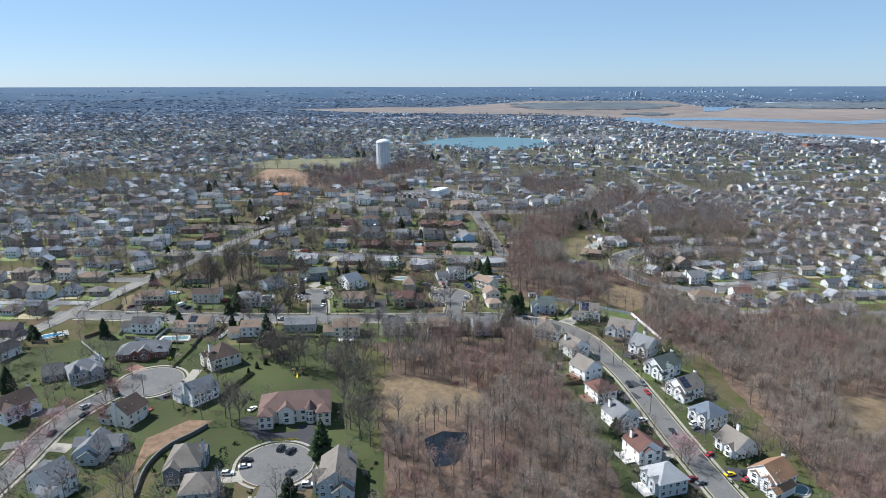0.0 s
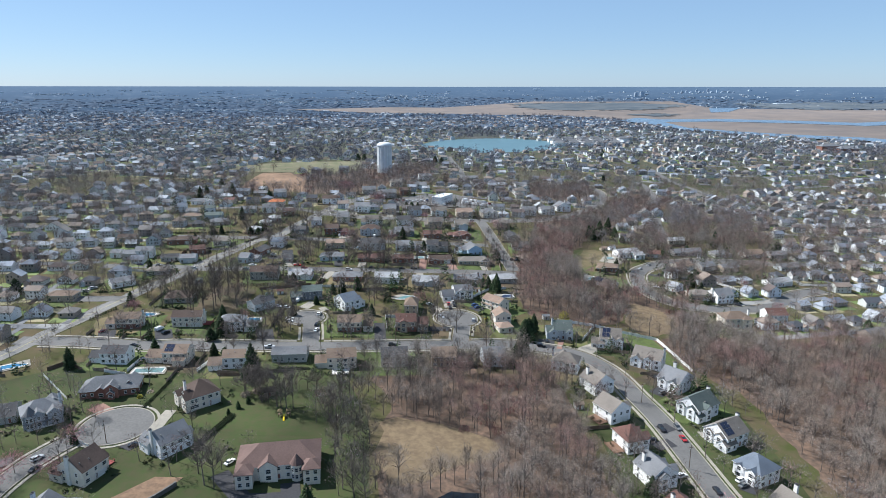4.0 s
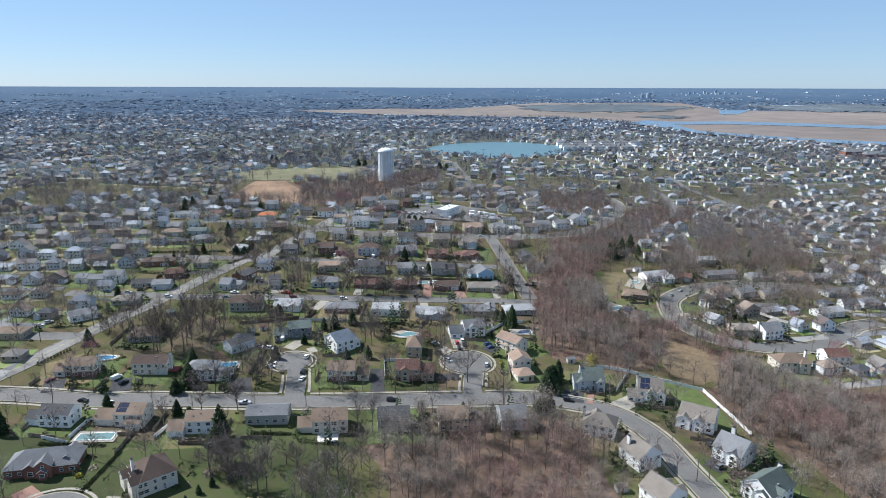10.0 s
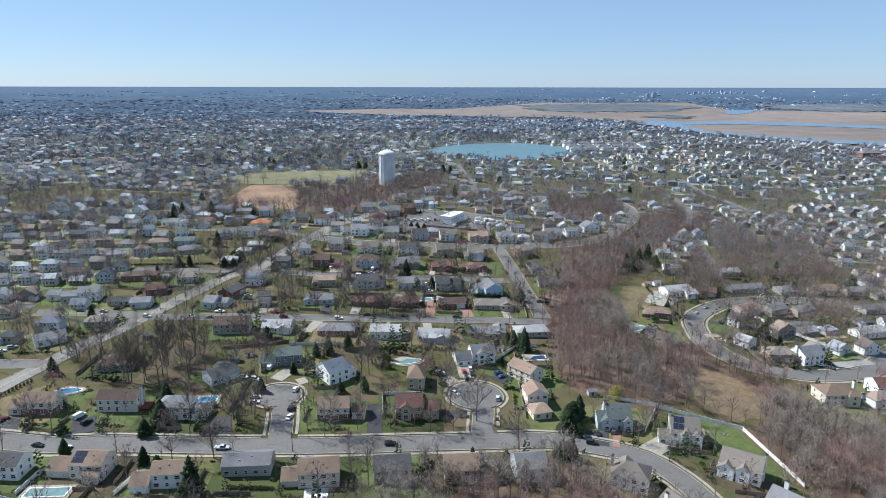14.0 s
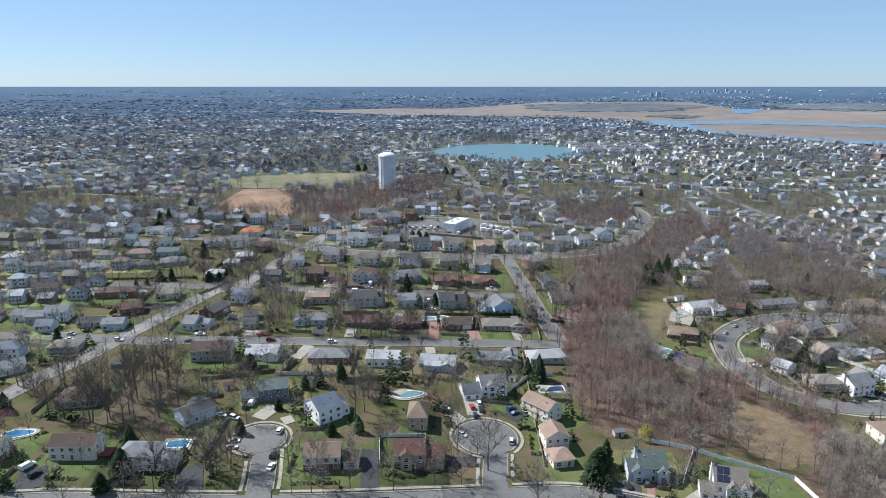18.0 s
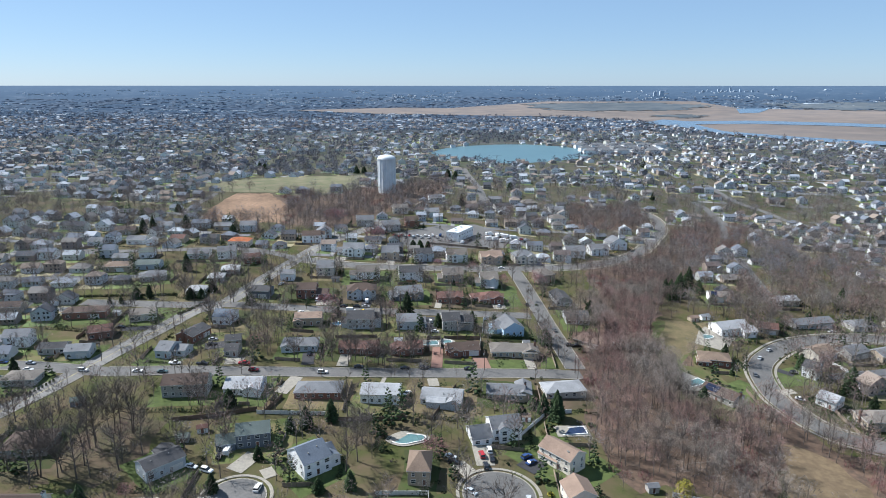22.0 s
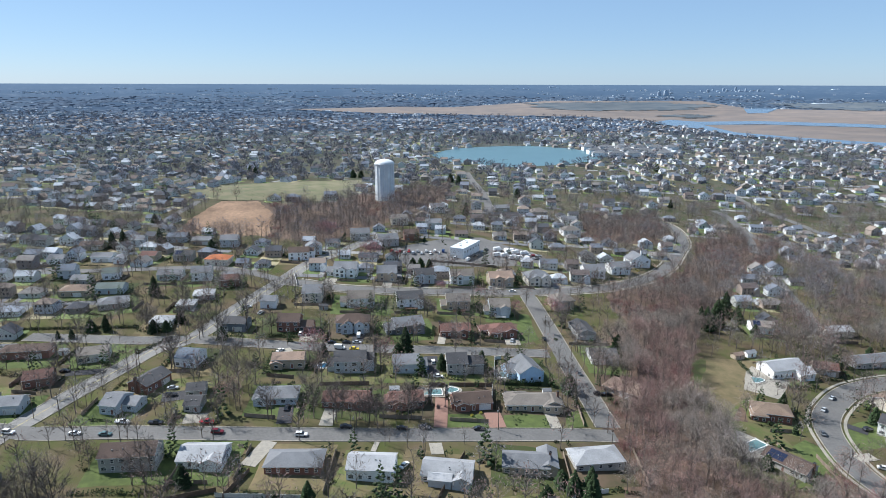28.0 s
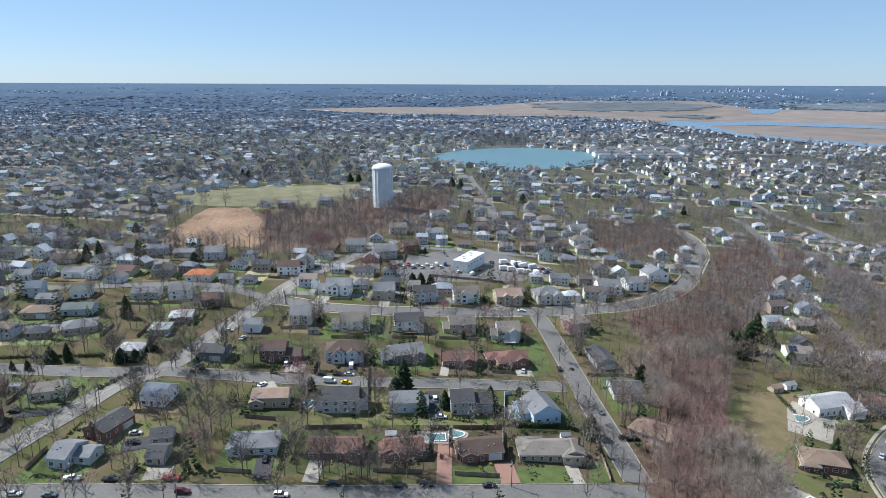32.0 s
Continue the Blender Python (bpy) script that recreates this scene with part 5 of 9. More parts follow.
house(-120.4, 742.6, 13, 11.7, 10.0, 2, 'gy', 'bluepale', 'grey')
house(-92.7, 789.0, 11, 15.1, 11.0, 2, 'gable', 'greywall', 'grey')
house(-69.3, 775.8, 19, 16.1, 11.0, 2, 'gable', 'greywall', 'grey')
house(-51.7, 796.7, 11, 12.0, 10.0, 2, 'gable', 'brick', 'brown')
house(-34.9, 840.7, 7, 13.7, 10.0, 2, 'gable', 'bluepale', 'grey')
house(-66.3, 849.2, 12, 14.7, 10.0, 2, 'gable', 'cream', 'tangrey')
house(-33.7, 912.5, 11, 14.0, 10.0, 2, 'gable', 'white', 'grey')
house(37.0, 896.6, 13, 16.1, 10.0, 2, 'gable', 'white', 'greyd')
house(69.1, 932.6, 11, 16.1, 12.0, 2, 'hip', 'tanwall', 'tangrey')
house(94.7, 903.8, 11, 16.1, 11.0, 2, 'gable', 'white', 'grey')
house(89.5, 859.9, 10, 16.1, 12.0, 2, 'hip', 'white', 'tangrey')
house(151.0, 955.2, 12, 16.1, 10.0, 1.5, 'gable', 'cream', 'grey')
house(31.9, 945.8, 11, 16.1, 10.0, 1.3, 'gable', 'greywall', 'grey')

# houses west of the avenue
house(-179.6, 709.3, -1, 16.1, 11.0, 1.5, 'hip', 'cream', 'orange')
house(-178.8, 676.7, 13, 12.4, 10.0, 2, 'gable', 'white', 'grey', front='n')
house(-157.4, 667.6, 13, 10.9, 10.0, 1.5, 'gable', 'brick', 'brownred')
house(-206.2, 716.8, 4, 12.8, 10.0, 1.5, 'gable', 'greywall', 'greyd', solar=True)
house(-186.7, 754.4, 7, 12.8, 10.0, 2, 'gable', 'bluepale', 'grey')
house(-209.4, 758.7, 5, 14.8, 9.0, 1.2, 'gable', 'tanwall', 'grey')
house(-230.4, 764.5, 6, 15.0, 10.0, 1.5, 'gable', 'bluepale', 'bluegrey')
house(-253.2, 748.7, 8, 9.4, 9.0, 2, 'gable', 'bluepale', 'grey')
house(-230.0, 715.7, -2, 11.3, 10.0, 1.3, 'gable', 'tanwall', 'brownred')
house(-248.1, 707.9, 9, 6.7, 9.0, 1.2, 'gy', 'white', 'grey')
house(-260.7, 711.1, 3, 14.1, 10.0, 1.2, 'gable', 'white', 'grey')
house(-289.7, 704.7, 8, 10.7, 10.0, 1.2, 'gable', 'white', 'grey')
house(-284.0, 739.6, 10, 16.1, 10.0, 1.2, 'gable', 'tanwall', 'brown')
house(-265.2, 675.2, 12, 10.5, 10.0, 2, 'gable', 'bluepale', 'bluegrey', front='n')
house(-249.8, 663.8, 3, 10.8, 9.0, 1.2, 'gable', 'greywall', 'grey', front='n')
house(-237.0, 675.6, 18, 10.6, 10.0, 1.5, 'gable', 'white', 'greenroof', front='n')
house(-198.9, 676.2, 7, 15.0, 10.0, 1.3, 'gable', 'bluepale', 'grey', front='n')
house(-224.0, 649.6, 7, 16.1, 10.0, 1.2, 'gable', 'bluepale', 'greenroof')
house(-243.0, 644.4, 7, 16.1, 11.0, 1.2, 'hip', 'tanwall', 'tan')
house(-211.3, 626.9, 25, 16.1, 12.0, 1, 'hip', 'greywall', 'grey')
house(-168.9, 626.6, 8, 9.6, 10.0, 1, 'hip', 'greywall', 'greyl')
house(-165.2, 643.5, 14, 11.5, 11.0, 1, 'hip', 'greywall', 'greyl')
house(-172.1, 601.7, 3, 11.3, 10.0, 1, 'hip', 'white', 'greyl')
house(-123.4, 633.3, 6, 9.1, 9.0, 1.5, 'gable', 'white', 'grey')
house(-233.4, 524.0, 9, 12.4, 9.0, 2, 'gable', 'white', 'grey')
house(-255.1, 524.2, 1, 7.7, 9.0, 1.3, 'gable', 'white', 'grey')
house(-243.4, 520.7, 10, 9.6, 9.0, 1.5, 'gable', 'greywall', 'grey')
house(-196.3, 513.3, 9, 11.3, 9.0, 1.3, 'gable', 'bluepale', 'grey')
house(-211.1, 516.7, 8, 12.8, 8.0, 1, 'gable', 'greywall', 'greyd')
house(-207.3, 485.7, 6, 14.5, 10.0, 1, 'hip', 'greywall', 'tangrey', front='n')
house(-219.8, 561.9, 9, 22.4, 9.0, 1.3, 'hip', 'brick', 'brown')
house(-186.8, 560.4, 19, 13.5, 10.0, 1.3, 'gable', 'cream', 'tangrey')
house(-267.1, 567.6, 9, 14.5, 9.0, 1.3, 'gable', 'tanwall', 'brown')
house(-198.0, 536.0, 23, 11.5, 10.0, 1.3, 'gable', 'brick', 'brownred')
house(-221.3, 460.7, 38, 14.8, 10.0, 1.2, 'gable', 'white', 'grey')
house(-246.5, 434.6, 1, 17.2, 10.0, 1.2, 'hip', 'tanwall', 'tan', front='n')

# houses on the curved road
house(172.7, 532.7, -47, 7.1, 9.0, 2, 'gable', 'white', 'greyd')
house(189.7, 558.4, 28, 15.5, 12.0, 1.3, 'gable', 'cream', 'tan')
house(211.0, 563.0, 25, 15.0, 10.0, 1.3, 'gable', 'greywall', 'grey')
house(164.9, 501.5, -52, 8.6, 10.0, 1.3, 'gable', 'white', 'greyl')
house(176.3, 484.5, 1, 14.6, 11.0, 1.5, 'hip', 'tanwall', 'tangrey', chimney=-1)
house(191.0, 482.7, 17, 13.2, 12.0, 2, 'gable', 'white', 'grey', chimney=-1)
house(125.0, 541.0, -14, 15.5, 11.0, 1.2, 'hip', 'brick', 'tan', more=((-5.5, -4.5, 6.5, 6, 1, 'hip'),))
house(113.6, 500.8, -52, 17.0, 9.5, 1, 'gable', 'greywall', 'brown', solar=True, chimney=1)
house(152.2, 588.1, 17, 19.9, 12.0, 1.5, 'gable', 'white', 'greyl', more=((7.2, -6.0, 9, 9, 1, 'gable'),))
house(177.5, 593.3, -20, 11.4, 10.0, 1.2, 'gable', 'tanwall', 'brownred')
house(210.3, 607.7, 12, 27.1, 10.0, 1.2, 'gable', 'greywall', 'grey')
house(242.3, 608.8, 9, 16.1, 11.0, 1.2, 'hip', 'greywall', 'grey')
house(269.6, 611.7, 14, 16.1, 11.0, 1.3, 'gable', 'cream', 'tan')
house(168.6, 647.2, -8, 13.5, 10.0, 1.5, 'gable', 'white', 'tangrey', solar=True)
house(215.3, 650.4, 6, 16.1, 10.0, 1.2, 'gable', 'cream', 'greyl')
house(229.6, 562.9, 20, 16.1, 10.0, 1.3, 'gable', 'tanwall', 'grey')
house(181.3, 436.5, 4, 17.5, 11.5, 2, 'hip', 'cream', 'tan', chimney=1, more=((5.2, -4.6, 6, 5, 2, 'hip'),))
house(212.1, 447.5, 2, 13.1, 11.0, 2, 'gable', 'white', 'brownred')
house(275.2, 617.9, 6, 16.1, 10.0, 1.2, 'gable', 'cream', 'tan')
house(295.4, 615.4, 8, 16.1, 10.0, 1.2, 'gable', 'greywall', 'grey')
house(285.5, 575.5, 14, 19.5, 10.0, 1.2, 'gable', 'bluepale', 'grey')
house(254.0, 528.9, 18, 21.1, 10.0, 1.2, 'gable', 'white', 'greyl')

# houses on the street beside the woods
house(59.5, 356.7, -21, 13.5, 10.0, 2, 'hip', 'white', 'tangrey', chimney=-1, deck='', more=((-2.5, 4.5, 5, 5, 2, 'gy'),))
house(70.9, 336.0, 27, 11.4, 12.0, 2, 'gy', 'white', 'tangrey', chimney=-1, cross=1)
house(72.1, 310.3, 29, 11.3, 12.0, 2, 'gy', 'white', 'tangrey', deck='brown', cross=1)
house(74.2, 286.8, 18, 9.8, 12.0, 2, 'hip', 'white', 'brownred', deck='brown', cross=1)
house(77.5, 263.6, 20, 11.2, 12.0, 2, 'gy', 'white', 'grey', entry=True, chimney=-1, cross=1)
house(80.2, 239.0, 18, 10.4, 12.0, 2, 'gy', 'white', 'brownred', entry=True, deck='white', chimney=-1, cross=1)
house(82.8, 218.9, 19, 12.4, 12.0, 2, 'hip', 'bluepale', 'greyl', deck='white', cross=-1)
house(91.2, 391.5, -13, 11.5, 12.0, 2, 'gable', 'white', 'tangrey', solar=True, chimney=-1, wing=(-7, -4, 7, 7, 1), more=((0.5, -5.2, 4.5, 5, 2, 'gy'), (4.6, -4.8, 4.2, 5, 1.9, 'gy')))
house(106.1, 367.9, -32, 15.0, 11.0, 2, 'gable', 'white', 'tangrey', chimney=1, more=((-4.8, -4.8, 6, 6, 1.7, 'gy'), (1.2, -5.0, 4.5, 5, 2, 'gy')))
house(111.9, 342.9, 41, 13.4, 12.0, 2, 'gy', 'white', 'grey', solar=True, chimney=1, cross=-1)
house(113.8, 317.9, 34, 15.1, 12.0, 2, 'gable', 'white', 'greenroof', chimney=1, entry=True, wing=(-5, -4.5, 7, 5, 1), cross=-1)
house(117.5, 294.9, 30, 13.7, 12.0, 2, 'gable', 'white', 'tangrey', solar=True, chimney=1, wing=(-5, -4.5, 7, 5, 1), cross=-1)
house(119.1, 269.4, 29, 12.0, 12.0, 2, 'hip', 'white', 'bluegrey', cross=-1)
house(122.2, 246.4, 22, 12.0, 12.0, 1.6, 'gy', 'white', 'tangrey', chimney=1, cross=-1)
house(126.3, 223.9, 30, 12.5, 12.0, 2, 'gable', 'white', 'orangetan', chimney=1, wing=(-3, -6, 12, 4, 1), cross=-1)
house(64.5, 399.8, 1, 10.5, 11.0, 2, 'gable', 'bluepale', 'greenroof', chimney=-1, wing=(-6.5, -2, 6, 8, 1.6, 'gable'), more=((-5.6, -4.2, 4.6, 5, 1.8, 'gy'), (3.4, -4.4, 4, 5, 1.7, 'gy')))
warehouse(-7.9, 765.3, 64, 30.0, 11.2)
water_tower(-90.0, 956.0)

# driveways
drive(25.4, 527.6, 26.5, 516.4, 4.8, 'concrete', 'pale concrete driveway')
drive(-66.6, 521.3, -66.6, 508.3, 5.5, 'concrete', 'pale concrete driveway')
drive(-119.8, 513.6, -118.5, 506.4, 9, 'concrete', 'pale concrete driveway')
drive(-91.6, 595.3, -90.9, 586.8, 9, 'concrete', 'pale concrete driveway')
drive(-21.5, 607.0, -22.6, 591.4, 4, 'concrete', 'pale concrete driveway')
drive(15.1, 603.6, 15.8, 596.6, 8, 'concrete', 'pale concrete driveway')
drive(-96.5, 569.4, -100.8, 576.2, 7, 'concrete', 'pale concrete driveway')
drive(-96.0, 686.1, -97.8, 673.4, 8, 'concrete', 'pale concrete driveway')
drive(-59.5, 685.8, -59.4, 672.6, 6, 'concrete', 'pale concrete driveway')
drive(10.8, 689.9, 7.6, 681.6, 6, 'concrete', 'pale concrete driveway')
drive(0.4, 526.1, 2.5, 514.1, 7, 'brick_paving', 'reddish brick-paved driveway')
drive(-20.9, 535.4, -20.9, 511.4, 5.5, 'brick_paving', 'reddish brick-paved driveway')
drive(-85.4, 521.5, -83.3, 508.6, 6, 'asphalt_dark', 'dark asphalt driveway')
drive(-65.7, 599.3, -65.8, 588.3, 6, 'asphalt_dark', 'dark asphalt driveway')
drive(-25.4, 557.5, -27.3, 576.3, 6.5, 'asphalt_dark', 'dark asphalt driveway')
drive(-139.4, 525.1, -123.9, 530.4, 8, 'asphalt_dark', 'dark asphalt driveway')
drive(-35.7, 685.2, -35.8, 674.8, 6, 'asphalt_dark', 'dark asphalt driveway')
drive(45.8, 701.1, 49.2, 694.0, 8, 'asphalt_dark', 'dark asphalt driveway')
drive(-191.5, 543.9, -174.5, 547.7, 5, 'asphalt_dark', 'dark asphalt driveway')
drive(-85.3, 496.0, -89.1, 480.4, 6, 'concrete', 'pale concrete driveway')
drive(-22.7, 500.3, -21.4, 492.9, 5, 'concrete', 'pale concrete driveway')
drive(-44.8, 498.9, -45.7, 492.5, 2, 'concrete', 'pale concrete driveway')
drive(-86.8, 434.5, -91.5, 423.9, 7, 'concrete', 'pale concrete driveway')
drive(-76.9, 424.8, -80.7, 422.1, 6, 'concrete', 'pale concrete driveway')
drive(-1.9, 446.8, -0.3, 433.8, 7, 'concrete', 'pale concrete driveway')
drive(-11.2, 434.4, -6.1, 428.1, 6, 'concrete', 'pale concrete driveway')
drive(154.1, 513.0, 145.4, 510.2, 5, 'concrete', 'pale concrete driveway')
drive(20.0, 439.5, 14.2, 432.7, 8, 'asphalt_dark', 'dark asphalt driveway')
drive(154.7, 550.9, 154.5, 550.4, 1, 'asphalt_dark', 'dark asphalt driveway')
drive(163.2, 531.7, 156.9, 536.7, 5, 'asphalt_dark', 'dark asphalt driveway')
drive(-42.3, 404.5, -39.2, 379.6, 6.5, 'asphalt_dark', 'dark asphalt driveway')
drive(-13.2, 399.0, -0.1, 400.3, 6, 'asphalt_dark', 'dark asphalt driveway')
drive(-193.5, 385.0, -189.0, 374.2, 9, 'asphalt_dark', 'dark asphalt driveway')
drive(-162.8, 386.8, -157.3, 375.1, 9, 'asphalt_dark', 'dark asphalt driveway')
drive(-106.4, 390.0, -101.6, 375.6, 9, 'asphalt_dark', 'dark asphalt driveway')
drive(54.8, 392.4, 52.9, 381.6, 9, 'asphalt_dark', 'dark asphalt driveway')
drive(-63.2, 358.1, -63.7, 364.7, 6, 'asphalt_dark', 'dark asphalt driveway')
drive(5.0, 363.3, 4.8, 368.9, 6, 'asphalt_dark', 'dark asphalt driveway')
drive(92.5, 395.6, 73.6, 379.7, 9, 'concrete', 'pale concrete driveway')
drive(127.0, 478.5, 126.7, 477.7, 1, 'concrete', 'pale concrete driveway')
drive(63.5, 393.0, 60.1, 380.7, 3, 'brick_paving', 'reddish brick-paved driveway')
drive(-158.2, 303.8, -147.6, 296.6, 7, 'brick_paving', 'reddish brick-paved driveway')
drive(-87.4, 256.9, -74.1, 241.9, 7, 'asphalt_dark', 'dark asphalt driveway')
drive(-74.1, 241.9, -58.2, 243.7, 7, 'asphalt_dark', 'dark asphalt driveway')
drive(-59.9, 252.4, -54.3, 230.5, 7, 'asphalt_dark', 'dark asphalt driveway')
drive(-180.0, 256.8, -169.0, 264.0, 6, 'asphalt', 'grey asphalt driveway')
drive(-177.5, 233.6, -169.0, 236.0, 6, 'asphalt', 'grey asphalt driveway')
drive(-147.0, 216.0, -157.0, 221.0, 6, 'asphalt', 'grey asphalt driveway')
drive(-50.4, 211.0, -55.7, 211.8, 7, 'asphalt_dark', 'dark asphalt driveway')
drive(115.8, 260.5, 111.0, 263.8, 8, 'asphalt_dark', 'dark asphalt driveway')
drive(109.8, 238.9, 106.8, 242.7, 7, 'asphalt_dark', 'dark asphalt driveway')
drive(123.7, 227.4, 111.1, 229.3, 9, 'asphalt_dark', 'dark asphalt driveway')
drive(84.6, 286.6, 93.4, 290.9, 6, 'asphalt_dark', 'dark asphalt driveway')
drive(95.2, 222.6, 99.1, 219.7, 7, 'asphalt_dark', 'dark asphalt driveway')
drive(109.1, 343.7, 99.3, 333.6, 7, 'asphalt_dark', 'dark asphalt driveway')
drive(91.6, 300.6, 97.2, 304.2, 6, 'asphalt_dark', 'dark asphalt driveway')
drive(-126.4, 273.1, -131.3, 275.6, 6, 'asphalt_dark', 'dark asphalt driveway')
drive(-149.2, 232.4, -158.2, 233.5, 6, 'concrete', 'pale concrete driveway')
drive(-84.1, 214.7, -75.1, 215.6, 7, 'concrete', 'pale concrete driveway')
drive(85.2, 235.9, 93.7, 242.3, 6, 'concrete', 'pale concrete driveway')
drive(116.2, 299.2, 107.9, 298.3, 5, 'concrete', 'pale concrete driveway')
drive(-123.7, 301.3, -124.3, 281.1, 5, 'concrete', 'pale concrete driveway')

# ---- trees ----


def tube(v, f, a, b, ra, rb, n=3):
    """A tapered branch."""
    ax = (b - a).normalized()
    s = ax.orthogonal().normalized()
    t = ax.cross(s)
    k = len(v)
    for c, r in ((a, ra), (b, rb)):
        v += [c + (s * math.cos(math.tau * i / n) + t * math.sin(math.tau * i / n)) * r for i in range(n)]
    for i in range(n):
        j = (i + 1) % n
        f += [(k + i, k + j, k + n + j), (k + i, k + n + j, k + n + i)]


def sliver(v, f, a, b, wide, r):
    """A single thin blade, for what is finer than a branch."""
    side = (b - a).cross(Vector((r.uniform(-1, 1), r.uniform(-1, 1), r.uniform(-1, 1)))).normalized() * wide / 2
    k = len(v)
    v += [a - side, a + side, b]
    f.append((k, k + 1, k + 2))


def bare_tree(seed, height, spread, limbs, boughs, twigs, wide, tubes=True, thick=0.014, low=0.36, long=1.0):
    """A leafless tree with a rising, vase-shaped crown: (wood verts, faces), (twig verts, faces)."""
    r = random.Random(seed)
    v, f, tv, tf = [], [], [], []
    lean = Vector((r.uniform(-0.05, 0.05), r.uniform(-0.05, 0.05), 1)) * height
    bend = lean * low + Vector((r.uniform(-0.03, 0.03), r.uniform(-0.03, 0.03), 0)) * height
    rad = height * thick
    tube(v, f, Vector((0, 0, -0.8)), bend, rad, rad * 0.7, 5 if tubes else 3)
    tube(v, f, bend, lean * 0.88, rad * 0.7, rad * 0.15, 4 if tubes else 3)
    tips = [(bend, lean)]
    for i in range(limbs):
        s = r.uniform(0.0, 1.0)
        a = bend.lerp(lean * 0.85, s * s) if r.random() < 0.75 else bend * r.uniform(0.55, 1.0)
        ang = 2.399 * i + r.uniform(-0.5, 0.5)
        reach = height * spread * r.uniform(0.22, 0.42) * (1 - 0.35 * s)
        b = a + Vector((math.cos(ang) * reach, math.sin(ang) * reach, height * r.uniform(0.16, 0.40)))
        b.z = min(b.z, height * 1.0)
        m = a.lerp(b, 0.5) + Vector((math.cos(ang), math.sin(ang), -0.4)) * reach * 0.12
        if tubes:
            tube(v, f, a, m, rad * 0.42, rad * 0.30)
            tube(v, f, m, b, rad * 0.30, rad * 0.10)
        else:
            sliver(v, f, a, b, rad * 0.9, r)
        tips.append((m, b))
    ends = []
    for i in range(boughs):
        m, b = r.choice(tips)
        a = m.lerp(b, r.uniform(-0.3, 0.9))
        w = ((b - m).normalized() * 0.7 + Vector((r.uniform(-1, 1), r.uniform(-1, 1), r.uniform(-0.1, 1.0)))).normalized()
        c = a + w * height * r.uniform(0.09, 0.2)
        sliver(v, f, a, c, wide * 1.7, r)
        ends.append((a, c))
    for k in range(twigs):
        a, c = r.choice(ends)
        p = a.lerp(c, r.uniform(0.1, 1.1))
        w = ((c - a).normalized() * 0.8 + Vector((r.uniform(-1, 1), r.uniform(-1, 1), r.uniform(-0.4, 1.0)))).normalized()
        sliver(tv, tf, p, p + w * height * r.uniform(0.05, 0.12) * long, wide, r)
    return (v, f), (tv, tf)


def clump_tree(seed, height, spread, clumps, twigs, wide, reach=0.075, low=0.36, stem=0.014):
    """A leafless tree seen in the mass: twigs gathered in clumps over a domed, uneven crown: (wood verts, faces), (twig verts, faces)."""
    r = random.Random(seed)
    v, f, tv, tf = [], [], [], []
    R, half = height * spread, height * (1 - low) / 2
    heart = Vector((r.uniform(-0.04, 0.04) * height, r.uniform(-0.04, 0.04) * height, height - half))
    rad = height * stem
    tube(v, f, Vector((0, 0, -0.8)), Vector((heart.x * 0.6, heart.y * 0.6, height * low)), rad, rad * 0.7, 4)
    tube(v, f, Vector((heart.x * 0.6, heart.y * 0.6, height * low)), heart + Vector((0, 0, half * 0.7)), rad * 0.7, rad * 0.15, 3)
    spots = []
    for k in range(clumps):
        up = 1 - 1.45 * (k + 0.5) / clumps
        a, side = 2.399 * k + r.uniform(-0.4, 0.4), math.sqrt(1 - up * up)
        q = r.uniform(0.55, 1.0)
        c = heart + Vector((math.cos(a) * side * R, math.sin(a) * side * R, up * half)) * q
        root = Vector((heart.x * 0.8, heart.y * 0.8, max(height * low * 0.85, c.z - half * r.uniform(0.5, 0.9))))
        sliver(v, f, root, c, rad * 1.1, r)
        sliver(v, f, root.lerp(c, 0.3), c + Vector((r.uniform(-1, 1), r.uniform(-1, 1), r.uniform(0, 1))) * R * 0.3, rad * 0.7, r)
        spots.append(c)
    for k in range(twigs):
        c = spots[k % clumps]
        p = c + Vector((r.gauss(0, 1), r.gauss(0, 1), r.gauss(0, 0.8))) * R * 0.27
        w = ((c - heart).normalized() * 0.6 + Vector((r.uniform(-1, 1), r.uniform(-1, 1), r.uniform(-0.4, 1.1)))).normalized()
        sliver(tv, tf, p, p + w * height * reach * r.uniform(0.6, 1.4), wide, r)
    return (v, f), (tv, tf)


def thicket(seed, height, radius, twigs, wide):
    """A low tangle of stems."""
    r = random.Random(seed)
    tv, tf = [], []
    for k in range(twigs):
        a, q = r.uniform(0, 6.3), radius * math.sqrt(r.random())
        p = Vector((math.cos(a) * q, math.sin(a) * q, height * r.uniform(0, 0.5)))
        w = Vector((r.uniform(-0.7, 0.7), r.uniform(-0.7, 0.7), 1)).normalized()
        sliver(tv, tf, p, p + w * height * r.uniform(0.3, 0.6), wide, r)
    return tv, tf


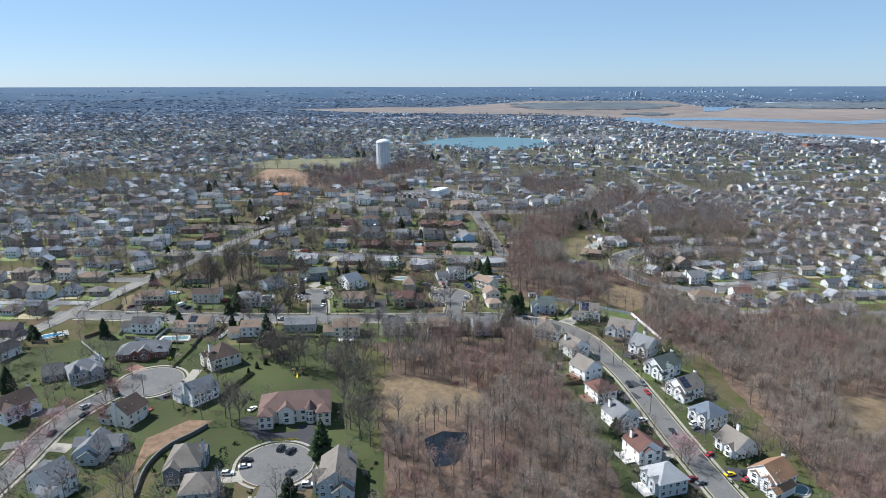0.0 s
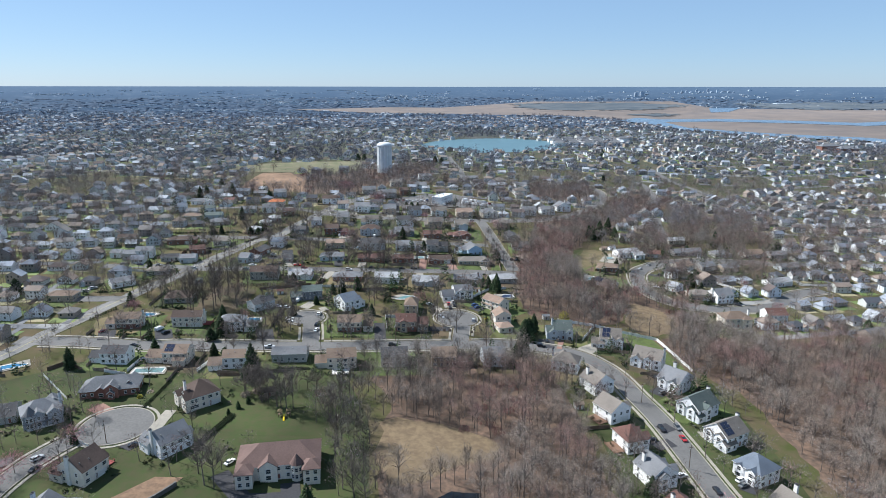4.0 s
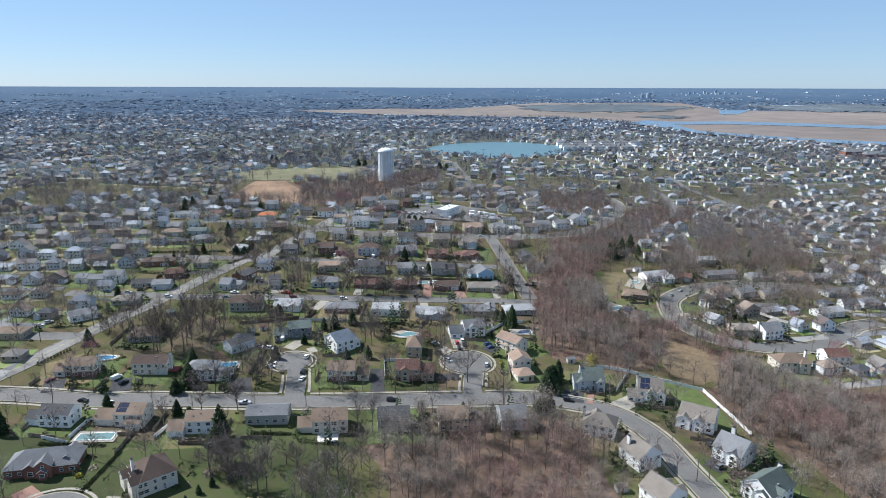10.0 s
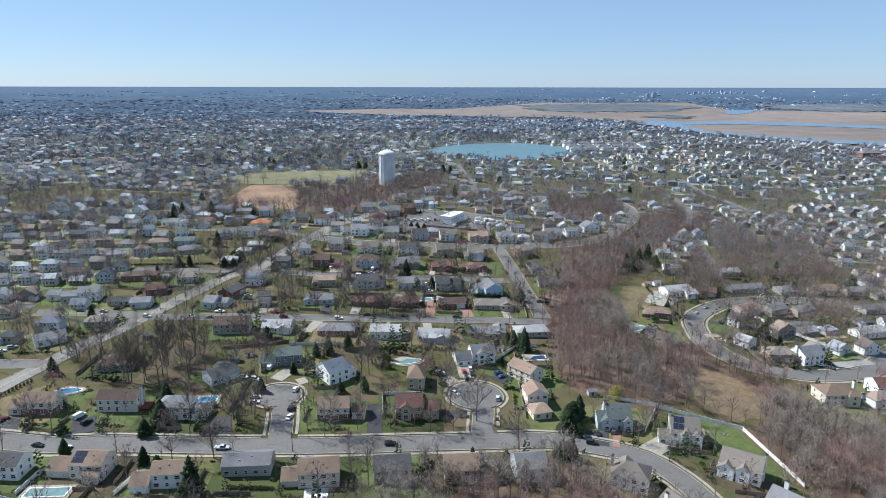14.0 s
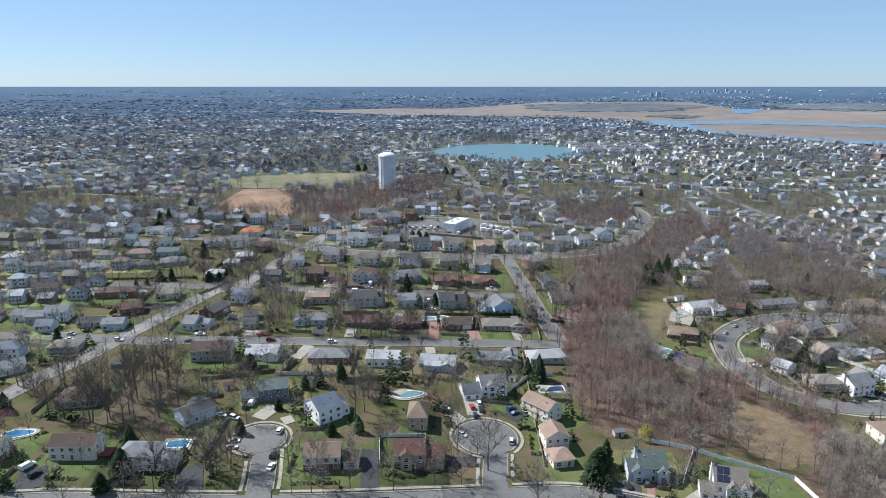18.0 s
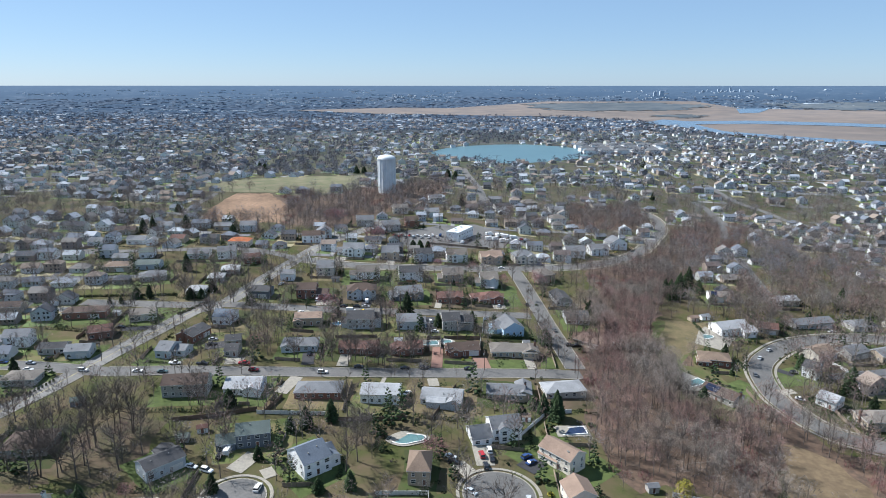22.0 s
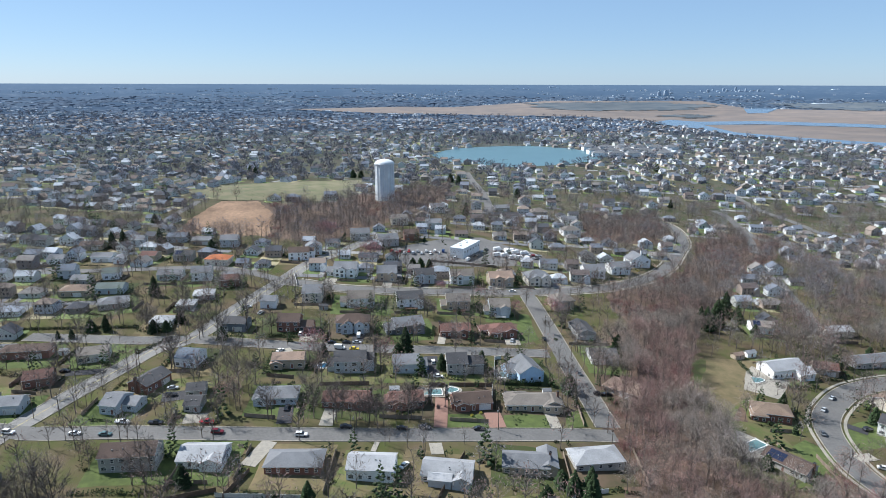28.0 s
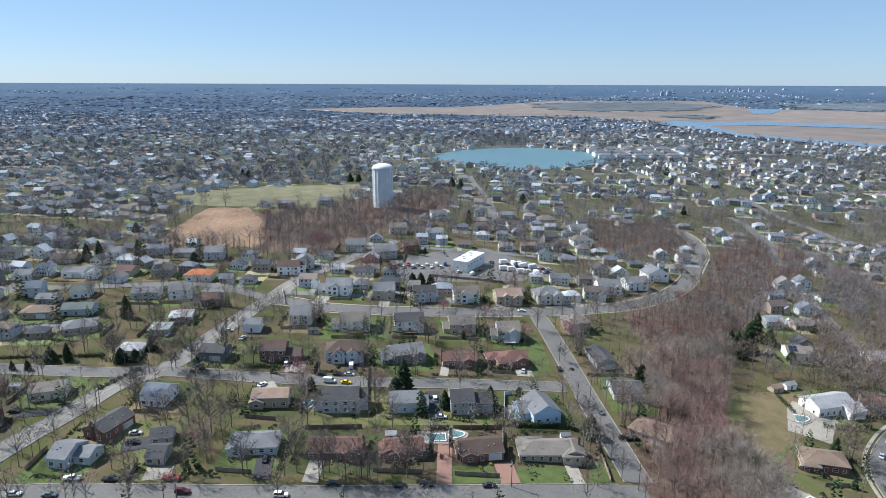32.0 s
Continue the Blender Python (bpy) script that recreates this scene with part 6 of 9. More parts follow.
def conifer(seed, height, radius, n):
    """A spruce or pine: trunk and drooping, uneven needle sprays."""
    r = random.Random(seed)
    v, f, tv, tf = [], [], [], []
    tube(v, f, Vector((0, 0, -0.8)), Vector((0, 0, height * 0.95)), height * 0.018, 0.03, 5)
    for k in range(n):
        s = (k + r.random()) / n
        z = height * (0.05 + 0.93 * s)
        rad = radius * (1 - s ** 1.6) * r.uniform(0.5, 1.15) + 0.25
        a = k * 2.399 + r.uniform(-0.5, 0.5)
        d = Vector((math.cos(a), math.sin(a), r.uniform(-0.30, 0.05) + 0.6 * s))
        side = Vector((-d.y, d.x, 0)) * (0.26 * rad + 0.2)
        p = Vector((0, 0, z))
        i = len(tv)
        tv += [p + d * rad * 0.2, p + d * rad * 0.65 - side + Vector((0, 0, -0.12 * rad)), p + d * rad, p + d * rad * 0.65 + side + Vector((0, 0, -0.12 * rad)), p + d * rad * 0.6 + Vector((0, 0, 0.16 * rad + 0.1))]
        tf += [(i, i + 1, i + 4), (i + 1, i + 2, i + 4), (i + 2, i + 3, i + 4), (i + 3, i, i + 4), (i, i + 3, i + 1), (i + 1, i + 3, i + 2)]
    return (v, f), (tv, tf)


def leaf_mass(seed, rx, rz, n, size):
    """A shrub of many small leaf blades on an uneven mound."""
    r = random.Random(seed)
    tv, tf = [], []
    for k in range(n):
        d = Vector((r.gauss(0, 1), r.gauss(0, 1), abs(r.gauss(0, 1)))).normalized()
        p = Vector((d.x * rx, d.y * rx, d.z * rz)) * r.uniform(0.55, 1.1)
        w = Vector((r.uniform(-1, 1), r.uniform(-1, 1), r.uniform(-0.5, 1))).normalized() * size
        s = w.orthogonal().normalized() * size * 0.6
        i = len(tv)
        tv += [p - s, p + w, p + s, p - w * 0.7]
        tf += [(i, i + 1, i + 2), (i, i + 2, i + 3)]
    return tv, tf


NEAR = [bare_tree(s, h, sp, 18, 130, 680, 0.060, True, th, 0.36, 1.25) for s, h, sp, th in ((1, 13, 1.0, 0.016), (2, 16, 0.8, 0.014), (3, 11, 1.25, 0.017), (4, 18, 0.7, 0.012), (5, 14, 1.05, 0.016), (6, 9, 1.3, 0.017))]
NEAR_MESH = [(mesh("trunk", v, f, "bark"), mesh("crown", tv, tf, "twigs_yard")) for (v, f), (tv, tf) in NEAR]
RED = clump_tree(9, 8.5, 0.46, 22, 900, 0.15, 0.085, 0.22, 0.018)
RED_MESH = (mesh("trunk", *RED[0], "bark"), mesh("crown", *RED[1], "twigs_red"))
CON = [conifer(s, h, rad, 220) for s, h, rad in ((21, 13, 3.9), (22, 9.5, 4.4), (23, 16, 4.6), (24, 7.5, 2.4))]
CON_MESH = [(mesh("trunk", v, f, "bark"), mesh("crown", tv, tf, "needles")) for (v, f), (tv, tf) in CON]
SHRUB_MESH = [mesh("foliage", *leaf_mass(40 + i, a, b, 200, 0.22), m) for i, (a, b, m) in enumerate(((1.3, 1.3, "hedge_leaves"), (0.9, 1.0, "yellow_leaves"), (0.8, 2.6, "needles"), (1.6, 1.2, "twigs")))]
YELLOW_MESH = mesh("crown", *leaf_mass(60, 3.4, 6.0, 900, 0.4), "yellow_leaves")


def tree(x, y, kind, size=1.0, rot=0.0, label="bare grey-brown deciduous tree before leaf-out"):
    ob = thing("tree", x, y, rot, label, "tree", "bare trees")
    a, b = NEAR_MESH[kind]
    part("trunk", a, ob)
    part("crown", b, ob, "fine leafless twigs")
    ob.scale = (size, size, size)
    return ob


def red_tree(x, y, size=1.0, rot=0.0):
    ob = thing("tree", x, y, rot, "small ornamental tree with dark red buds", "tree", "red-budded trees")
    part("trunk", RED_MESH[0], ob)
    part("crown", RED_MESH[1], ob, "reddish budding twigs")
    ob.scale = (size, size, size)
    return ob


def spruce(x, y, kind=0, size=1.0, rot=0.0):
    ob = thing("evergreen_tree", x, y, rot, "dark green conifer with drooping boughs", "conifer", "evergreens")
    part("trunk", CON_MESH[kind][0], ob)
    part("crown", CON_MESH[kind][1], ob, "dark green needles")
    ob.scale = (size, size, size)
    OCCUPIED.append((x, y, 2.5))
    return ob


def willow(x, y):
    ob = thing("tree", x, y, 0, "yellow-green budding tree at the edge of the woods", "tree")
    part("trunk", NEAR_MESH[5][0], ob)
    part("crown", YELLOW_MESH, ob, "yellow-green young leaves")


SHRUB_LABEL = ("dark green rounded shrub", "bright yellow flowering shrub", "narrow upright evergreen shrub", "bare twiggy brown garden shrub")


def shrub(x, y, kind=0, size=1.0):
    ob = new("shrub", SHRUB_MESH[kind])
    ob.location = (x, y, gh(x, y) - 0.05)
    ob.scale = (size, size, size)
    tagged(ob, SHRUB_LABEL[kind], "shrub", "garden shrubs")


def scatter_stuff(name, spots, templates, label, category):
    """Many plants in one mesh. templates: lists of (verts, tris, material); spots: x, y, size, turn, template."""
    mats = []
    V, T, I = [], [], []
    base = 0
    arr = []
    for tpl in templates:
        vs, ts, ix = [], [], []
        k = 0
        for v, t, m in tpl:
            if m not in mats:
                mats.append(m)
            vs.append(np.array([tuple(p) for p in v], np.float32))
            ts.append(np.array(t, np.int32) + k)
            ix.append(np.full(len(t), mats.index(m), np.int32))
            k += len(v)
        arr.append((np.concatenate(vs), np.concatenate(ts), np.concatenate(ix)))
    for x, y, s, a, k in spots:
        v, t, ix = arr[k]
        c, n = math.cos(a), math.sin(a)
        q = np.empty_like(v)
        q[:, 0] = (v[:, 0] * c - v[:, 1] * n) * s + x
        q[:, 1] = (v[:, 0] * n + v[:, 1] * c) * s + y
        q[:, 2] = v[:, 2] * s + gh(x, y)
        V.append(q)
        T.append(t + base)
        I.append(ix)
        base += len(v)
    me = big_mesh(name, np.concatenate(V), np.concatenate(T), *mats, idx=np.concatenate(I))
    return tagged(new(name, me), label, category, "", "stuff")


def road_clear(x, y, gap):
    for h, line in ROADLINES:
        a = np.array(line_cache(line))
        if ((a[:, 0] - x) ** 2 + (a[:, 1] - y) ** 2).min() < (h + gap) ** 2:
            return False
    return True


LC = {}


def line_cache(line):
    if id(line) not in LC:
        LC[id(line)] = np.array([(p.x, p.y) for p in line])
    return LC[id(line)]


def free(x, y, gap=2.0, clear=True):
    if any((x - a) ** 2 + (y - b) ** 2 < (r + gap) ** 2 for a, b, r in OCCUPIED):
        return False
    if clear and any(inside((x, y), p) for p in CLEAR):
        return False
    return road_clear(x, y, gap)

# ---- cars ----
BODY = dict(
    sedan=(4.7, 1.82, [(-2.35, 0.35), (-2.35, 0.75), (-2.25, 0.92), (-1.3, 0.98), (1.0, 0.95), (2.15, 0.80), (2.35, 0.65), (2.35, 0.35)], [(-1.55, 0.97), (-0.95, 1.42), (0.35, 1.45), (1.15, 0.95)]),
    suv=(4.8, 1.92, [(-2.4, 0.4), (-2.4, 0.95), (-2.3, 1.1), (0.9, 1.08), (2.2, 0.98), (2.4, 0.8), (2.4, 0.4)], [(-2.25, 1.09), (-2.0, 1.72), (0.2, 1.74), (1.1, 1.07)]),
    pickup=(5.7, 1.98, [(-2.85, 0.5), (-2.85, 1.15), (-0.6, 1.15), (1.2, 1.15), (2.7, 1.05), (2.85, 0.85), (2.85, 0.5)], [(-0.75, 1.14), (-0.6, 1.80), (0.75, 1.82), (1.45, 1.13)]),
    van=(5.4, 2.0, [(-2.7, 0.4), (-2.7, 2.1), (-2.6, 2.25), (1.0, 2.25), (1.9, 1.2), (2.6, 1.05), (2.7, 0.8), (2.7, 0.4)], [(0.2, 1.45), (0.3, 2.05), (1.15, 2.1), (1.85, 1.3)]),
)


def profile_mesh(name, prof, half, taper, *mats):
    """A side outline carried across, narrower at the top."""
    lo, hi = min(p[1] for p in prof), max(p[1] for p in prof)
    v = []
    for s in (-1, 1):
        for x, z in prof:
            k = 1 - taper * (z - lo) / (hi - lo)
            v.append((x, s * half * k, z))
    n = len(prof)
    f = [tuple(range(n)), tuple(reversed(range(n, 2 * n)))]
    f += [(i, n + i, n + (i + 1) % n, (i + 1) % n) for i in range(n)]
    return mesh(name, v, f, *mats)


def wheel_meshes():
    def make():
        v, f = [], []
        n = 14
        for y in (-0.11, 0.11):
            v += [(0.34 * math.cos(math.tau * i / n), y, 0.34 * math.sin(math.tau * i / n)) for i in range(n)]
        f = [(i, (i + 1) % n, n + (i + 1) % n, n + i) for i in range(n)] + [tuple(range(n)), tuple(reversed(range(n, 2 * n)))]
        rv, rf = [], []
        for y in (-0.125, 0.125):
            rv += [(0.21 * math.cos(math.tau * i / n), y, 0.21 * math.sin(math.tau * i / n)) for i in range(n)]
        rf = [(i, (i + 1) % n, n + (i + 1) % n, n + i) for i in range(n)] + [tuple(range(n)), tuple(reversed(range(n, 2 * n)))]
        return mesh("tyre", v, f, "rubber"), mesh("rim", rv, rf, "rim_alloy")
    return cached("wheel", make)


CARWORD = dict(sedan="saloon car", suv="sport utility car", pickup="pickup truck", van="delivery van")


def car(x, y, yaw, kind="sedan", colour="grey", dz=0.13):
    L, w, prof, top = BODY[kind]
    ob = thing("car" if kind in ("sedan", "suv") else {"pickup": "pickup_truck", "van": "van"}[kind], x, y, yaw, f"parked {colour} {CARWORD[kind]} with dark windows", "car" if kind in ("sedan", "suv") else kind, "parked vehicles", dz=dz)
    e = 1.0
    sx = (gh(x + e * math.cos(radians(yaw)), y + e * math.sin(radians(yaw))) - gh(x, y)) / e
    ob.rotation_euler = (0, -math.atan(sx), radians(yaw))
    part("body", cached(("body", kind, colour), lambda: profile_mesh("body", prof, w / 2, 0.08, "car_" + colour)), ob)
    part("cabin_glass", cached(("cabin", kind), lambda: profile_mesh("cabin_glass", top, w / 2 * 0.93, 0.16, "pane_glass")), ob, "dark tinted glass")
    hi = max(p[1] for p in top)
    xs = [p[0] for p in top if p[1] > hi - 0.1]

    def lid():
        v, f = box(min(xs) - 0.02, max(xs) + 0.02, -w * 0.385, w * 0.385, hi - 0.01, hi + 0.05)
        return mesh("car_roof", v, f, "car_" + colour)
    part("car_roof", cached(("lid", kind, colour), lid), ob)
    t, r = wheel_meshes()
    for px in (-L * 0.31, L * 0.31):
        for py in (-w / 2 + 0.1, w / 2 - 0.1):
            wh = part("wheel", t, ob, "", (px, py, 0.34))
            if NEARCAR[0]:
                part("rim", r, wh)
    OCCUPIED.append((x, y, 2.5))
    return ob


NEARCAR = [False]


def box_truck(x, y, yaw):
    ob = thing("box_truck", x, y, yaw, "white box truck parked in the commercial yard", "truck", "yard trucks", dz=0.1)
    part("cab", cached("cab", lambda: profile_mesh("cab", [(2.0, 0.5), (2.0, 2.2), (3.0, 2.2), (3.6, 1.4), (3.8, 1.2), (3.8, 0.5)], 1.05, 0.05, "car_white")), ob)
    v, f = box(-3.6, 1.95, -1.2, 1.2, 0.8, 3.4)
    part("cargo_box", cached("cargo", lambda: mesh("cargo_box", v, f, "metal_white")), ob)
    t, r = wheel_meshes()
    for px in (-2.2, 2.8):
        for py in (-1.0, 1.0):
            part("wheel", t, ob, "", (px, py, 0.4), 0, (1.2, 1.2, 1.2))


# ---- fences, hedges, walls ----


def fence(pts, kind="white", h=1.8):
    line = smooth(pts, 1000) if len(pts) > 2 else [Vector(p) for p in pts]
    line = [Vector(p) for p in pts]
    m = {"white": "vinyl_white", "timber": "timber", "grey": "chimney_siding"}[kind]
    x, y = pts[0]
    ob = thing("fence", x, y, 0, {"white": "white vinyl panel fence along a back garden", "timber": "weathered brown timber fence", "grey": "pale grey panel fence"}[kind], "fence", "garden fences")
    z0 = gh(x, y)
    for a, b in zip(line, line[1:]):
        n = max(1, round((b - a).length / 2.5))
        d = (b - a) / n
        ang = math.atan2(d.y, d.x)
        for i in range(n + (1 if b == line[-1] else 0)):
            p = a + d * i
            key = ("post", kind, h)
            part("post", cached(key, lambda: mesh("post", *box(-0.09, 0.09, -0.09, 0.09, -0.5, h + 0.12), m)), ob, "", (p.x - x, p.y - y, gh(p.x, p.y) - z0), ang)
            if i < n:
                q = p + d / 2
                L = round(d.length, 1)

                def panel():
                    v, f = [], []
                    k = 8
                    for j in range(k):
                        box(-L / 2 + 0.09 + j * (L - 0.18) / k, -L / 2 + 0.09 + (j + 1) * (L - 0.18) / k, -0.03 if j % 2 else -0.045, 0.03 if j % 2 else 0.045, -0.3, h, v, f)
                    return one_piece("panel", L, h, m)
                part("panel", cached(("panel", kind, L, h), panel), ob, "", (q.x - x, q.y - y, gh(q.x, q.y) - z0), ang)
    return ob


def one_piece(name, L, h, m, k=8):
    """A board panel in one piece, its boards by turns proud."""
    v, f = [], []
    w = (L - 0.18) / k
    for j in range(k):
        o = 0.03 if j % 2 else 0.05
        for x in (-L / 2 + 0.09 + j * w, -L / 2 + 0.09 + (j + 1) * w):
            v += [(x, -o, -0.3), (x, -o, h), (x, o, h), (x, o, -0.3)]
    for j in range(2 * k - 1):
        a, b = 4 * j, 4 * j + 4
        f += [(a, b, b + 1, a + 1), (a + 1, b + 1, b + 2, a + 2), (a + 2, b + 2, b + 3, a + 3), (a + 3, b + 3, b, a)]
    f += [(0, 1, 2, 3), (8 * k - 1, 8 * k - 2, 8 * k - 3, 8 * k - 4)]
    return mesh(name, v, f, m)


def hedge(x0, y0, x1, y1, kind=2, size=0.9, gap=1.6):
    n = max(1, int(math.hypot(x1 - x0, y1 - y0) / gap))
    for i in range(n + 1):
        shrub(x0 + (x1 - x0) * i / n, y0 + (y1 - y0) * i / n, kind, size * random.Random(i).uniform(0.85, 1.15))


def retaining_wall(pts):
    v, f = ribbon(smooth(pts, 3), -0.35, 0.35, 1.7, 2.4)
    tagged(new("retaining_wall", mesh("retaining_wall", v, f, "asphalt")), "long grey block retaining wall along a garden", "wall", "", "structure")


def pool(x, y, yaw, w, d, water="pool_water", shape="rect"):
    c, s = math.cos(radians(yaw)), math.sin(radians(yaw))

    def ring(a, b):
        if shape == "rect":
            q = [(-a, -b), (a, -b), (a, b), (-a, b)]
        else:
            q = [(a * math.cos(math.tau * i / 24) * (1 + 0.18 * math.sin(math.tau * i / 12 + 1)), b * math.sin(math.tau * i / 24) * (1 + 0.12 * math.cos(math.tau * i / 8))) for i in range(24)]
        return [(p * c - r * s + x, p * s + r * c + y) for p, r in q]
    PATCH_NO[0] += 1
    OCCUPIED.append((x, y, max(w, d) * 0.6 + 1))
    drape("pool_deck", ring(w / 2 + 1.6, d / 2 + 1.6), "concrete", 0.22 + 0.001 * PATCH_NO[0], 6, "pale paving round a swimming pool", "paving")
    ob = thing("swimming_pool", x, y, 0, {"pool_water": "blue swimming pool in a back garden", "pool_cover": "swimming pool under a green winter cover", "pool_navy": "swimming pool under a navy winter cover"}[water], "swimming pool", "garden pools")
    z0 = gh(x, y)
    top = 0.33 + 0.001 * PATCH_NO[0]
    inner, outer = ring(w / 2, d / 2), ring(w / 2 + 0.4, d / 2 + 0.4)
    n = len(inner)
    part("water", mesh("water", [(p - x, q - y, top) for p, q in inner], [tuple(range(n))], water), ob)
    v = [(p - x, q - y, top + 0.05) for p, q in inner] + [(p - x, q - y, top + 0.05) for p, q in outer] + [(p - x, q - y, top - 0.5) for p, q in outer]
    f = [(i, (i + 1) % n, n + (i + 1) % n, n + i) for i in range(n)] + [(n + i, n + (i + 1) % n, 2 * n + (i + 1) % n, 2 * n + i) for i in range(n)]
    part("coping", mesh("coping", v, f, "trim_white"), ob)


def shed(x, y, yaw, w, d, wall="white", rf="grey"):
    ob = thing("shed", x, y, yaw, f"small {COLOUR[wall]} garden shed with a gabled roof", "shed", "garden sheds")
    (v, f), (rv, rfc), _ = block_meshes(w, d, 2.2, "gable", 0.2)
    part("wall", mesh("wall", v, f, "siding_" + wall), ob)
    part("roof", mesh("roof", rv, rfc, "shingle_" + rf), ob)
    part("door", door_mesh(), ob, "", (0, -d / 2 - 0.01, 0))
    OCCUPIED.append((x, y, w))


def utility_pole(x, y, yaw=0):
    ob = thing("utility_pole", x, y, yaw, "wooden utility pole with a crossarm and transformer", "utility pole", "utility poles")
    part("pole", cached("upole", lambda: mesh("pole", *cyl(0.17, 0.11, -1, 10.5, 8), "pole_wood")), ob)
    part("crossarm", cached("uarm", lambda: mesh("crossarm", *box(-1.2, 1.2, -0.07, 0.07, 9.4, 9.55), "pole_wood")), ob)
    part("transformer", cached("utrans", lambda: mesh("transformer", *cyl(0.25, 0.25, 7.8, 8.7, 10, 0, 0.38), "rim_alloy")), ob)
    for px in (-1.05, -0.5, 0.5, 1.05):
        part("insulator", cached("uins", lambda: mesh("insulator", *cyl(0.06, 0.04, 9.55, 9.75, 6), "trim_white")), ob, "", (px, 0, 0))


def playset(x, y):
    ob = thing("playset", x, y, 10, "wooden garden playset with towers, slide and swings", "playset")
    for sx in (-2.2, 1.4):
        for px in (0, 1.5):
            for py in (0, 1.5):
                part("post", cached("pp", lambda: mesh("post", *box(-0.07, 0.07, -0.07, 0.07, -0.5, 3.0), "timber")), ob, "", (sx + px, py, 0))
        v, f = box(sx - 0.1, sx + 1.6, -0.1, 1.6, 1.35, 1.5)
        part("platform", mesh("platform", v, f, "timber"), ob)
        v = [(sx - 0.3, -0.3, 2.9), (sx + 1.8, -0.3, 2.9), (sx + 1.8, 1.8, 2.9), (sx - 0.3, 1.8, 2.9), (sx + 0.75, 0.75, 3.8)]
        part("canopy", mesh("canopy", v, [(0, 1, 4), (1, 2, 4), (2, 3, 4), (3, 0, 4), (0, 3, 2, 1)], "lawn_dry"), ob, "tan canopy")
    v = [(-0.2, -0.1, 1.45), (0.5, -0.1, 1.45), (0.5, -3.2, 0.1), (-0.2, -3.2, 0.1), (-0.2, -0.1, 1.35), (0.5, -0.1, 1.35), (0.5, -3.2, 0.0), (-0.2, -3.2, 0.0)]
    part("slide", mesh("slide", v, [(0, 3, 2, 1), (4, 5, 6, 7), (0, 4, 7, 3), (1, 2, 6, 5), (3, 7, 6, 2), (0, 1, 5, 4)], "car_yellow"), ob)
    v, f = box(3.1, 6.2, 0.7, 0.85, 2.6, 2.75)
    part("swing_beam", mesh("swing_beam", v, f, "timber"), ob)


def pylon(x, y, h=38):
    ob = thing("power_pylon", x, y, 0, "grey lattice steel power pylon", "pylon", "power pylons")
    v, f = [], []
    for sx in (-1, 1):
        for sy in (-1, 1):
            tube(v, f, Vector((sx * 3.2, sy * 3.2, -1)), Vector((sx * 0.7, sy * 0.7, h)), 0.11, 0.07, 4)
    for i in range(8):
        z0, z1 = h * i / 8, h * (i + 1) / 8
        a0, a1 = 3.2 - 2.5 * i / 8, 3.2 - 2.5 * (i + 1) / 8
        for s in (-1, 1):
            tube(v, f, Vector((-a0, s * a0, z0)), Vector((a1, s * a1, z1)), 0.05, 0.05, 3)
            tube(v, f, Vector((s * a0, -a0, z0)), Vector((s * a1, a1, z1)), 0.05, 0.05, 3)
    part("tower", mesh("tower", v, f, "pylon_steel"), ob)
    for z in (h * 0.72, h * 0.85, h * 0.97):
        v, f = [], []
        tube(v, f, Vector((-5.5, 0, z)), Vector((5.5, 0, z)), 0.10, 0.10, 4)
        part("crossarm", mesh("crossarm", v, f, "pylon_steel"), ob)


def apartment_block(x, y, yaw, w, d, st, wall="white"):
    ob = thing("apartment_block", x, y, yaw, {"white": "white", "brick": "red brick"}[wall] + " apartment block with a hipped roof among bare trees", "apartment block", "apartment blocks")
    (v, f), (rv, rfc), _ = block_meshes(w, d, 2.9 * st, "hip")
    part("wall", mesh("wall", v, f, "siding_" + wall), ob)
    part("roof", mesh("roof", rv, rfc, "shingle_grey"), ob)
    OCCUPIED.append((x, y, w * 0.6))


def skyline_tower(x, y, w, d, h):
    ob = thing("office_tower", x, y, 0, "grey-blue tower block on the skyline, haze painted into its colour", "tower block", "skyline towers", dz=-10)
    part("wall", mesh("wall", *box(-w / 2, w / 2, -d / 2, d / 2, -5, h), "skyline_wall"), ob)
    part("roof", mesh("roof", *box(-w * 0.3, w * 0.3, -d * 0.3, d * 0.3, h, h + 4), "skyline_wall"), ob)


# distance haze painted in: tower walls kept pale and grey-blue
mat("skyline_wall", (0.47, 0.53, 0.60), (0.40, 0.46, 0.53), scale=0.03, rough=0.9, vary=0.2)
car(-160.3, 496.4, 4, 'sedan', 'white')
car(-148.6, 496.4, 4, 'sedan', 'teal')
car(-146.1, 505.0, 2, 'pickup', 'white')
car(-132.9, 505.0, 2, 'pickup', 'black')
car(-113.3, 506.7, 2, 'pickup', 'red')
car(-106.8, 500.2, 2, 'suv', 'maroon')
car(-74.4, 500.6, 3, 'suv', 'white')
car(-58.4, 507.8, 5, 'sedan', 'black')
car(-36.0, 508.7, 5, 'sedan', 'black')
car(-27.0, 509.9, 5, 'suv', 'black')
car(-5.3, 511.7, 7, 'sedan', 'black')
car(-73.2, 579.3, -0, 'van', 'white')
car(-65.8, 579.0, 4, 'sedan', 'yellow')
car(-78.2, 585.3, -0, 'sedan', 'black')
car(-70.6, 586.1, -0, 'sedan', 'black')
car(-65.5, 586.6, 4, 'sedan', 'silver')
car(-65.8, 595.1, 95, 'van', 'white')
car(-96.1, 594.2, 95, 'suv', 'white')
car(-92.0, 594.7, 95, 'sedan', 'black')
car(33.2, 606.6, 95, 'sedan', 'black')
car(15.2, 601.2, 80, 'sedan', 'silver')
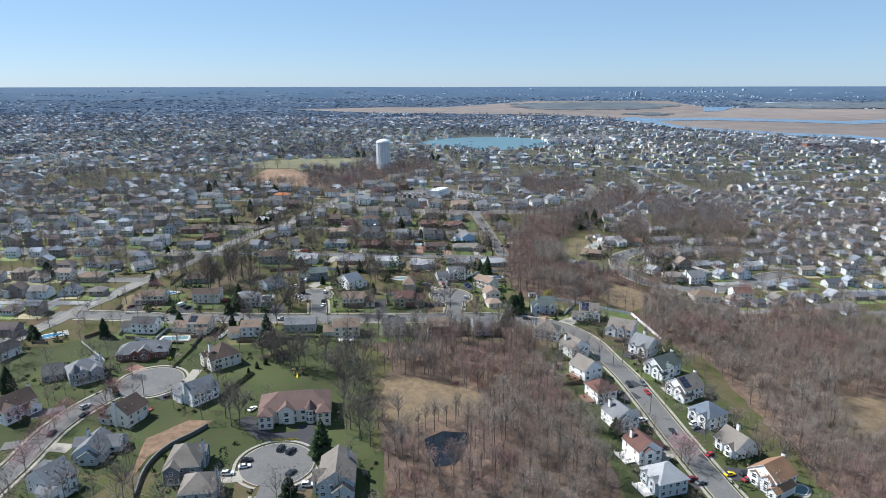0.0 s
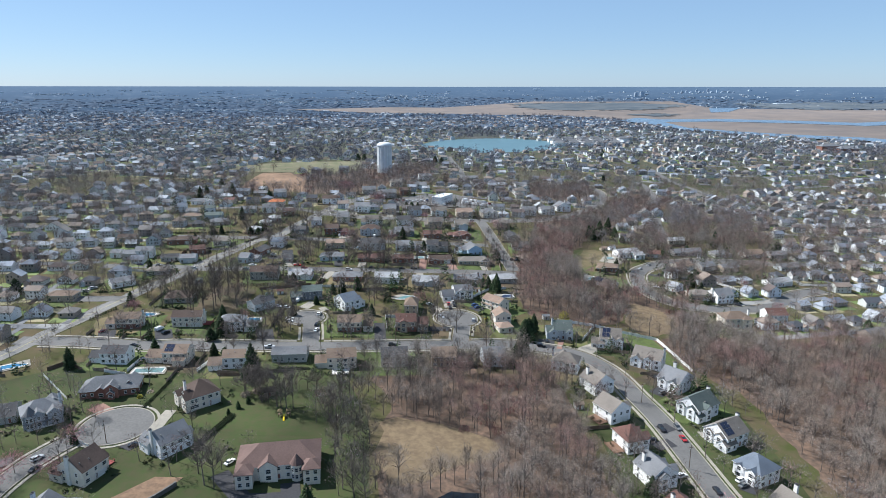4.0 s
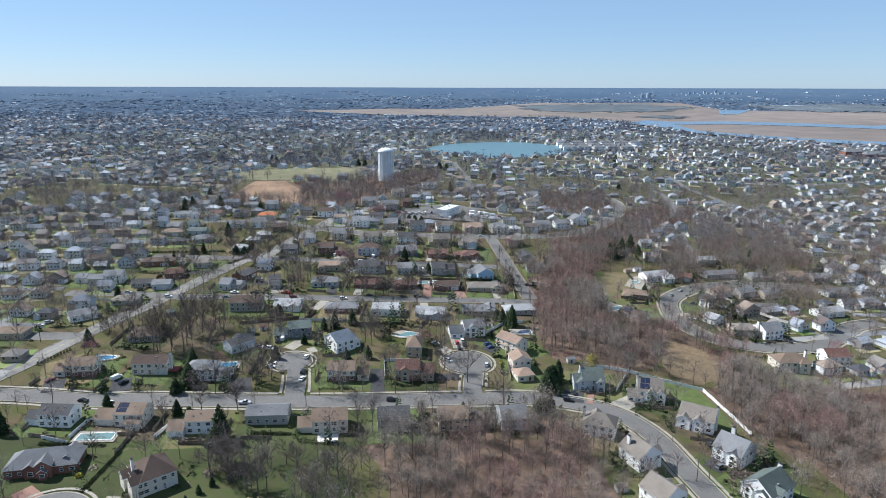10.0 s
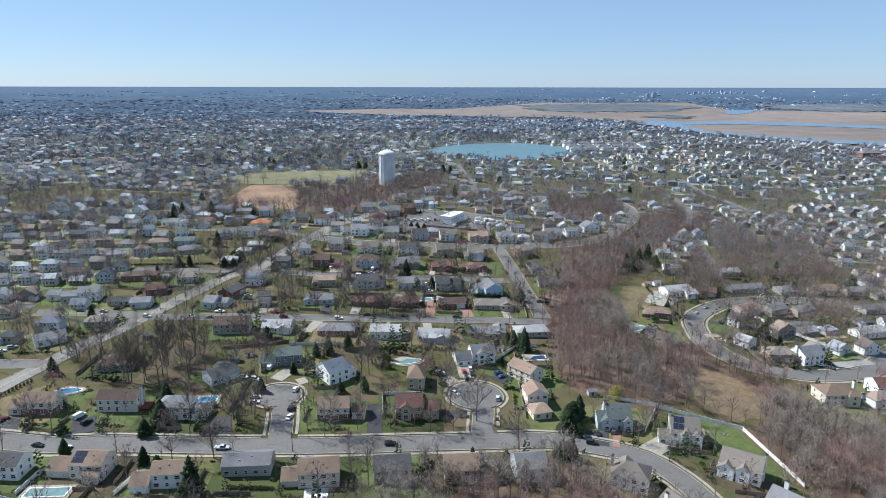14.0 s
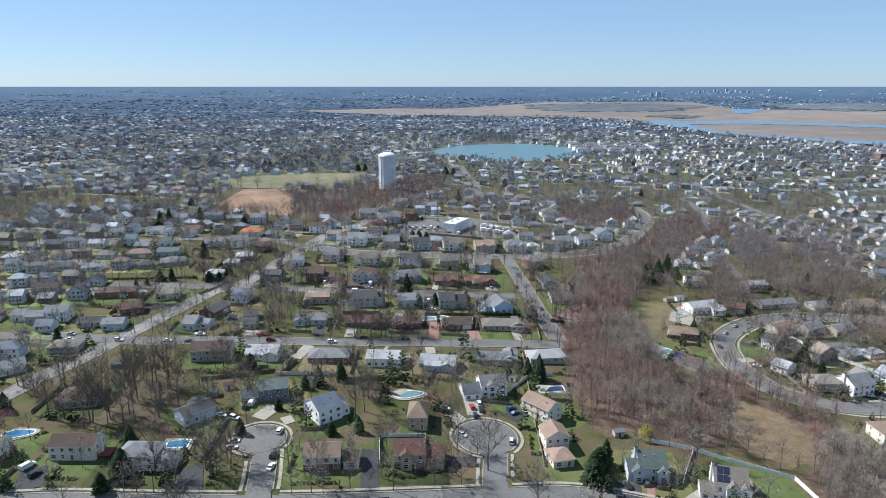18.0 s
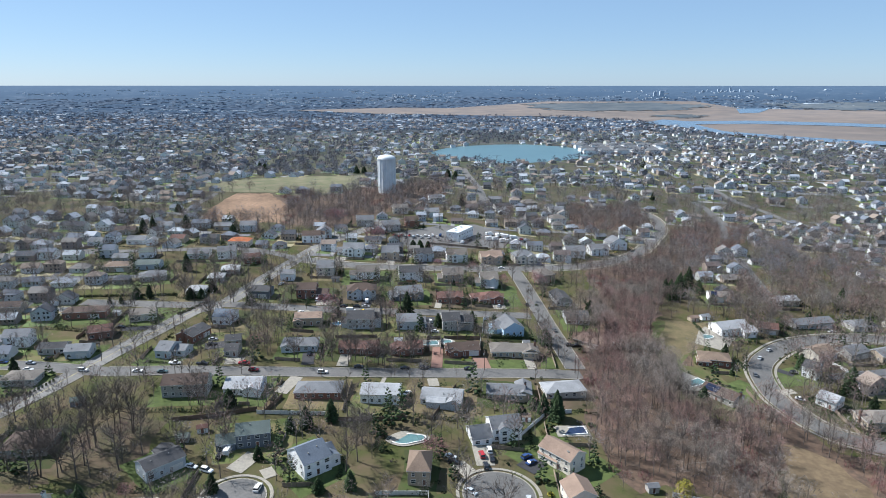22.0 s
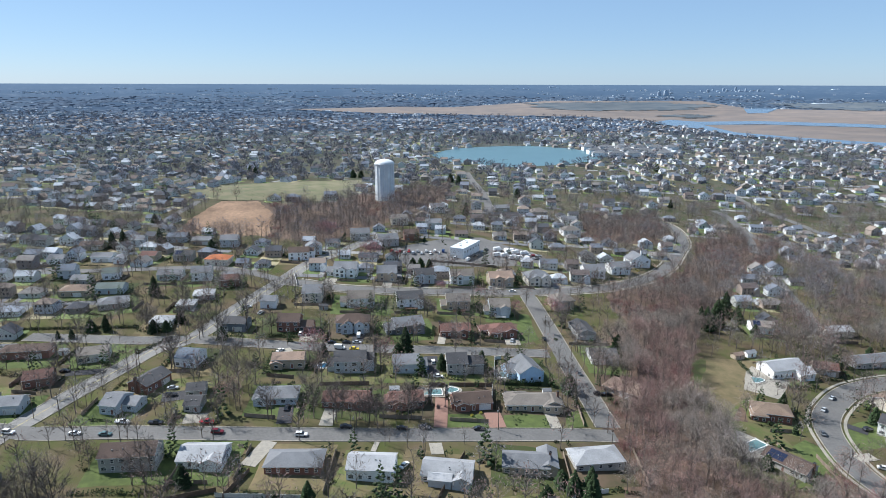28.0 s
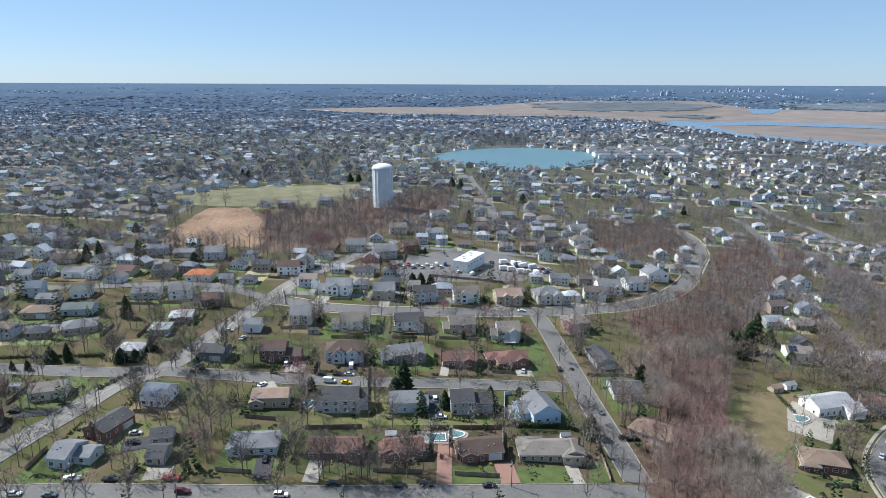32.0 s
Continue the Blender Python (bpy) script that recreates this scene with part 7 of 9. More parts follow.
car(-25.8, 569.1, 95, 'suv', 'white')
car(-28.7, 563.0, 95, 'sedan', 'blue')
car(50.2, 547.8, 5, 'suv', 'black')
car(54.1, 548.3, 5, 'sedan', 'black')
car(44.8, 567.9, 97, 'sedan', 'grey')
car(-101.5, 573.5, 60, 'sedan', 'white')
car(-137.9, 533.0, 10, 'sedan', 'silver')
car(-136.0, 526.7, 10, 'suv', 'black')
car(-84.9, 519.9, 95, 'sedan', 'black')
car(-192.6, 545.6, 5, 'sedan', 'black')
car(22.1, 681.9, 12, 'sedan', 'white')
car(-124.9, 620.9, 76, 'sedan', 'white')
car(-134.9, 629.2, 10, 'sedan', 'silver')
car(-162.6, 621.3, 77, 'sedan', 'grey')
car(-91.2, 707.6, 30, 'sedan', 'black')
car(-66.9, 685.6, 90, 'sedan', 'black')
car(-37.8, 681.0, 90, 'suv', 'black')
car(7.8, 685.4, 95, 'sedan', 'silver')
car(-23.0, 554.6, 4, 'sedan', 'white')
car(-185.6, 496.0, -6, 'suv', 'white')
car(-79.8, 414.3, 85, 'suv', 'white')
car(-76.9, 390.7, 80, 'sedan', 'white')
car(-77.9, 397.8, 82, 'suv', 'black')
car(-95.8, 406.3, 10, 'sedan', 'white')
car(-95.2, 402.0, 10, 'sedan', 'white')
car(-99.1, 432.0, 90, 'suv', 'black')
car(-97.2, 435.2, 88, 'van', 'white')
car(-107.2, 425.1, -15, 'sedan', 'white')
car(-100.8, 423.0, -20, 'suv', 'white')
car(-1.6, 439.9, 100, 'suv', 'red')
car(1.5, 443.4, 95, 'suv', 'white')
car(2.2, 438.0, 95, 'sedan', 'black')
car(-0.4, 432.9, 95, 'suv', 'black')
car(15.5, 440.4, 40, 'suv', 'blue')
car(16.9, 437.0, 40, 'sedan', 'blue')
car(13.5, 414.6, 85, 'suv', 'silver')
car(-6.2, 417.6, -40, 'sedan', 'silver')
car(-13.6, 437.8, -20, 'sedan', 'white')
car(-12.3, 434.3, -10, 'suv', 'black')
car(-33.3, 484.4, 60, 'sedan', 'white')
car(153.6, 549.8, 54, 'sedan', 'silver')
car(164.4, 562.1, 42, 'sedan', 'silver')
car(141.5, 528.0, 74, 'sedan', 'grey')
car(164.3, 534.1, 20, 'suv', 'black')
car(152.4, 504.1, -20, 'sedan', 'white')
car(208.9, 588.6, 24, 'sedan', 'black')
car(219.8, 598.5, 20, 'sedan', 'white')
car(-228.2, 502.9, 0, 'sedan', 'blue')
car(-214.6, 502.6, -6, 'sedan', 'silver')
car(-241.3, 504.7, 0, 'sedan', 'grey')
car(-211.6, 495.9, -6, 'sedan', 'white')
car(-209.1, 507.7, 80, 'sedan', 'black')
car(-169.7, 365.8, -7, 'sedan', 'black')
car(-97.4, 366.5, 3, 'pickup', 'silver')
car(-32.2, 373.6, 7, 'suv', 'black')
car(50.3, 382.2, -8, 'suv', 'black')
car(54.3, 390.0, 95, 'sedan', 'black')
car(61.4, 392.7, 95, 'suv', 'grey')
car(68.1, 393.5, 92, 'suv', 'black')
car(-195.3, 384.0, 60, 'sedan', 'maroon')
car(-165.0, 387.2, 65, 'van', 'white')
car(-159.6, 382.7, 65, 'suv', 'black')
car(-199.5, 423.0, 71, 'sedan', 'black')
car(-239.4, 447.7, 40, 'sedan', 'white')
car(-236.5, 452.6, 40, 'suv', 'silver')
car(-63.2, 360.0, 90, 'sedan', 'teal')
car(-157.0, 363.8, 80, 'sedan', 'white')
car(98.2, 402.7, -20, 'sedan', 'white')
car(195.7, 477.2, -20, 'sedan', 'white')
car(200.1, 473.4, -30, 'suv', 'black')
car(-160.0, 264.2, 63, 'suv', 'silver')
car(-157.0, 257.5, 79, 'sedan', 'black')
car(-162.8, 242.9, 92, 'sedan', 'black')
car(-76.6, 221.2, 20, 'sedan', 'white')
car(-77.0, 224.9, 20, 'suv', 'black')
car(-81.5, 216.5, 8, 'suv', 'white')
car(-87.6, 214.9, 8, 'sedan', 'black')
car(-65.8, 233.6, 80, 'suv', 'black')
car(-61.3, 231.8, 60, 'suv', 'black')
car(-58.1, 217.9, 55, 'sedan', 'black')
car(-85.6, 263.6, 60, 'sedan', 'white')
car(-50.3, 210.7, 5, 'suv', 'white')
car(-127.3, 274.1, 30, 'sedan', 'black')
car(99.5, 258.0, -83, 'sedan', 'black')
car(99.0, 293.8, -83, 'sedan', 'red')
car(99.6, 302.7, -83, 'suv', 'grey')
car(91.9, 300.6, -83, 'suv', 'black')
car(109.2, 241.6, 40, 'sedan', 'red')
car(111.9, 227.9, 20, 'sedan', 'yellow')
car(117.6, 225.1, 25, 'sedan', 'red')
car(118.3, 228.8, 25, 'suv', 'black')
car(98.0, 221.4, 25, 'sedan', 'grey')
car(95.5, 223.3, 25, 'suv', 'maroon')
car(111.8, 265.8, 30, 'suv', 'white')
car(111.3, 262.4, 30, 'sedan', 'grey')
car(84.7, 291.1, 25, 'suv', 'black')
car(91.4, 244.6, 20, 'sedan', 'black')
car(88.8, 266.4, 25, 'suv', 'white')
car(103.4, 334.8, 30, 'suv', 'grey')
car(105.5, 351.7, 40, 'suv', 'black')
car(-63.6, 755.2, 82, 'suv', 'red')
car(-59.9, 750.6, 81, 'pickup', 'red')
car(-57.2, 756.6, 86, 'suv', 'red')
car(-53.6, 752.0, 80, 'suv', 'white')
car(-50.8, 758.0, 86, 'pickup', 'red')
car(-47.2, 753.4, 82, 'van', 'silver')
car(-44.3, 759.4, 87, 'suv', 'silver')
car(-40.8, 754.8, 85, 'suv', 'white')
car(-37.8, 761.0, 82, 'suv', 'white')
car(-34.3, 756.3, 87, 'pickup', 'white')
car(-31.2, 762.6, 89, 'van', 'white')
car(-27.8, 757.9, 91, 'suv', 'white')
car(-24.6, 764.2, 83, 'van', 'blue')
box_truck(18.3, 779.8, 25)
box_truck(24.9, 777.3, 106)
box_truck(28.8, 778.0, 6)
box_truck(32.4, 775.0, 24)
box_truck(39.3, 774.3, 16)
box_truck(17.4, 764.0, 20)
box_truck(22.9, 763.5, 24)
box_truck(29.4, 760.1, 22)
box_truck(33.5, 759.4, 20)
box_truck(39.6, 759.8, 108)
car(39.6, 771.0, 18, 'suv', 'grey')
car(43.1, 772.0, 21, 'sedan', 'white')
car(46.5, 773.0, 27, 'suv', 'red')
car(49.9, 774.1, 14, 'pickup', 'white')
car(38.7, 762.4, 25, 'sedan', 'white')
car(42.0, 763.4, 21, 'pickup', 'red')
car(45.4, 764.4, 15, 'sedan', 'white')
car(48.8, 765.4, 24, 'suv', 'grey')
car(-5.7, 746.3, 60, 'van', 'white')
car(0.1, 757.0, 60, 'pickup', 'black')
car(-15.1, 749.1, 60, 'suv', 'white')
car(5.6, 772.3, 60, 'sedan', 'silver')
car(9.2, 779.1, 60, 'suv', 'grey')
fence([(65.6, 422.5), (86.8, 417.5), (99.5, 410.6), (120.9, 401.2), (127.6, 361.6)], 'white', 1.8)
fence([(87.4, 416.5), (75.9, 394.5)], 'white', 1.8)
fence([(-37.3, 394.5), (-39.5, 413.6), (-21.0, 415.1), (-20.7, 409.5)], 'white', 1.8)
fence([(15.4, 456.2), (27.6, 473.7), (38.7, 476.4)], 'white', 1.8)
fence([(191.9, 548.9), (201.2, 527.1), (216.0, 507.2)], 'white', 1.8)
fence([(-159.4, 336.4), (-158.7, 349.5), (-149.3, 349.8)], 'white', 1.8)
fence([(-125.5, 337.4), (-122.7, 349.6), (-114.6, 349.9)], 'white', 1.8)
fence([(-170.6, 336.2), (-158.1, 332.6)], 'white', 1.8)
fence([(-284.0, 704.9), (-281.8, 721.2), (-245.3, 726.8), (-236.6, 712.0)], 'white', 1.8)
fence([(-123.3, 692.6), (-115.7, 669.4)], 'white', 1.8)
fence([(3.2, 557.0), (4.6, 577.1), (7.7, 578.6)], 'white', 1.8)
fence([(1.1, 537.1), (1.8, 547.1)], 'white', 1.8)
fence([(-94.5, 462.9), (-63.4, 463.7)], 'grey', 1.7)
fence([(-235.0, 484.3), (-233.5, 490.7), (-217.0, 487.3)], 'grey', 1.7)
fence([(-17.9, 546.8), (1.9, 549.2)], 'timber', 1.8)
fence([(-26.8, 532.1), (-26.9, 545.7), (-19.5, 546.6), (-19.4, 534.0)], 'timber', 1.8)
fence([(2.6, 528.1), (3.3, 537.4)], 'timber', 1.8)
fence([(-75.4, 540.9), (-53.8, 543.7)], 'timber', 1.8)
fence([(-53.8, 560.2), (-58.0, 596.0)], 'timber', 1.8)
fence([(70.4, 558.6), (81.0, 594.6), (73.2, 593.3)], 'timber', 1.8)
fence([(-126.8, 455.2), (-111.6, 459.2), (-95.2, 465.6)], 'timber', 1.8)
fence([(-91.8, 462.6), (-87.4, 477.0)], 'timber', 1.8)
fence([(-48.7, 460.7), (-32.1, 463.3)], 'timber', 1.8)
fence([(-60.1, 459.7), (-48.7, 460.7)], 'timber', 1.8)
fence([(-21.7, 463.4), (-11.4, 493.9)], 'timber', 1.8)
hedge(-102.3, 275.0, -95.5, 297.6, 0, 1.25, 1.3)
hedge(-136.4, 304.0, -134.6, 328.0, 0, 0.75, 1.1)
fence([(56.4, 296.6), (68.8, 299.8)], 'timber', 1.8)
fence([(147.9, 265.5), (149.4, 235.6), (150.5, 214.2)], 'timber', 1.8)
fence([(-182.3, 337.6), (-193.9, 345.2), (-199.4, 337.5)], 'timber', 1.8)
fence([(-114.1, 333.9), (-88.0, 335.0)], 'timber', 1.8)
fence([(-50.0, 379.6), (-50.3, 381.9)], 'timber', 1.8)
fence([(-198.3, 332.4), (-174.4, 310.0)], 'white', 1.2)
fence([(-158.6, 280.6), (-140.7, 270.3)], 'white', 1.2)
retaining_wall([(-110.2, 202.8), (-113.0, 215.0), (-113.2, 225.0), (-110.4, 234.6), (-104.6, 242.6), (-100.6, 249.5)])
hedge(7.1, 551.5, 24.0, 552.9, 2, 1, 1.5)
hedge(-1.0, 639.0, 18.3, 636.6, 2, 1, 1.5)
hedge(0.1, 601.2, 9.4, 599.7, 2, 1, 1.5)
hedge(-211.1, 400.4, -204.2, 417.0, 2, 0.75, 1.7)
hedge(261.6, 602.7, 282.6, 634.0, 2, 0.75, 1.7)
hedge(-209.0, 470.6, -197.5, 473.2, 2, 0.7, 1.8)
hedge(-196.8, 474.4, -193.3, 485.4, 2, 0.7, 1.8)
hedge(-84.4, 464.2, -73.6, 462.8, 2, 0.7, 1.8)
hedge(-79.6, 251.7, -67.9, 255.3, 0, 0.7, 1.2)
hedge(-76.0, 249.1, -66.3, 254.0, 0, 0.7, 1.2)
hedge(-70.7, 239.5, -61.0, 240.7, 1, 0.8, 1.3)
hedge(-168.1, 332.4, -143.5, 332.0, 0, 1, 1.8)
hedge(-86.5, 343.0, -71.8, 343.1, 0, 1, 1.8)
hedge(8.7, 526.4, 14.8, 525.7, 0, 0.6, 1.8)
hedge(24.7, 529.7, 29.8, 528.9, 0, 0.6, 1.8)
hedge(-38.5, 521.4, -30.4, 522.2, 0, 0.6, 1.8)
hedge(6.9, 529.7, 10.0, 529.0, 0, 0.6, 1.8)
hedge(-168.9, 566.8, -160.9, 583.8, 0, 1.2, 3)
hedge(-252.6, 590.0, -184.5, 596.7, 0, 1.2, 3)
shrub(-8.0, 522.1, 1, 0.9)
shrub(-4.2, 524.6, 1, 0.9)
shrub(124.1, 757.4, 1, 1.4)
shrub(-39.0, 522.0, 1, 0.9)
shrub(-142.3, 312.3, 1, 1.5)
shrub(21.7, 418.8, 1, 1.3)
shrub(39.4, 607.7, 0, 1)
shrub(-38.3, 519.4, 0, 1)
shrub(-35.3, 519.7, 0, 1)
shrub(-60.9, 416.6, 0, 1.4)
shrub(-34.6, 395.0, 0, 1.2)
shrub(-31.7, 390.4, 0, 1.2)
shrub(-28.6, 388.3, 0, 1.1)
pool(-218.9, 342.0, 35, 11, 5, 'pool_water', 'rect')
pool(-182.3, 408.6, 10, 10, 6, 'pool_water', 'round')
pool(-149.4, 338.0, 4, 14, 5, 'pool_cover', 'rect')
pool(-30.6, 448.7, 5, 12, 7, 'pool_cover', 'round')
pool(36.5, 461.4, 8, 11, 5, 'pool_navy', 'rect')
pool(-116.7, 403.6, 5, 8, 5, 'pool_water', 'rect')
pool(8.0, 562.2, 95, 9, 5, 'pool_cover', 'rect')
pool(-25.5, 539.5, 5, 9, 5, 'pool_cover', 'rect')
pool(105.5, 514.0, 30, 11, 5, 'pool_cover', 'rect')
pool(134.4, 576.5, 5, 7, 6, 'pool_cover', 'round')
pool(-16.6, 542.8, 0, 5, 5, 'pool_cover', 'round')
pool(-77.3, 559.7, 0, 5, 5, 'pool_water', 'round')
pool(135.7, 220.5, 20, 6, 6, 'pool_cover', 'round')
shed(26.1, 544.9, 5, 3.5, 3, 'white', 'grey')
shed(-41.7, 537.8, 5, 4, 3.5, 'white', 'greyl')
shed(136.1, 602.9, 20, 6, 4, 'tanwall', 'tanpink')
shed(144.4, 607.2, 20, 6, 4, 'white', 'greyl')
shed(58.5, 316.2, 10, 4, 3, 'greywall', 'tan')
shed(59.0, 425.0, 10, 4, 3, 'greywall', 'grey')
shed(-116.8, 441.9, 5, 4.5, 3.5, 'greywall', 'greenroof')
shed(-84.6, 317.4, 20, 4.5, 4.5, 'tanwall', 'brown')
shed(-203.3, 563.7, 5, 4, 3, 'white', 'greyl')
shed(18.2, 468.1, 0, 3.5, 3, 'white', 'tan')
shed(-111.8, 448.5, 20, 4, 3, 'white', 'brownred')
shed(-171.8, 466.7, 20, 5, 4, 'slate', 'greenroof')
shed(-91.3, 631.4, 5, 5, 3, 'greywall', 'greyd')
playset(-73.2, 297.6)
utility_pole(-53.9, 501.3, 95)
utility_pole(2.4, 512.5, 97)
utility_pole(-154.2, 580.7, 134)
utility_pole(-160.8, 551.0, 162)
utility_pole(-143.7, 501.5, 92)
utility_pole(47.2, 515.7, 95)
utility_pole(43.6, 583.0, 185)
utility_pole(-173.7, 509.3, 163)
utility_pole(-175.3, 424.9, 91)
utility_pole(-69.8, 366.4, 93)
utility_pole(-225.6, 426.6, 91)
utility_pole(-229.8, 512.9, 90)
utility_pole(-44.7, 589.7, 94)
utility_pole(34.7, 616.3, 186)
utility_pole(-99.5, 580.5, 90)
utility_pole(-139.1, 275.5, 123)
utility_pole(-2.6, 680.4, 102)
utility_pole(-182.4, 506.5, 163)
utility_pole(-30.9, 380.3, 97)
utility_pole(-113.3, 375.0, 91)
utility_pole(90.0, 324.7, 13)
utility_pole(93.9, 272.3, 6)
spruce(-48.3, 228.1, 2, 1.1, 282)
spruce(-55.7, 204.3, 1, .9, 142)
spruce(-189.6, 339.8, 0, .9, 258)
spruce(-227.6, 337.5, 1, .9, 120)
spruce(-204.4, 279.4, 0, 1, 18)
spruce(45.1, 398.6, 1, 1.1, 158)
spruce(-155.7, 360.1, 3, 1, 3)
spruce(72.9, 252.8, 3, 1.2, 39)
spruce(-131.5, 374.6, 1, .8, 55)
spruce(-280.6, 441.5, 1, 1.2, 307)
spruce(-190.5, 294.6, 1, .6, 274)
spruce(-152.1, 275.4, 3, .7, 16)
spruce(266.9, 435.9, 1, .9, 101)
spruce(189.7, 526.1, 1, 1, 208)
spruce(-91.7, 308.5, 3, .5, 149)
spruce(-94.8, 304.0, 3, .5, 312)
spruce(-97.6, 299.0, 3, .4, 134)
spruce(-115.7, 350.5, 1, .8, 79)
spruce(-123.3, 355.9, 3, 1, 353)
spruce(-198.9, 425.4, 3, 1.2, 21)
spruce(-128.0, 382.0, 1, 1.1, 173)
spruce(-132.5, 398.7, 0, .9, 160)
spruce(-98.5, 338.5, 2, 1, 184)
spruce(41.8, 390.8, 1, 1.1, 70)
spruce(36.2, 370.4, 1, .9, 193)
spruce(39.7, 370.8, 0, .8, 192)
spruce(0.5, 366.9, 3, .7, 235)
spruce(13.9, 368.2, 3, .6, 266)
spruce(150.5, 428.6, 3, 1, 197)
spruce(-99.1, 332.0, 1, .9, 329)
spruce(170.6, 539.9, 0, .7, 304)
spruce(181.0, 512.8, 1, 1.1, 348)
spruce(246.6, 606.8, 1, 1, 286)
spruce(134.8, 640.1, 1, 1, 52)
spruce(132.0, 647.3, 0, 1, 317)
spruce(302.7, 629.6, 1, 1.2, 259)
spruce(42.6, 394.3, 1, 1.2, 138)
spruce(48.6, 402.8, 0, .9, 220)
spruce(-106.6, 468.2, 3, 1, 324)
spruce(-217.1, 494.4, 3, 1, 121)
spruce(-130.1, 386.4, 1, 1, 154)
spruce(-94.9, 411.9, 3, 1, 223)
spruce(-48.2, 416.4, 3, 1, 132)
spruce(-58.9, 414.1, 1, .6, 266)
spruce(26.2, 473.6, 0, .8, 155)
spruce(31.6, 469.8, 0, .9, 280)
spruce(22.7, 478.8, 1, .7, 173)
spruce(-84.8, 431.5, 3, .8, 5)
spruce(-71.8, 453.6, 0, .8, 212)
spruce(-77.4, 450.6, 3, 1, 296)
spruce(-62.7, 459.5, 0, .8, 161)
spruce(-48.0, 477.5, 3, .6, 10)
spruce(183.2, 497.8, 3, 1.1, 192)
spruce(104.1, 498.4, 1, .7, 315)
spruce(133.3, 547.0, 0, .7, 301)
spruce(129.1, 526.6, 3, .6, 323)
spruce(251.0, 644.8, 0, 1.2, 68)
spruce(213.8, 614.7, 1, .8, 30)
spruce(-107.7, 468.2, 3, 1.1, 324)
spruce(31.6, 472.3, 0, 1, 321)
spruce(16.3, 469.6, 1, .7, 170)
spruce(-273.8, 820.3, 1, .9, 238)
spruce(142.8, 651.9, 2, 1, 180)
spruce(136.1, 647.7, 0, 1, 347)
spruce(-39.7, 575.3, 2, 1, 180)
spruce(-43.3, 573.9, 1, .8, 311)
spruce(-21.6, 562.9, 3, 1.1, 142)
spruce(-2.3, 567.8, 3, 1.2, 250)
spruce(10.8, 577.0, 1, .5, 11)
spruce(-79.2, 571.0, 3, .9, 301)
spruce(71.7, 602.1, 1, .9, 31)
spruce(77.7, 604.3, 1, .9, 346)
spruce(142.7, 649.8, 2, 1.1, 10)
spruce(155.0, 667.9, 2, 1.1, 189)
spruce(137.3, 647.2, 1, 1, 128)
spruce(-195.3, 643.8, 0, 1, 321)
spruce(-193.4, 734.3, 1, 1.1, 233)
spruce(-270.6, 741.8, 0, 1, 152)
spruce(-265.7, 748.8, 0, 1, 303)
spruce(-235.6, 744.0, 0, 1.2, 307)
spruce(-134.1, 584.8, 1, .8, 163)
spruce(-172.0, 590.8, 1, .8, 90)
spruce(-39.9, 720.2, 1, .8, 186)
spruce(-45.3, 719.1, 1, .8, 94)
spruce(-33.7, 721.5, 1, .7, 160)
spruce(36.9, 548.8, 1, 1, 189)
spruce(-209.8, 581.5, 3, .7, 304)
spruce(-216.8, 581.2, 3, .6, 135)
spruce(-22.3, 1114.9, 1, 1.2, 153)
spruce(-12.0, 1095.3, 1, 1.2, 193)
spruce(-150.8, 1130.2, 1, 1.2, 53)
spruce(-140.4, 1132.2, 1, 1.1, 13)
spruce(-5.2, 906.9, 0, 1., 291)
spruce(-57.9, 697.1, 1, .7, 350)
spruce(56.5, 1028.4, 1, 1.2, 67)
spruce(-163.7, 604.6, 1, .8, 158)
spruce(-204.7, 590.2, 1, .8, 256)
spruce(-197.6, 591.7, 0, .7, 113)
spruce(-166.1, 592.3, 1, .7, 334)
spruce(-281.6, 1136.1, 1, 1.3, 137)
spruce(-288.5, 1135.1, 0, 1.2, 122)
spruce(162.2, 640.4, 1, .7, 167)
spruce(198.7, 686.7, 1, .6, 95)
spruce(160.3, 662.5, 1, 1, 347)
spruce(-13.0, 635.4, 3, .6, 222)
spruce(279.6, 1237.6, 1, 1.2, 332)
spruce(233.7, 1025.3, 0, .8, 357)
tree(-145.4, 584.0, 0, 1.04, 164)
tree(-144.8, 586.8, 2, 1.27, 114)
tree(-136.6, 584.6, 3, 1.32, 86)
tree(-134.5, 585.9, 0, 1.13, 332)
tree(-109.2, 533.6, 1, 1.35, 230)
tree(-114.8, 537.1, 2, 1.09, 61)
tree(-119.8, 538.8, 0, 1.21, 97)
tree(-103.7, 539.9, 2, 1.32, 294)
tree(-124.4, 594.1, 1, 1.35, 174)
tree(-125.1, 651.1, 5, 1.03, 317)
tree(37.4, 557.3, 2, 1.24, 215)
tree(-63.8, 510.7, 2, 1.21, 138)
tree(-62.6, 511.4, 3, 1.14, 213)
tree(-47.3, 511.1, 2, 1.17, 209)
tree(-49.5, 512.5, 0, 1.37, 79)
tree(-34.1, 517.1, 1, 1.00, 318)
tree(-32.7, 516.6, 4, 1.17, 113)
tree(-90.2, 511.0, 0, 1.30, 339)
tree(-111.5, 496.8, 5, 1.21, 147)
tree(-77.0, 525.0, 4, 1.14, 116)
tree(-72.3, 513.9, 0, 1.34, 146)
tree(-75.1, 544.2, 0, 1.32, 23)
tree(-175.1, 591.8, 0, 1.36, 355)
tree(-166.7, 617.6, 4, 1.37, 220)
tree(-195.2, 622.8, 4, 1.02, 246)
tree(-212.4, 589.8, 5, 1.05, 257)
tree(37.6, 616.8, 2, 1.10, 10)
tree(139.4, 666.3, 4, 1.21, 27)
tree(-37.5, 932.6, 4, 1.05, 64)
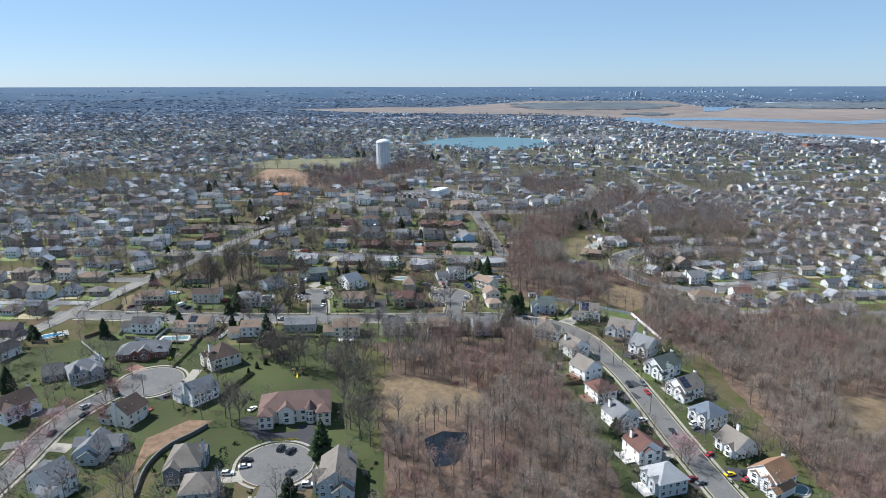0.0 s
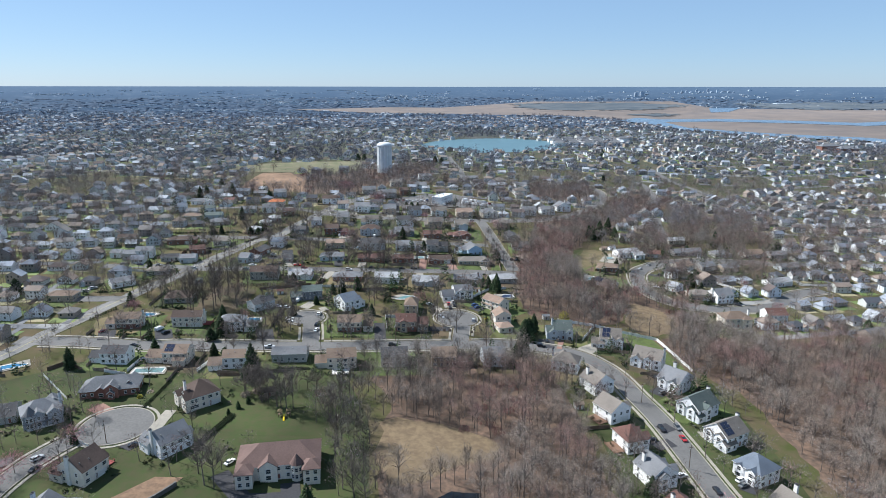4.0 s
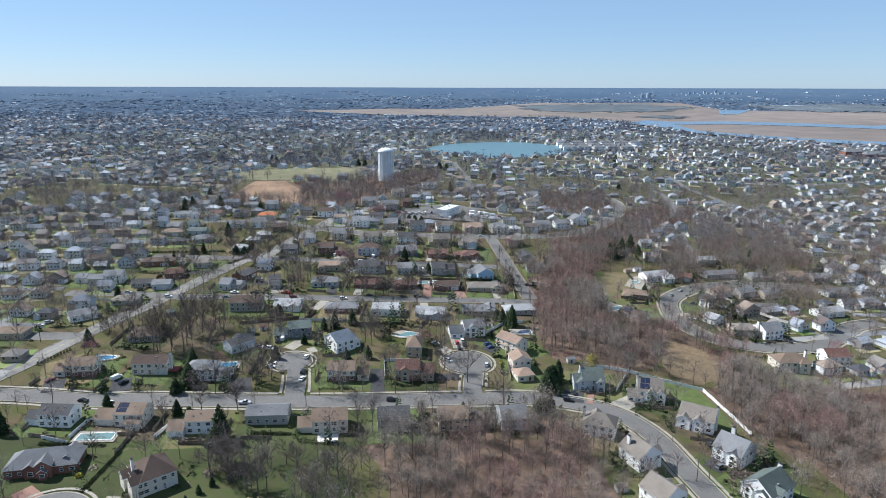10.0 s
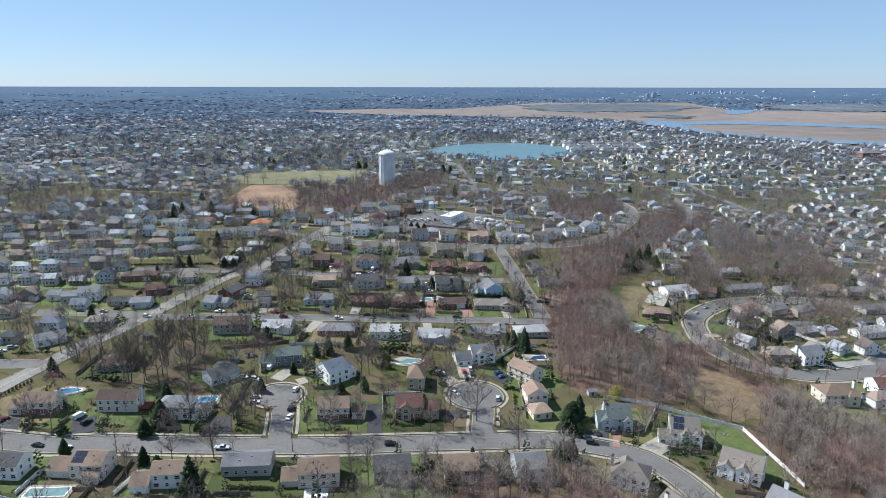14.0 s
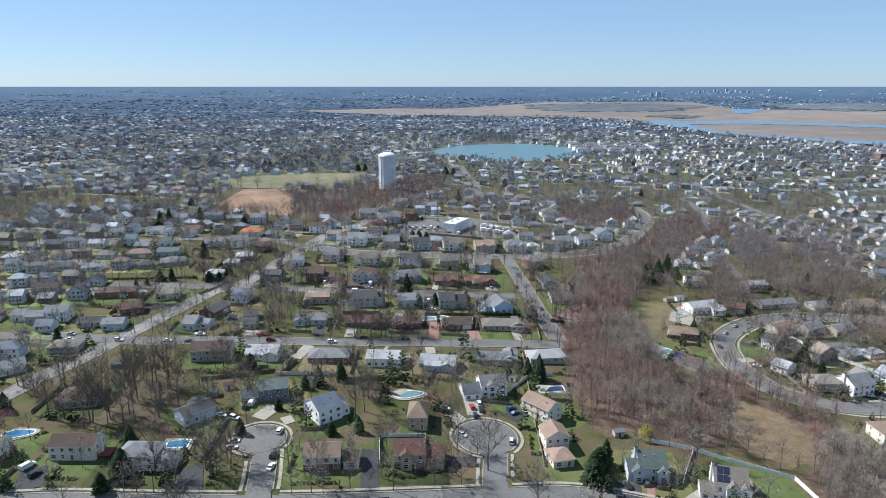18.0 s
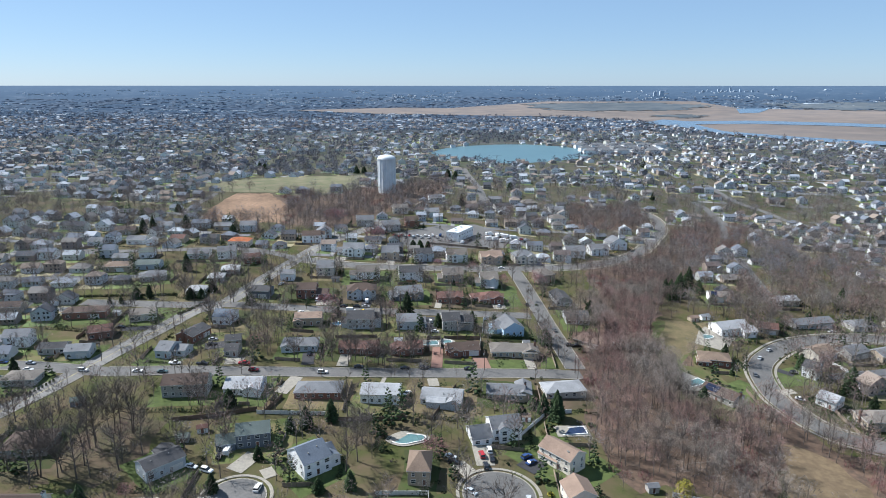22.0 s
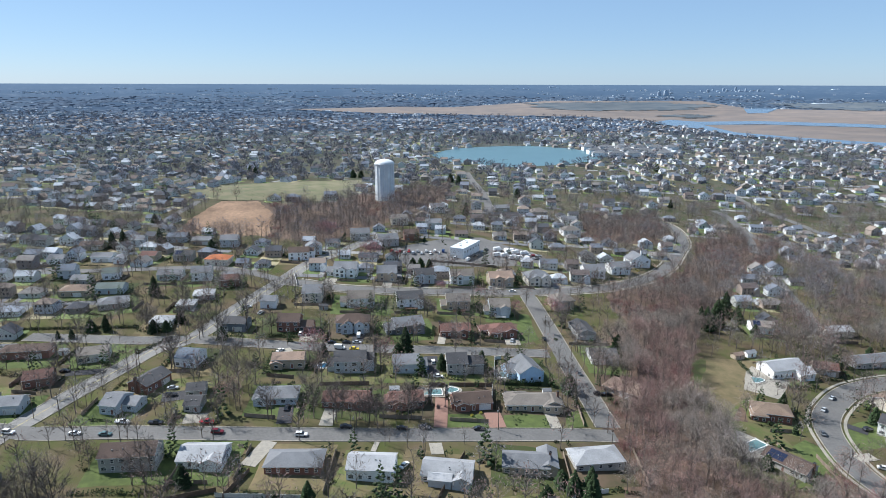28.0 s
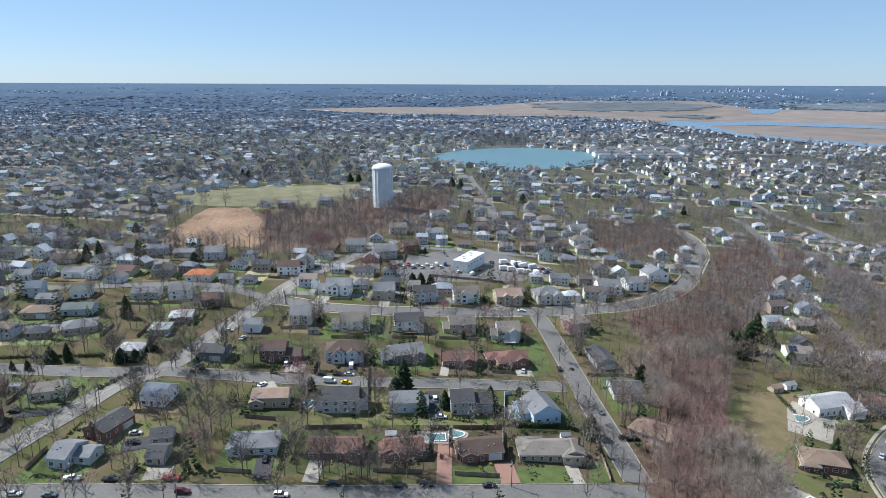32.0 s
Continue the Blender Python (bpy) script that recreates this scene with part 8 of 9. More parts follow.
tree(-56.4, 719.2, 2, 1.39, 276)
tree(-73.2, 303.1, 3, 1.32, 31)
tree(-90.9, 323.4, 4, 1.12, 46)
tree(-96.0, 318.1, 2, 1.23, 30)
tree(-89.3, 316.1, 2, 1.22, 54)
tree(-85.9, 309.7, 0, 1.24, 133)
tree(-68.2, 322.8, 2, 1.05, 190)
tree(-94.2, 314.8, 4, 1.13, 91)
tree(-89.5, 320.4, 5, 1.24, 3)
tree(-62.6, 316.7, 2, 1.25, 260)
tree(-90.9, 317.9, 2, 1.10, 82)
tree(-90.2, 320.7, 0, 0.98, 236)
tree(-74.7, 321.0, 5, 1.18, 358)
tree(-82.6, 308.9, 1, 0.97, 103)
shrub(-90.3, 319.0, 3, 1.8)
shrub(-85.7, 313.2, 3, 1.8)
shrub(-94.6, 315.6, 3, 1.8)
tree(-75.9, 304.8, 2, 1.09, 62)
tree(-78.1, 306.0, 4, 1.36, 61)
tree(-70.8, 305.0, 1, 1.10, 140)
tree(-90.6, 250.0, 1, 1.33, 3)
tree(-86.4, 247.9, 3, 1.25, 204)
tree(-95.2, 256.7, 0, 1.30, 127)
tree(-39.7, 284.4, 2, 1.25, 266)
tree(-34.1, 259.2, 3, 1.02, 165)
tree(-40.2, 249.8, 0, 1.34, 64)
tree(-33.8, 279.3, 0, 1.05, 35)
tree(-46.9, 278.6, 3, 1.39, 44)
tree(-46.3, 314.2, 4, 1.20, 161)
tree(-30.5, 237.6, 1, 1.13, 179)
tree(-34.4, 241.5, 3, 1.26, 300)
tree(-28.3, 250.4, 2, 1.14, 97)
tree(-53.1, 301.1, 2, 1.17, 65)
tree(-50.7, 313.9, 4, 1.00, 194)
tree(-181.9, 380.2, 0, 1.23, 21)
tree(-108.4, 381.5, 2, 1.18, 332)
tree(-96.9, 383.4, 4, 1.15, 22)
tree(-116.1, 382.5, 4, 1.35, 27)
tree(-93.6, 393.1, 2, 1.25, 359)
tree(-35.6, 405.1, 2, 1.17, 355)
tree(-51.4, 426.1, 3, 1.18, 125)
tree(-48.0, 432.6, 1, 1.21, 355)
tree(-70.7, 392.1, 4, 1.03, 217)
tree(-57.5, 381.3, 1, 1.17, 14)
tree(-16.6, 384.7, 2, 1.15, 286)
tree(-6.8, 385.6, 2, 1.05, 353)
tree(19.2, 374.9, 0, 1.38, 339)
tree(-8.5, 407.2, 4, 1.32, 341)
tree(85.7, 408.8, 0, 1.29, 288)
tree(-11.0, 424.0, 4, 1.04, 300)
tree(-0.5, 404.9, 5, 1.00, 73)
tree(3.2, 395.1, 1, 1.31, 22)
tree(-50.4, 445.5, 4, 1.04, 50)
tree(-47.7, 443.3, 5, 1.35, 91)
tree(-107.8, 397.6, 0, 1.14, 62)
tree(-100.1, 388.2, 0, 1.34, 344)
tree(-91.5, 389.3, 3, 1.33, 145)
tree(-95.1, 385.4, 4, 1.12, 45)
tree(-189.4, 452.8, 0, 1.40, 288)
tree(-207.5, 447.3, 4, 1.21, 122)
tree(-194.1, 438.1, 0, 1.22, 51)
red_tree(-163.1, 245.8, 1.1, 283)
red_tree(-160.0, 230.4, 1.2, 31)
red_tree(-146.8, 252.1, 1, 281)
red_tree(-158.7, 218.5, 1.2, 166)
red_tree(-151.6, 274.3, 1, 288)
red_tree(-180.7, 250.2, 1, 92)
red_tree(-163.3, 255.6, 1, 39)
red_tree(-152.4, 293.0, .8, 123)
red_tree(19.6, 639.8, 1, 92)
red_tree(-24.2, 672.4, .8, 330)
red_tree(0.3, 668.3, .8, 127)
red_tree(43.2, 652.2, 1, 232)
red_tree(45.8, 645.0, 1, 315)
red_tree(-121.6, 785.1, 1.6, 358)
red_tree(-116.1, 789.2, 1.5, 201)
red_tree(-75.3, 737.3, 1.3, 129)
red_tree(-80.9, 736.2, 1.2, 188)
red_tree(-114.0, 526.6, .8, 306)
red_tree(-19.5, 436.7, 1, 203)
red_tree(-122.5, 407.6, .6, 179)
red_tree(129.0, 475.5, 1, 284)
red_tree(222.6, 514.9, .7, 214)
red_tree(222.7, 463.6, .8, 42)
willow(70.0, 423.4)
pylon(42.2, 1072.2)
pylon(239.7, 887.6)
pylon(268.3, 1153.6)
apartment_block(237.4, 1529.5, 9, 26, 13, 2.4)
apartment_block(235.7, 1472.6, 17, 26, 13, 2.4)
apartment_block(234.2, 1420.8, 0, 26, 13, 2.4)
apartment_block(268.9, 1531.2, 11, 26, 13, 2.4)
apartment_block(265.8, 1474.2, -5, 26, 13, 2.4)
apartment_block(263.0, 1422.3, 11, 26, 13, 2.4)
apartment_block(300.5, 1533.0, 21, 26, 13, 2.4)
apartment_block(295.9, 1475.8, 22, 26, 13, 2.4)
apartment_block(291.8, 1423.8, 18, 26, 13, 2.4)
apartment_block(332.1, 1534.7, 15, 26, 13, 2.4)
apartment_block(326.1, 1477.4, -6, 26, 13, 2.4)
apartment_block(320.6, 1425.3, 10, 26, 13, 2.4)
apartment_block(363.8, 1536.5, -6, 26, 13, 2.4)
apartment_block(356.3, 1479.0, -5, 26, 13, 2.4)
apartment_block(349.5, 1426.8, -9, 26, 13, 2.4)
apartment_block(395.5, 1538.2, 16, 26, 13, 2.4)
skyline_tower(1143, 4124, 18, 11, 32)
skyline_tower(1179, 4117, 25, 15, 38)
skyline_tower(1466, 4370, 12, 7, 16)
skyline_tower(1505, 4360, 16, 9, 19)
skyline_tower(1546, 4395, 12, 7, 19)
skyline_tower(1557, 4346, 20, 12, 13)
skyline_tower(1605, 4379, 12, 7, 25)
skyline_tower(1608, 4331, 16, 9, 19)
skyline_tower(1634, 4324, 12, 7, 16)
skyline_tower(1669, 4360, 12, 7, 29)
skyline_tower(1678, 4311, 24, 14, 16)
skyline_tower(1706, 4302, 12, 7, 25)
skyline_tower(1734, 4293, 20, 12, 13)
skyline_tower(1771, 4281, 16, 9, 19)
skyline_tower(1799, 4272, 12, 7, 13)
skyline_tower(1940, 4363, 24, 15, 16)
skyline_tower(641, 4851, 83, 50, 10)
skyline_tower(2205, 4258, 57, 34, 10)
skyline_tower(1686, 3421, 130, 78, 10)
skyline_tower(6, 3605, 92, 55, 7)
skyline_tower(100, 3775, 70, 42, 8)
apartment_block(744.6, 1335.3, 10, 40, 16, 3, 'brick')
apartment_block(753.3, 1289.2, 10, 40, 16, 3, 'brick')

# ---- woods ----
rng = random.Random(7)
LITE = [clump_tree(70 + s, h, sp, 20, 420, 0.116, 0.068, lo) for s, (h, sp, lo) in enumerate(((15, 0.28, 0.34), (16, 0.25, 0.38), (12, 0.33, 0.3), (18, 0.27, 0.42)))]
LITE = [[(*a, "bark"), (*b, m)] for (a, b), m in zip(LITE, ("twigs", "twigs_mauve", "twigs_grey", "twigs_grey"))]
LITE.append([(*thicket(79, 4.2, 3.0, 110, 0.11), "twigs_maroon")])
GARDEN = [clump_tree(75 + s, h, sp, 12, 120, 0.19, 0.088, 0.28) for s, (h, sp) in enumerate(((12, 0.32), (14, 0.28), (10, 0.36), (13, 0.30)))]
GARDEN = [[(*a, "bark"), (*b, m)] for (a, b), m in zip(GARDEN, ("twigs_yard", "twigs_rust", "twigs_yard", "twigs_far"))]


def far_crown(seed, height):
    """A bare tree far off: a trunk under a loose round mass of twig clumps."""
    r = random.Random(seed)
    v, f, tv, tf = [], [], [], []
    sliver(v, f, Vector((0, 0, -0.5)), Vector((0, 0, height * 0.7)), 0.6, r)
    for k in range(30):
        d = Vector((r.gauss(0, 1), r.gauss(0, 1), r.gauss(0, 1))).normalized() * r.uniform(0.5, 1.0)
        p = Vector((d.x * height * 0.40, d.y * height * 0.40, height * (0.62 + 0.36 * d.z)))
        w = Vector((r.uniform(-1, 1), r.uniform(-1, 1), r.uniform(-0.3, 1))).normalized() * height * r.uniform(0.10, 0.19)
        sliver(tv, tf, p - w * 0.5, p + w, height * 0.075, r)
        sliver(tv, tf, p + w * 0.5, p - w, height * 0.06, r)
    # both twig materials here have haze painted into their colour
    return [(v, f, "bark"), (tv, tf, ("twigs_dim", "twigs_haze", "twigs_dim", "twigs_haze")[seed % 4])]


MID = [clump_tree(85 + s, h, sp, 12, 130, 0.23, 0.092, 0.22) for s, (h, sp) in enumerate(((12, 0.34), (13, 0.30), (10, 0.36), (11, 0.34)))]
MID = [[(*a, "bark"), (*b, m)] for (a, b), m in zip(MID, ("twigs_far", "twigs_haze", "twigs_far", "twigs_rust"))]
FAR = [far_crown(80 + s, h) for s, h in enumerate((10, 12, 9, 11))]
FAR_CON = [[(*conifer(90, 12, 3.4, 6)[1], "needles")]]


def fill(poly, gap, free_gap):
    """Evenly uneven places in an outline."""
    xs, ys = [p[0] for p in poly], [p[1] for p in poly]
    out = []
    y = min(ys)
    while y < max(ys):
        x = min(xs)
        while x < max(xs):
            p = (x + rng.uniform(-0.5, 0.5) * gap, y + rng.uniform(-0.5, 0.5) * gap)
            if inside(p, poly) and free(*p, free_gap):
                out.append(p)
            x += gap
        y += gap
    return out


near_woods, deep_woods, back_woods = [], [], []
for k, poly in enumerate(WOODS):
    for x, y in fill(poly, (5.4 if k != 3 else 6.5) if k not in (4, 5) else 7.5, 1.0):
        n = noise.noise(Vector((x / 38, y / 38, 5)))
        big = 1.3 if k in (4, 5) else 1.0
        if n > 0.22 and rng.random() < 0.5:
            deep_woods.append((x, y, rng.uniform(0.7, 1.2), rng.uniform(0, 6.3), 4))
            continue
        size = rng.uniform(0.62, 1.0) * big * (1 + 0.22 * noise.noise(Vector((x / 22, y / 22, 8))))
        s = (x, y, size, rng.uniform(0, 6.3), rng.choice((1, 1, 1, 0) if n > 0.08 else (0, 0, 2, 3) if n > -0.15 else (2, 3, 3, 0)))
        if k in (4, 5) and rng.random() < 0.75:
            tree(x, y, rng.choice((0, 1, 1, 3, 4)), rng.uniform(1.15, 1.5), math.degrees(s[3]), "tall bare tree with a dark trunk in a grove")
            continue
        (near_woods if (k in (0, 4, 5, 7) and y < 470) else deep_woods if y < 640 else back_woods).append(s)
rng.shuffle(near_woods)
for x, y, s, a, k in near_woods[:64]:
    tree(x, y, rng.randrange(5), s * 0.92, math.degrees(a), "tall bare tree in the brown woods")
scatter_stuff("woods", near_woods[64:] + deep_woods, LITE, "dense leafless woods of grey-brown trees", "woods")
scatter_stuff("back_woods", back_woods, GARDEN, "dense leafless woods farther off", "woods")

# trees among the houses
yard = []
for i in range(30000):
    y = rng.uniform(190, 900)
    x = rng.uniform(-1, 1) * (60 + 0.62 * y)
    if noise.noise(Vector((x / 45, y / 45, 0))) < rng.uniform(-0.35, 0.25) and rng.random() < 0.85:
        continue
    if free(x, y, 0.0) and not any(inside((x, y), p) for p in WOODS):
        yard.append((x, y, rng.uniform(0.65, 1.25), rng.uniform(0, 6.3), rng.randrange(4)))
    if len(yard) > 2000:
        break
for i in range(9000):
    x, y = rng.uniform(-260, 165), rng.uniform(440, 900)
    if free(x, y, 0.0) and not any(inside((x, y), p) for p in WOODS):
        yard.append((x, y, rng.uniform(0.75, 1.35), rng.uniform(0, 6.3), rng.randrange(4)))
    if len(yard) > 2560:
        break
front = [t for t in yard if t[1] < 640 and abs(t[0]) < 230]
rest = [t for t in yard if not (t[1] < 640 and abs(t[0]) < 230)]
rng.shuffle(front)
for x, y, s, a, k in front[:80]:
    if rng.random() < 0.09:
        red_tree(x, y, s * 1.2, math.degrees(a))
    else:
        tree(x, y, rng.randrange(6), s * 0.95, math.degrees(a))
greens = []
for hx, hy, hr in list(OCCUPIED):
    if hr > 6.0 and 330 < hy < 900:
        for k in range(rng.choice((0, 1, 1, 2, 3))):
            a, q = rng.uniform(0, 6.3), hr * rng.uniform(1.0, 1.7)
            x, y = hx + q * math.cos(a), hy + q * math.sin(a)
            if free(x, y, 0.5, False):
                greens.append((x, y, rng.uniform(0.5, 1.0), a, rng.randrange(3)))
spruces = random.Random(77)
for hx, hy, hr in list(OCCUPIED):
    if hr > 6.0 and 400 < hy < 820 and hx < 120 and spruces.random() < 0.35:
        a, q = spruces.uniform(0, 6.3), hr * spruces.uniform(1.0, 1.8)
        x, y = hx + q * math.cos(a), hy + q * math.sin(a)
        if free(x, y, 1.0, False):
            greens.append((x, y, spruces.uniform(0.8, 1.35), a, spruces.randrange(3)))
for x, y in ((-290, 782), (-246, 772), (-206, 763), (-309, 923), (-340, 836), (-299, 776)):
    greens.append((x, y, spruces.uniform(1.2, 1.6), 0.7, spruces.randrange(3)))
YARD_CON = [[(*conifer(95 + i, h, q, 34)[1], "needles")] for i, (h, q) in enumerate(((11, 3.0), (8, 3.2), (13, 3.4)))]
scatter_stuff("garden_conifers", greens, YARD_CON, "dark green conifers among the houses", "trees")
scatter_stuff("garden_trees", rest + front[80:], GARDEN, "bare trees among the houses", "trees")

# shrubs round the houses, and rows of them and fences on the plot lines
BUSH = [[(*leaf_mass(200 + i, a, b, 18, 0.48), m)] for i, (a, b, m) in enumerate(((1.1, 1.1, "hedge_leaves"), (0.8, 2.4, "needles"), (1.2, 1.0, "twigs"), (0.9, 1.0, "hedge_leaves"), (1.5, 3.6, "needles")))]
bushes = []
FV, FF = [], []


def clear_spot(x, y, share=0.95):
    return road_clear(x, y, 1.5) and not any((x - b) ** 2 + (y - c) ** 2 < (share * d) ** 2 for b, c, d in OCCUPIED)


for hx, hy, hr in list(OCCUPIED):
    if hr > 6.0 and hy < 800:
        for k in range(9 if hy > 330 else 16):
            a, q = rng.uniform(0, 6.3), hr * rng.uniform(0.9, 1.6)
            x, y = hx + q * math.cos(a), hy + q * math.sin(a)
            if clear_spot(x, y):
                bushes.append((x, y, rng.uniform(0.6, 1.4), a, rng.choice((0, 0, 1, 2, 3, 3, 4))))
        if hy < 330:
            continue
        side, a = hr * 1.45, rng.uniform(-0.12, 0.12)
        for line in (0, 1):
            kind = rng.random()
            L = rng.uniform(0.6, 1.3) * hr
            for k in range(int(2 * L / 1.6)):
                u = -L + k * 1.6
                p = (hx + u, hy - side + a * u) if line else (hx + side * (1 if int(hx) % 2 else -1), hy + u)
                if not clear_spot(*p, 0.8):
                    continue
                if kind < 0.45:
                    bushes.append((*p, rng.uniform(0.7, 1.1), rng.uniform(0, 6.3), 0 if kind < 0.2 else 1))
                elif kind < 0.85:
                    z, n = gh(*p), len(FV)
                    e = (0.78, 0.04) if line else (0.04, 0.78)
                    v, f = box(-e[0], e[0], -e[1], e[1], -0.4, 1.7)
                    FV += [(p[0] + b, p[1] + c, z + d) for b, c, d in v]
                    FF += [tuple(m + n for m in t) for t in f]
scatter_stuff("garden_bushes", bushes, BUSH, "low evergreen and bare bushes round the houses", "bushes")
mat("fence_boards", (0.27, 0.215, 0.165), (0.17, 0.135, 0.105), scale=0.05, rough=0.9, island=0.25)
tagged(new("garden_fences", mesh("garden_fences", FV, FF, "fence_boards")), "weathered board fences between the gardens", "fences", "", "stuff")

# ---- the suburb beyond ----


# centres, reach and strength of wooded stretches
WOODED = ((249, 953, 60, 0.36), (341, 924, 70, 0.36), (222, 1069, 50, 0.24), (463, 1024, 70, 0.32), (857, 1761, 130, 0.24), (91, 899, 35, 0.20), (681, 1369, 130, 0.28), (296, 817, 70, 0.55), (370, 756, 80, 0.20), (337, 1009, 60, 0.20), (-269, 2034, 150, 0.12), (-489, 976, 120, 0.12), (635, 1139, 90, 0.20))


def wooded(x, y):
    """Where the distance is woods rather than houses."""
    b = sum(k * math.exp(-((x - p) ** 2 + (y - q) ** 2) / r ** 2) for p, q, r, k in WOODED)
    return b + noise.noise(Vector((x / 170, y / 230, 3))) + 0.4 * noise.noise(Vector((x / 60, y / 80, 9)))


def district(x, y):
    """The quarter that a place belongs to: its centre and the turn of its streets."""
    best = None
    i0, j0 = math.floor(x / 230), math.floor(y / 230)
    for i in range(i0 - 1, i0 + 2):
        for j in range(j0 - 1, j0 + 2):
            r = random.Random(i * 7919 + j * 104729)
            cx, cy, a = (i + r.uniform(0.2, 0.8)) * 230, (j + r.uniform(0.2, 0.8)) * 230, r.gauss(0.06, 0.14) + (math.pi / 2 if r.random() < 0.2 and j > 3 else 0)
            d = (x - cx) ** 2 + (y - cy) ** 2
            if best is None or d < best[0]:
                best = (d, cx, cy, a)
    return best[1:]


def far_houses():
    """Small houses along the streets of many quarters, joined."""
    WV, WF, RV, RF, GV, GF, LV, LF, DV, DF = ([] for k in range(10))
    spots, streets = [], set()
    for i in range(26000):
        y = 330 + 2270 * rng.random() ** 0.8 if i % 3 else rng.uniform(330, 950)
        x = rng.uniform(-1, 1) * (130 + 0.72 * y)
        if (y < 690 and -225 < x < 165) or (y < 880 and -225 < x < 165 and i % 2) or (y < 425 and x > 0):
            continue
        cx, cy, turn = district(x, y)
        c, s = math.cos(turn), math.sin(turn)
        u, v = (x - cx) * c + (y - cy) * s, -(x - cx) * s + (y - cy) * c
        iu, iv = round(u / 17), round(v / 29)
        u, v = iu * 17 + rng.uniform(-2.5, 2.5), iv * 29 + rng.uniform(-3, 3)
        gx, gy = cx + u * c - v * s, cy + u * s + v * c
        key = (cx, iu, iv)
        if key in SEEN or not free(gx, gy, 5) or district(gx, gy)[0] != cx or (gy < 690 and -225 < gx < 165):
            continue
        if any(inside((gx, gy), p) for p in WOODS) or wooded(gx, gy) > (0.42 if gx > 100 and 850 < gy < 1400 else 0.28) or rng.random() < 0.10:
            continue
        SEEN.add(key)
        spots.append((gx, gy, turn, iv % 2))
        row = iv - iv % 2
        if (cx, iu, row) not in streets and free(cx + iu * 17 * c - (row * 29 + 14.5) * s, cy + iu * 17 * s + (row * 29 + 14.5) * c, -1):
            streets.add((cx, iu, row))
            k = len(DV)
            for p in (-8.5, 8.5):
                for q in (-3.2, 3.2):
                    X, Y = cx + (iu * 17 + p) * c - (row * 29 + 14.5 + q) * s, cy + (iu * 17 + p) * s + (row * 29 + 14.5 + q) * c
                    DV.append((X, Y, gh(X, Y) + 0.2))
            DF.append((k, k + 2, k + 3, k + 1))
        if len(spots) > 4000:
            break
    for gx, gy, turn, odd in spots:
        w, d, st = rng.uniform(8.5, 13), rng.uniform(7, 9), rng.choice((1, 1, 1.3, 1.7, 2))
        kind = rng.choice(("gable", "gable", "hip", "gy"))
        a = turn + radians(rng.uniform(-5, 5))
        c, s, z = math.cos(a), math.sin(a), gh(gx, gy)
        blocks = [(0, 0, *block_meshes(w, d, 0.4 + 2.7 * st, kind)[:2])]
        if gy < 1700 and rng.random() < 0.6:   # garage wing or cross gable
            e = rng.choice((-1, 1))
            blocks.append((e * w * 0.36, (-1 if odd else 1) * d * 0.42, *block_meshes(w * 0.34, d * 0.6, 0.3 + 2.6 * max(1, st - 0.4), "gy")[:2]))
        for ox, oy, wall, roof in blocks:
            for (src, fs), V, F in ((wall, WV, WF), (roof, RV, RF)):
                k = len(V)
                V += [((p + ox) * c - (q + oy) * s + gx, (p + ox) * s + (q + oy) * c + gy, r + z) for p, q, r in src]
                F += [tuple(i + k for i in t) for t in fs]

        def lay_quad(V, F, x0, x1, y0, y1, up):
            k = len(V)
            for p, q in ((x0, y0), (x1, y0), (x1, y1), (x0, y1)):
                V.append((p * c - q * s + gx, p * s + q * c + gy, gh(p * c - q * s + gx, p * s + q * c + gy) + up))
            F.append((k, k + 1, k + 2, k + 3))
        if gy < 1900:
            lay_quad(LV, LF, -8 + rng.uniform(-1, 2), 8 + rng.uniform(-2, 1), -rng.uniform(9, 12), -d / 2 + 1, 0.14)
            lay_quad(LV, LF, -8 + rng.uniform(-1, 4), 8 + rng.uniform(-4, 1), d / 2 - 1, rng.uniform(8, 12), 0.14)
            e = rng.choice((-1, 1)) * (w / 2 - 1.5)
            lay_quad(DV, DF, e - 1.8, e + 1.8, *((-13, -d / 2) if odd else (d / 2, 13)), 0.22)
        if gy < 1250:
            for side in (-1, 1):
                for u in (-0.33, -0.1, 0.16, 0.34):
                    for g in ((1.4,) if st < 1.6 else (1.3, 3.9)):
                        if rng.random() < 0.8:
                            k = len(GV)
                            yy = side * (d / 2 + 0.05)
                            quad = [(u * w - 0.5, yy, g), (u * w + 0.5, yy, g), (u * w + 0.5, yy, g + 1.25), (u * w - 0.5, yy, g + 1.25)]
                            GV += [(p * c - q * s + gx, p * s + q * c + gy, r + z) for p, q, r in quad]
                            GF.append((k, k + 1, k + 2, k + 3))
    tagged(new("distant_lawns", mesh("distant_lawns", LV, LF, "far_lawns")), "green and straw-coloured lawns of the distant suburb", "lawns", "", "stuff")
    tagged(new("distant_streets", mesh("distant_streets", DV, DF, "far_paving")), "grey streets and driveways of the distant suburb", "streets", "", "stuff")
    tagged(new("distant_house_windows", mesh("distant_house_windows", GV, GF, "pane_glass")), "dark windows of the distant houses", "windows", "", "stuff")
    tagged(new("distant_house_walls", mesh("distant_house_walls", WV, WF, "far_walls")), "pale walls of the distant suburb, most tinted blue as painted haze", "houses", "", "stuff")
    tagged(new("distant_house_roofs", mesh("distant_house_roofs", RV, RF, "far_roofs")), "grey and brown roofs of the distant suburb, many blued to paint in haze", "houses", "", "stuff")
    return [(gx, gy) for gx, gy, turn, odd in spots]


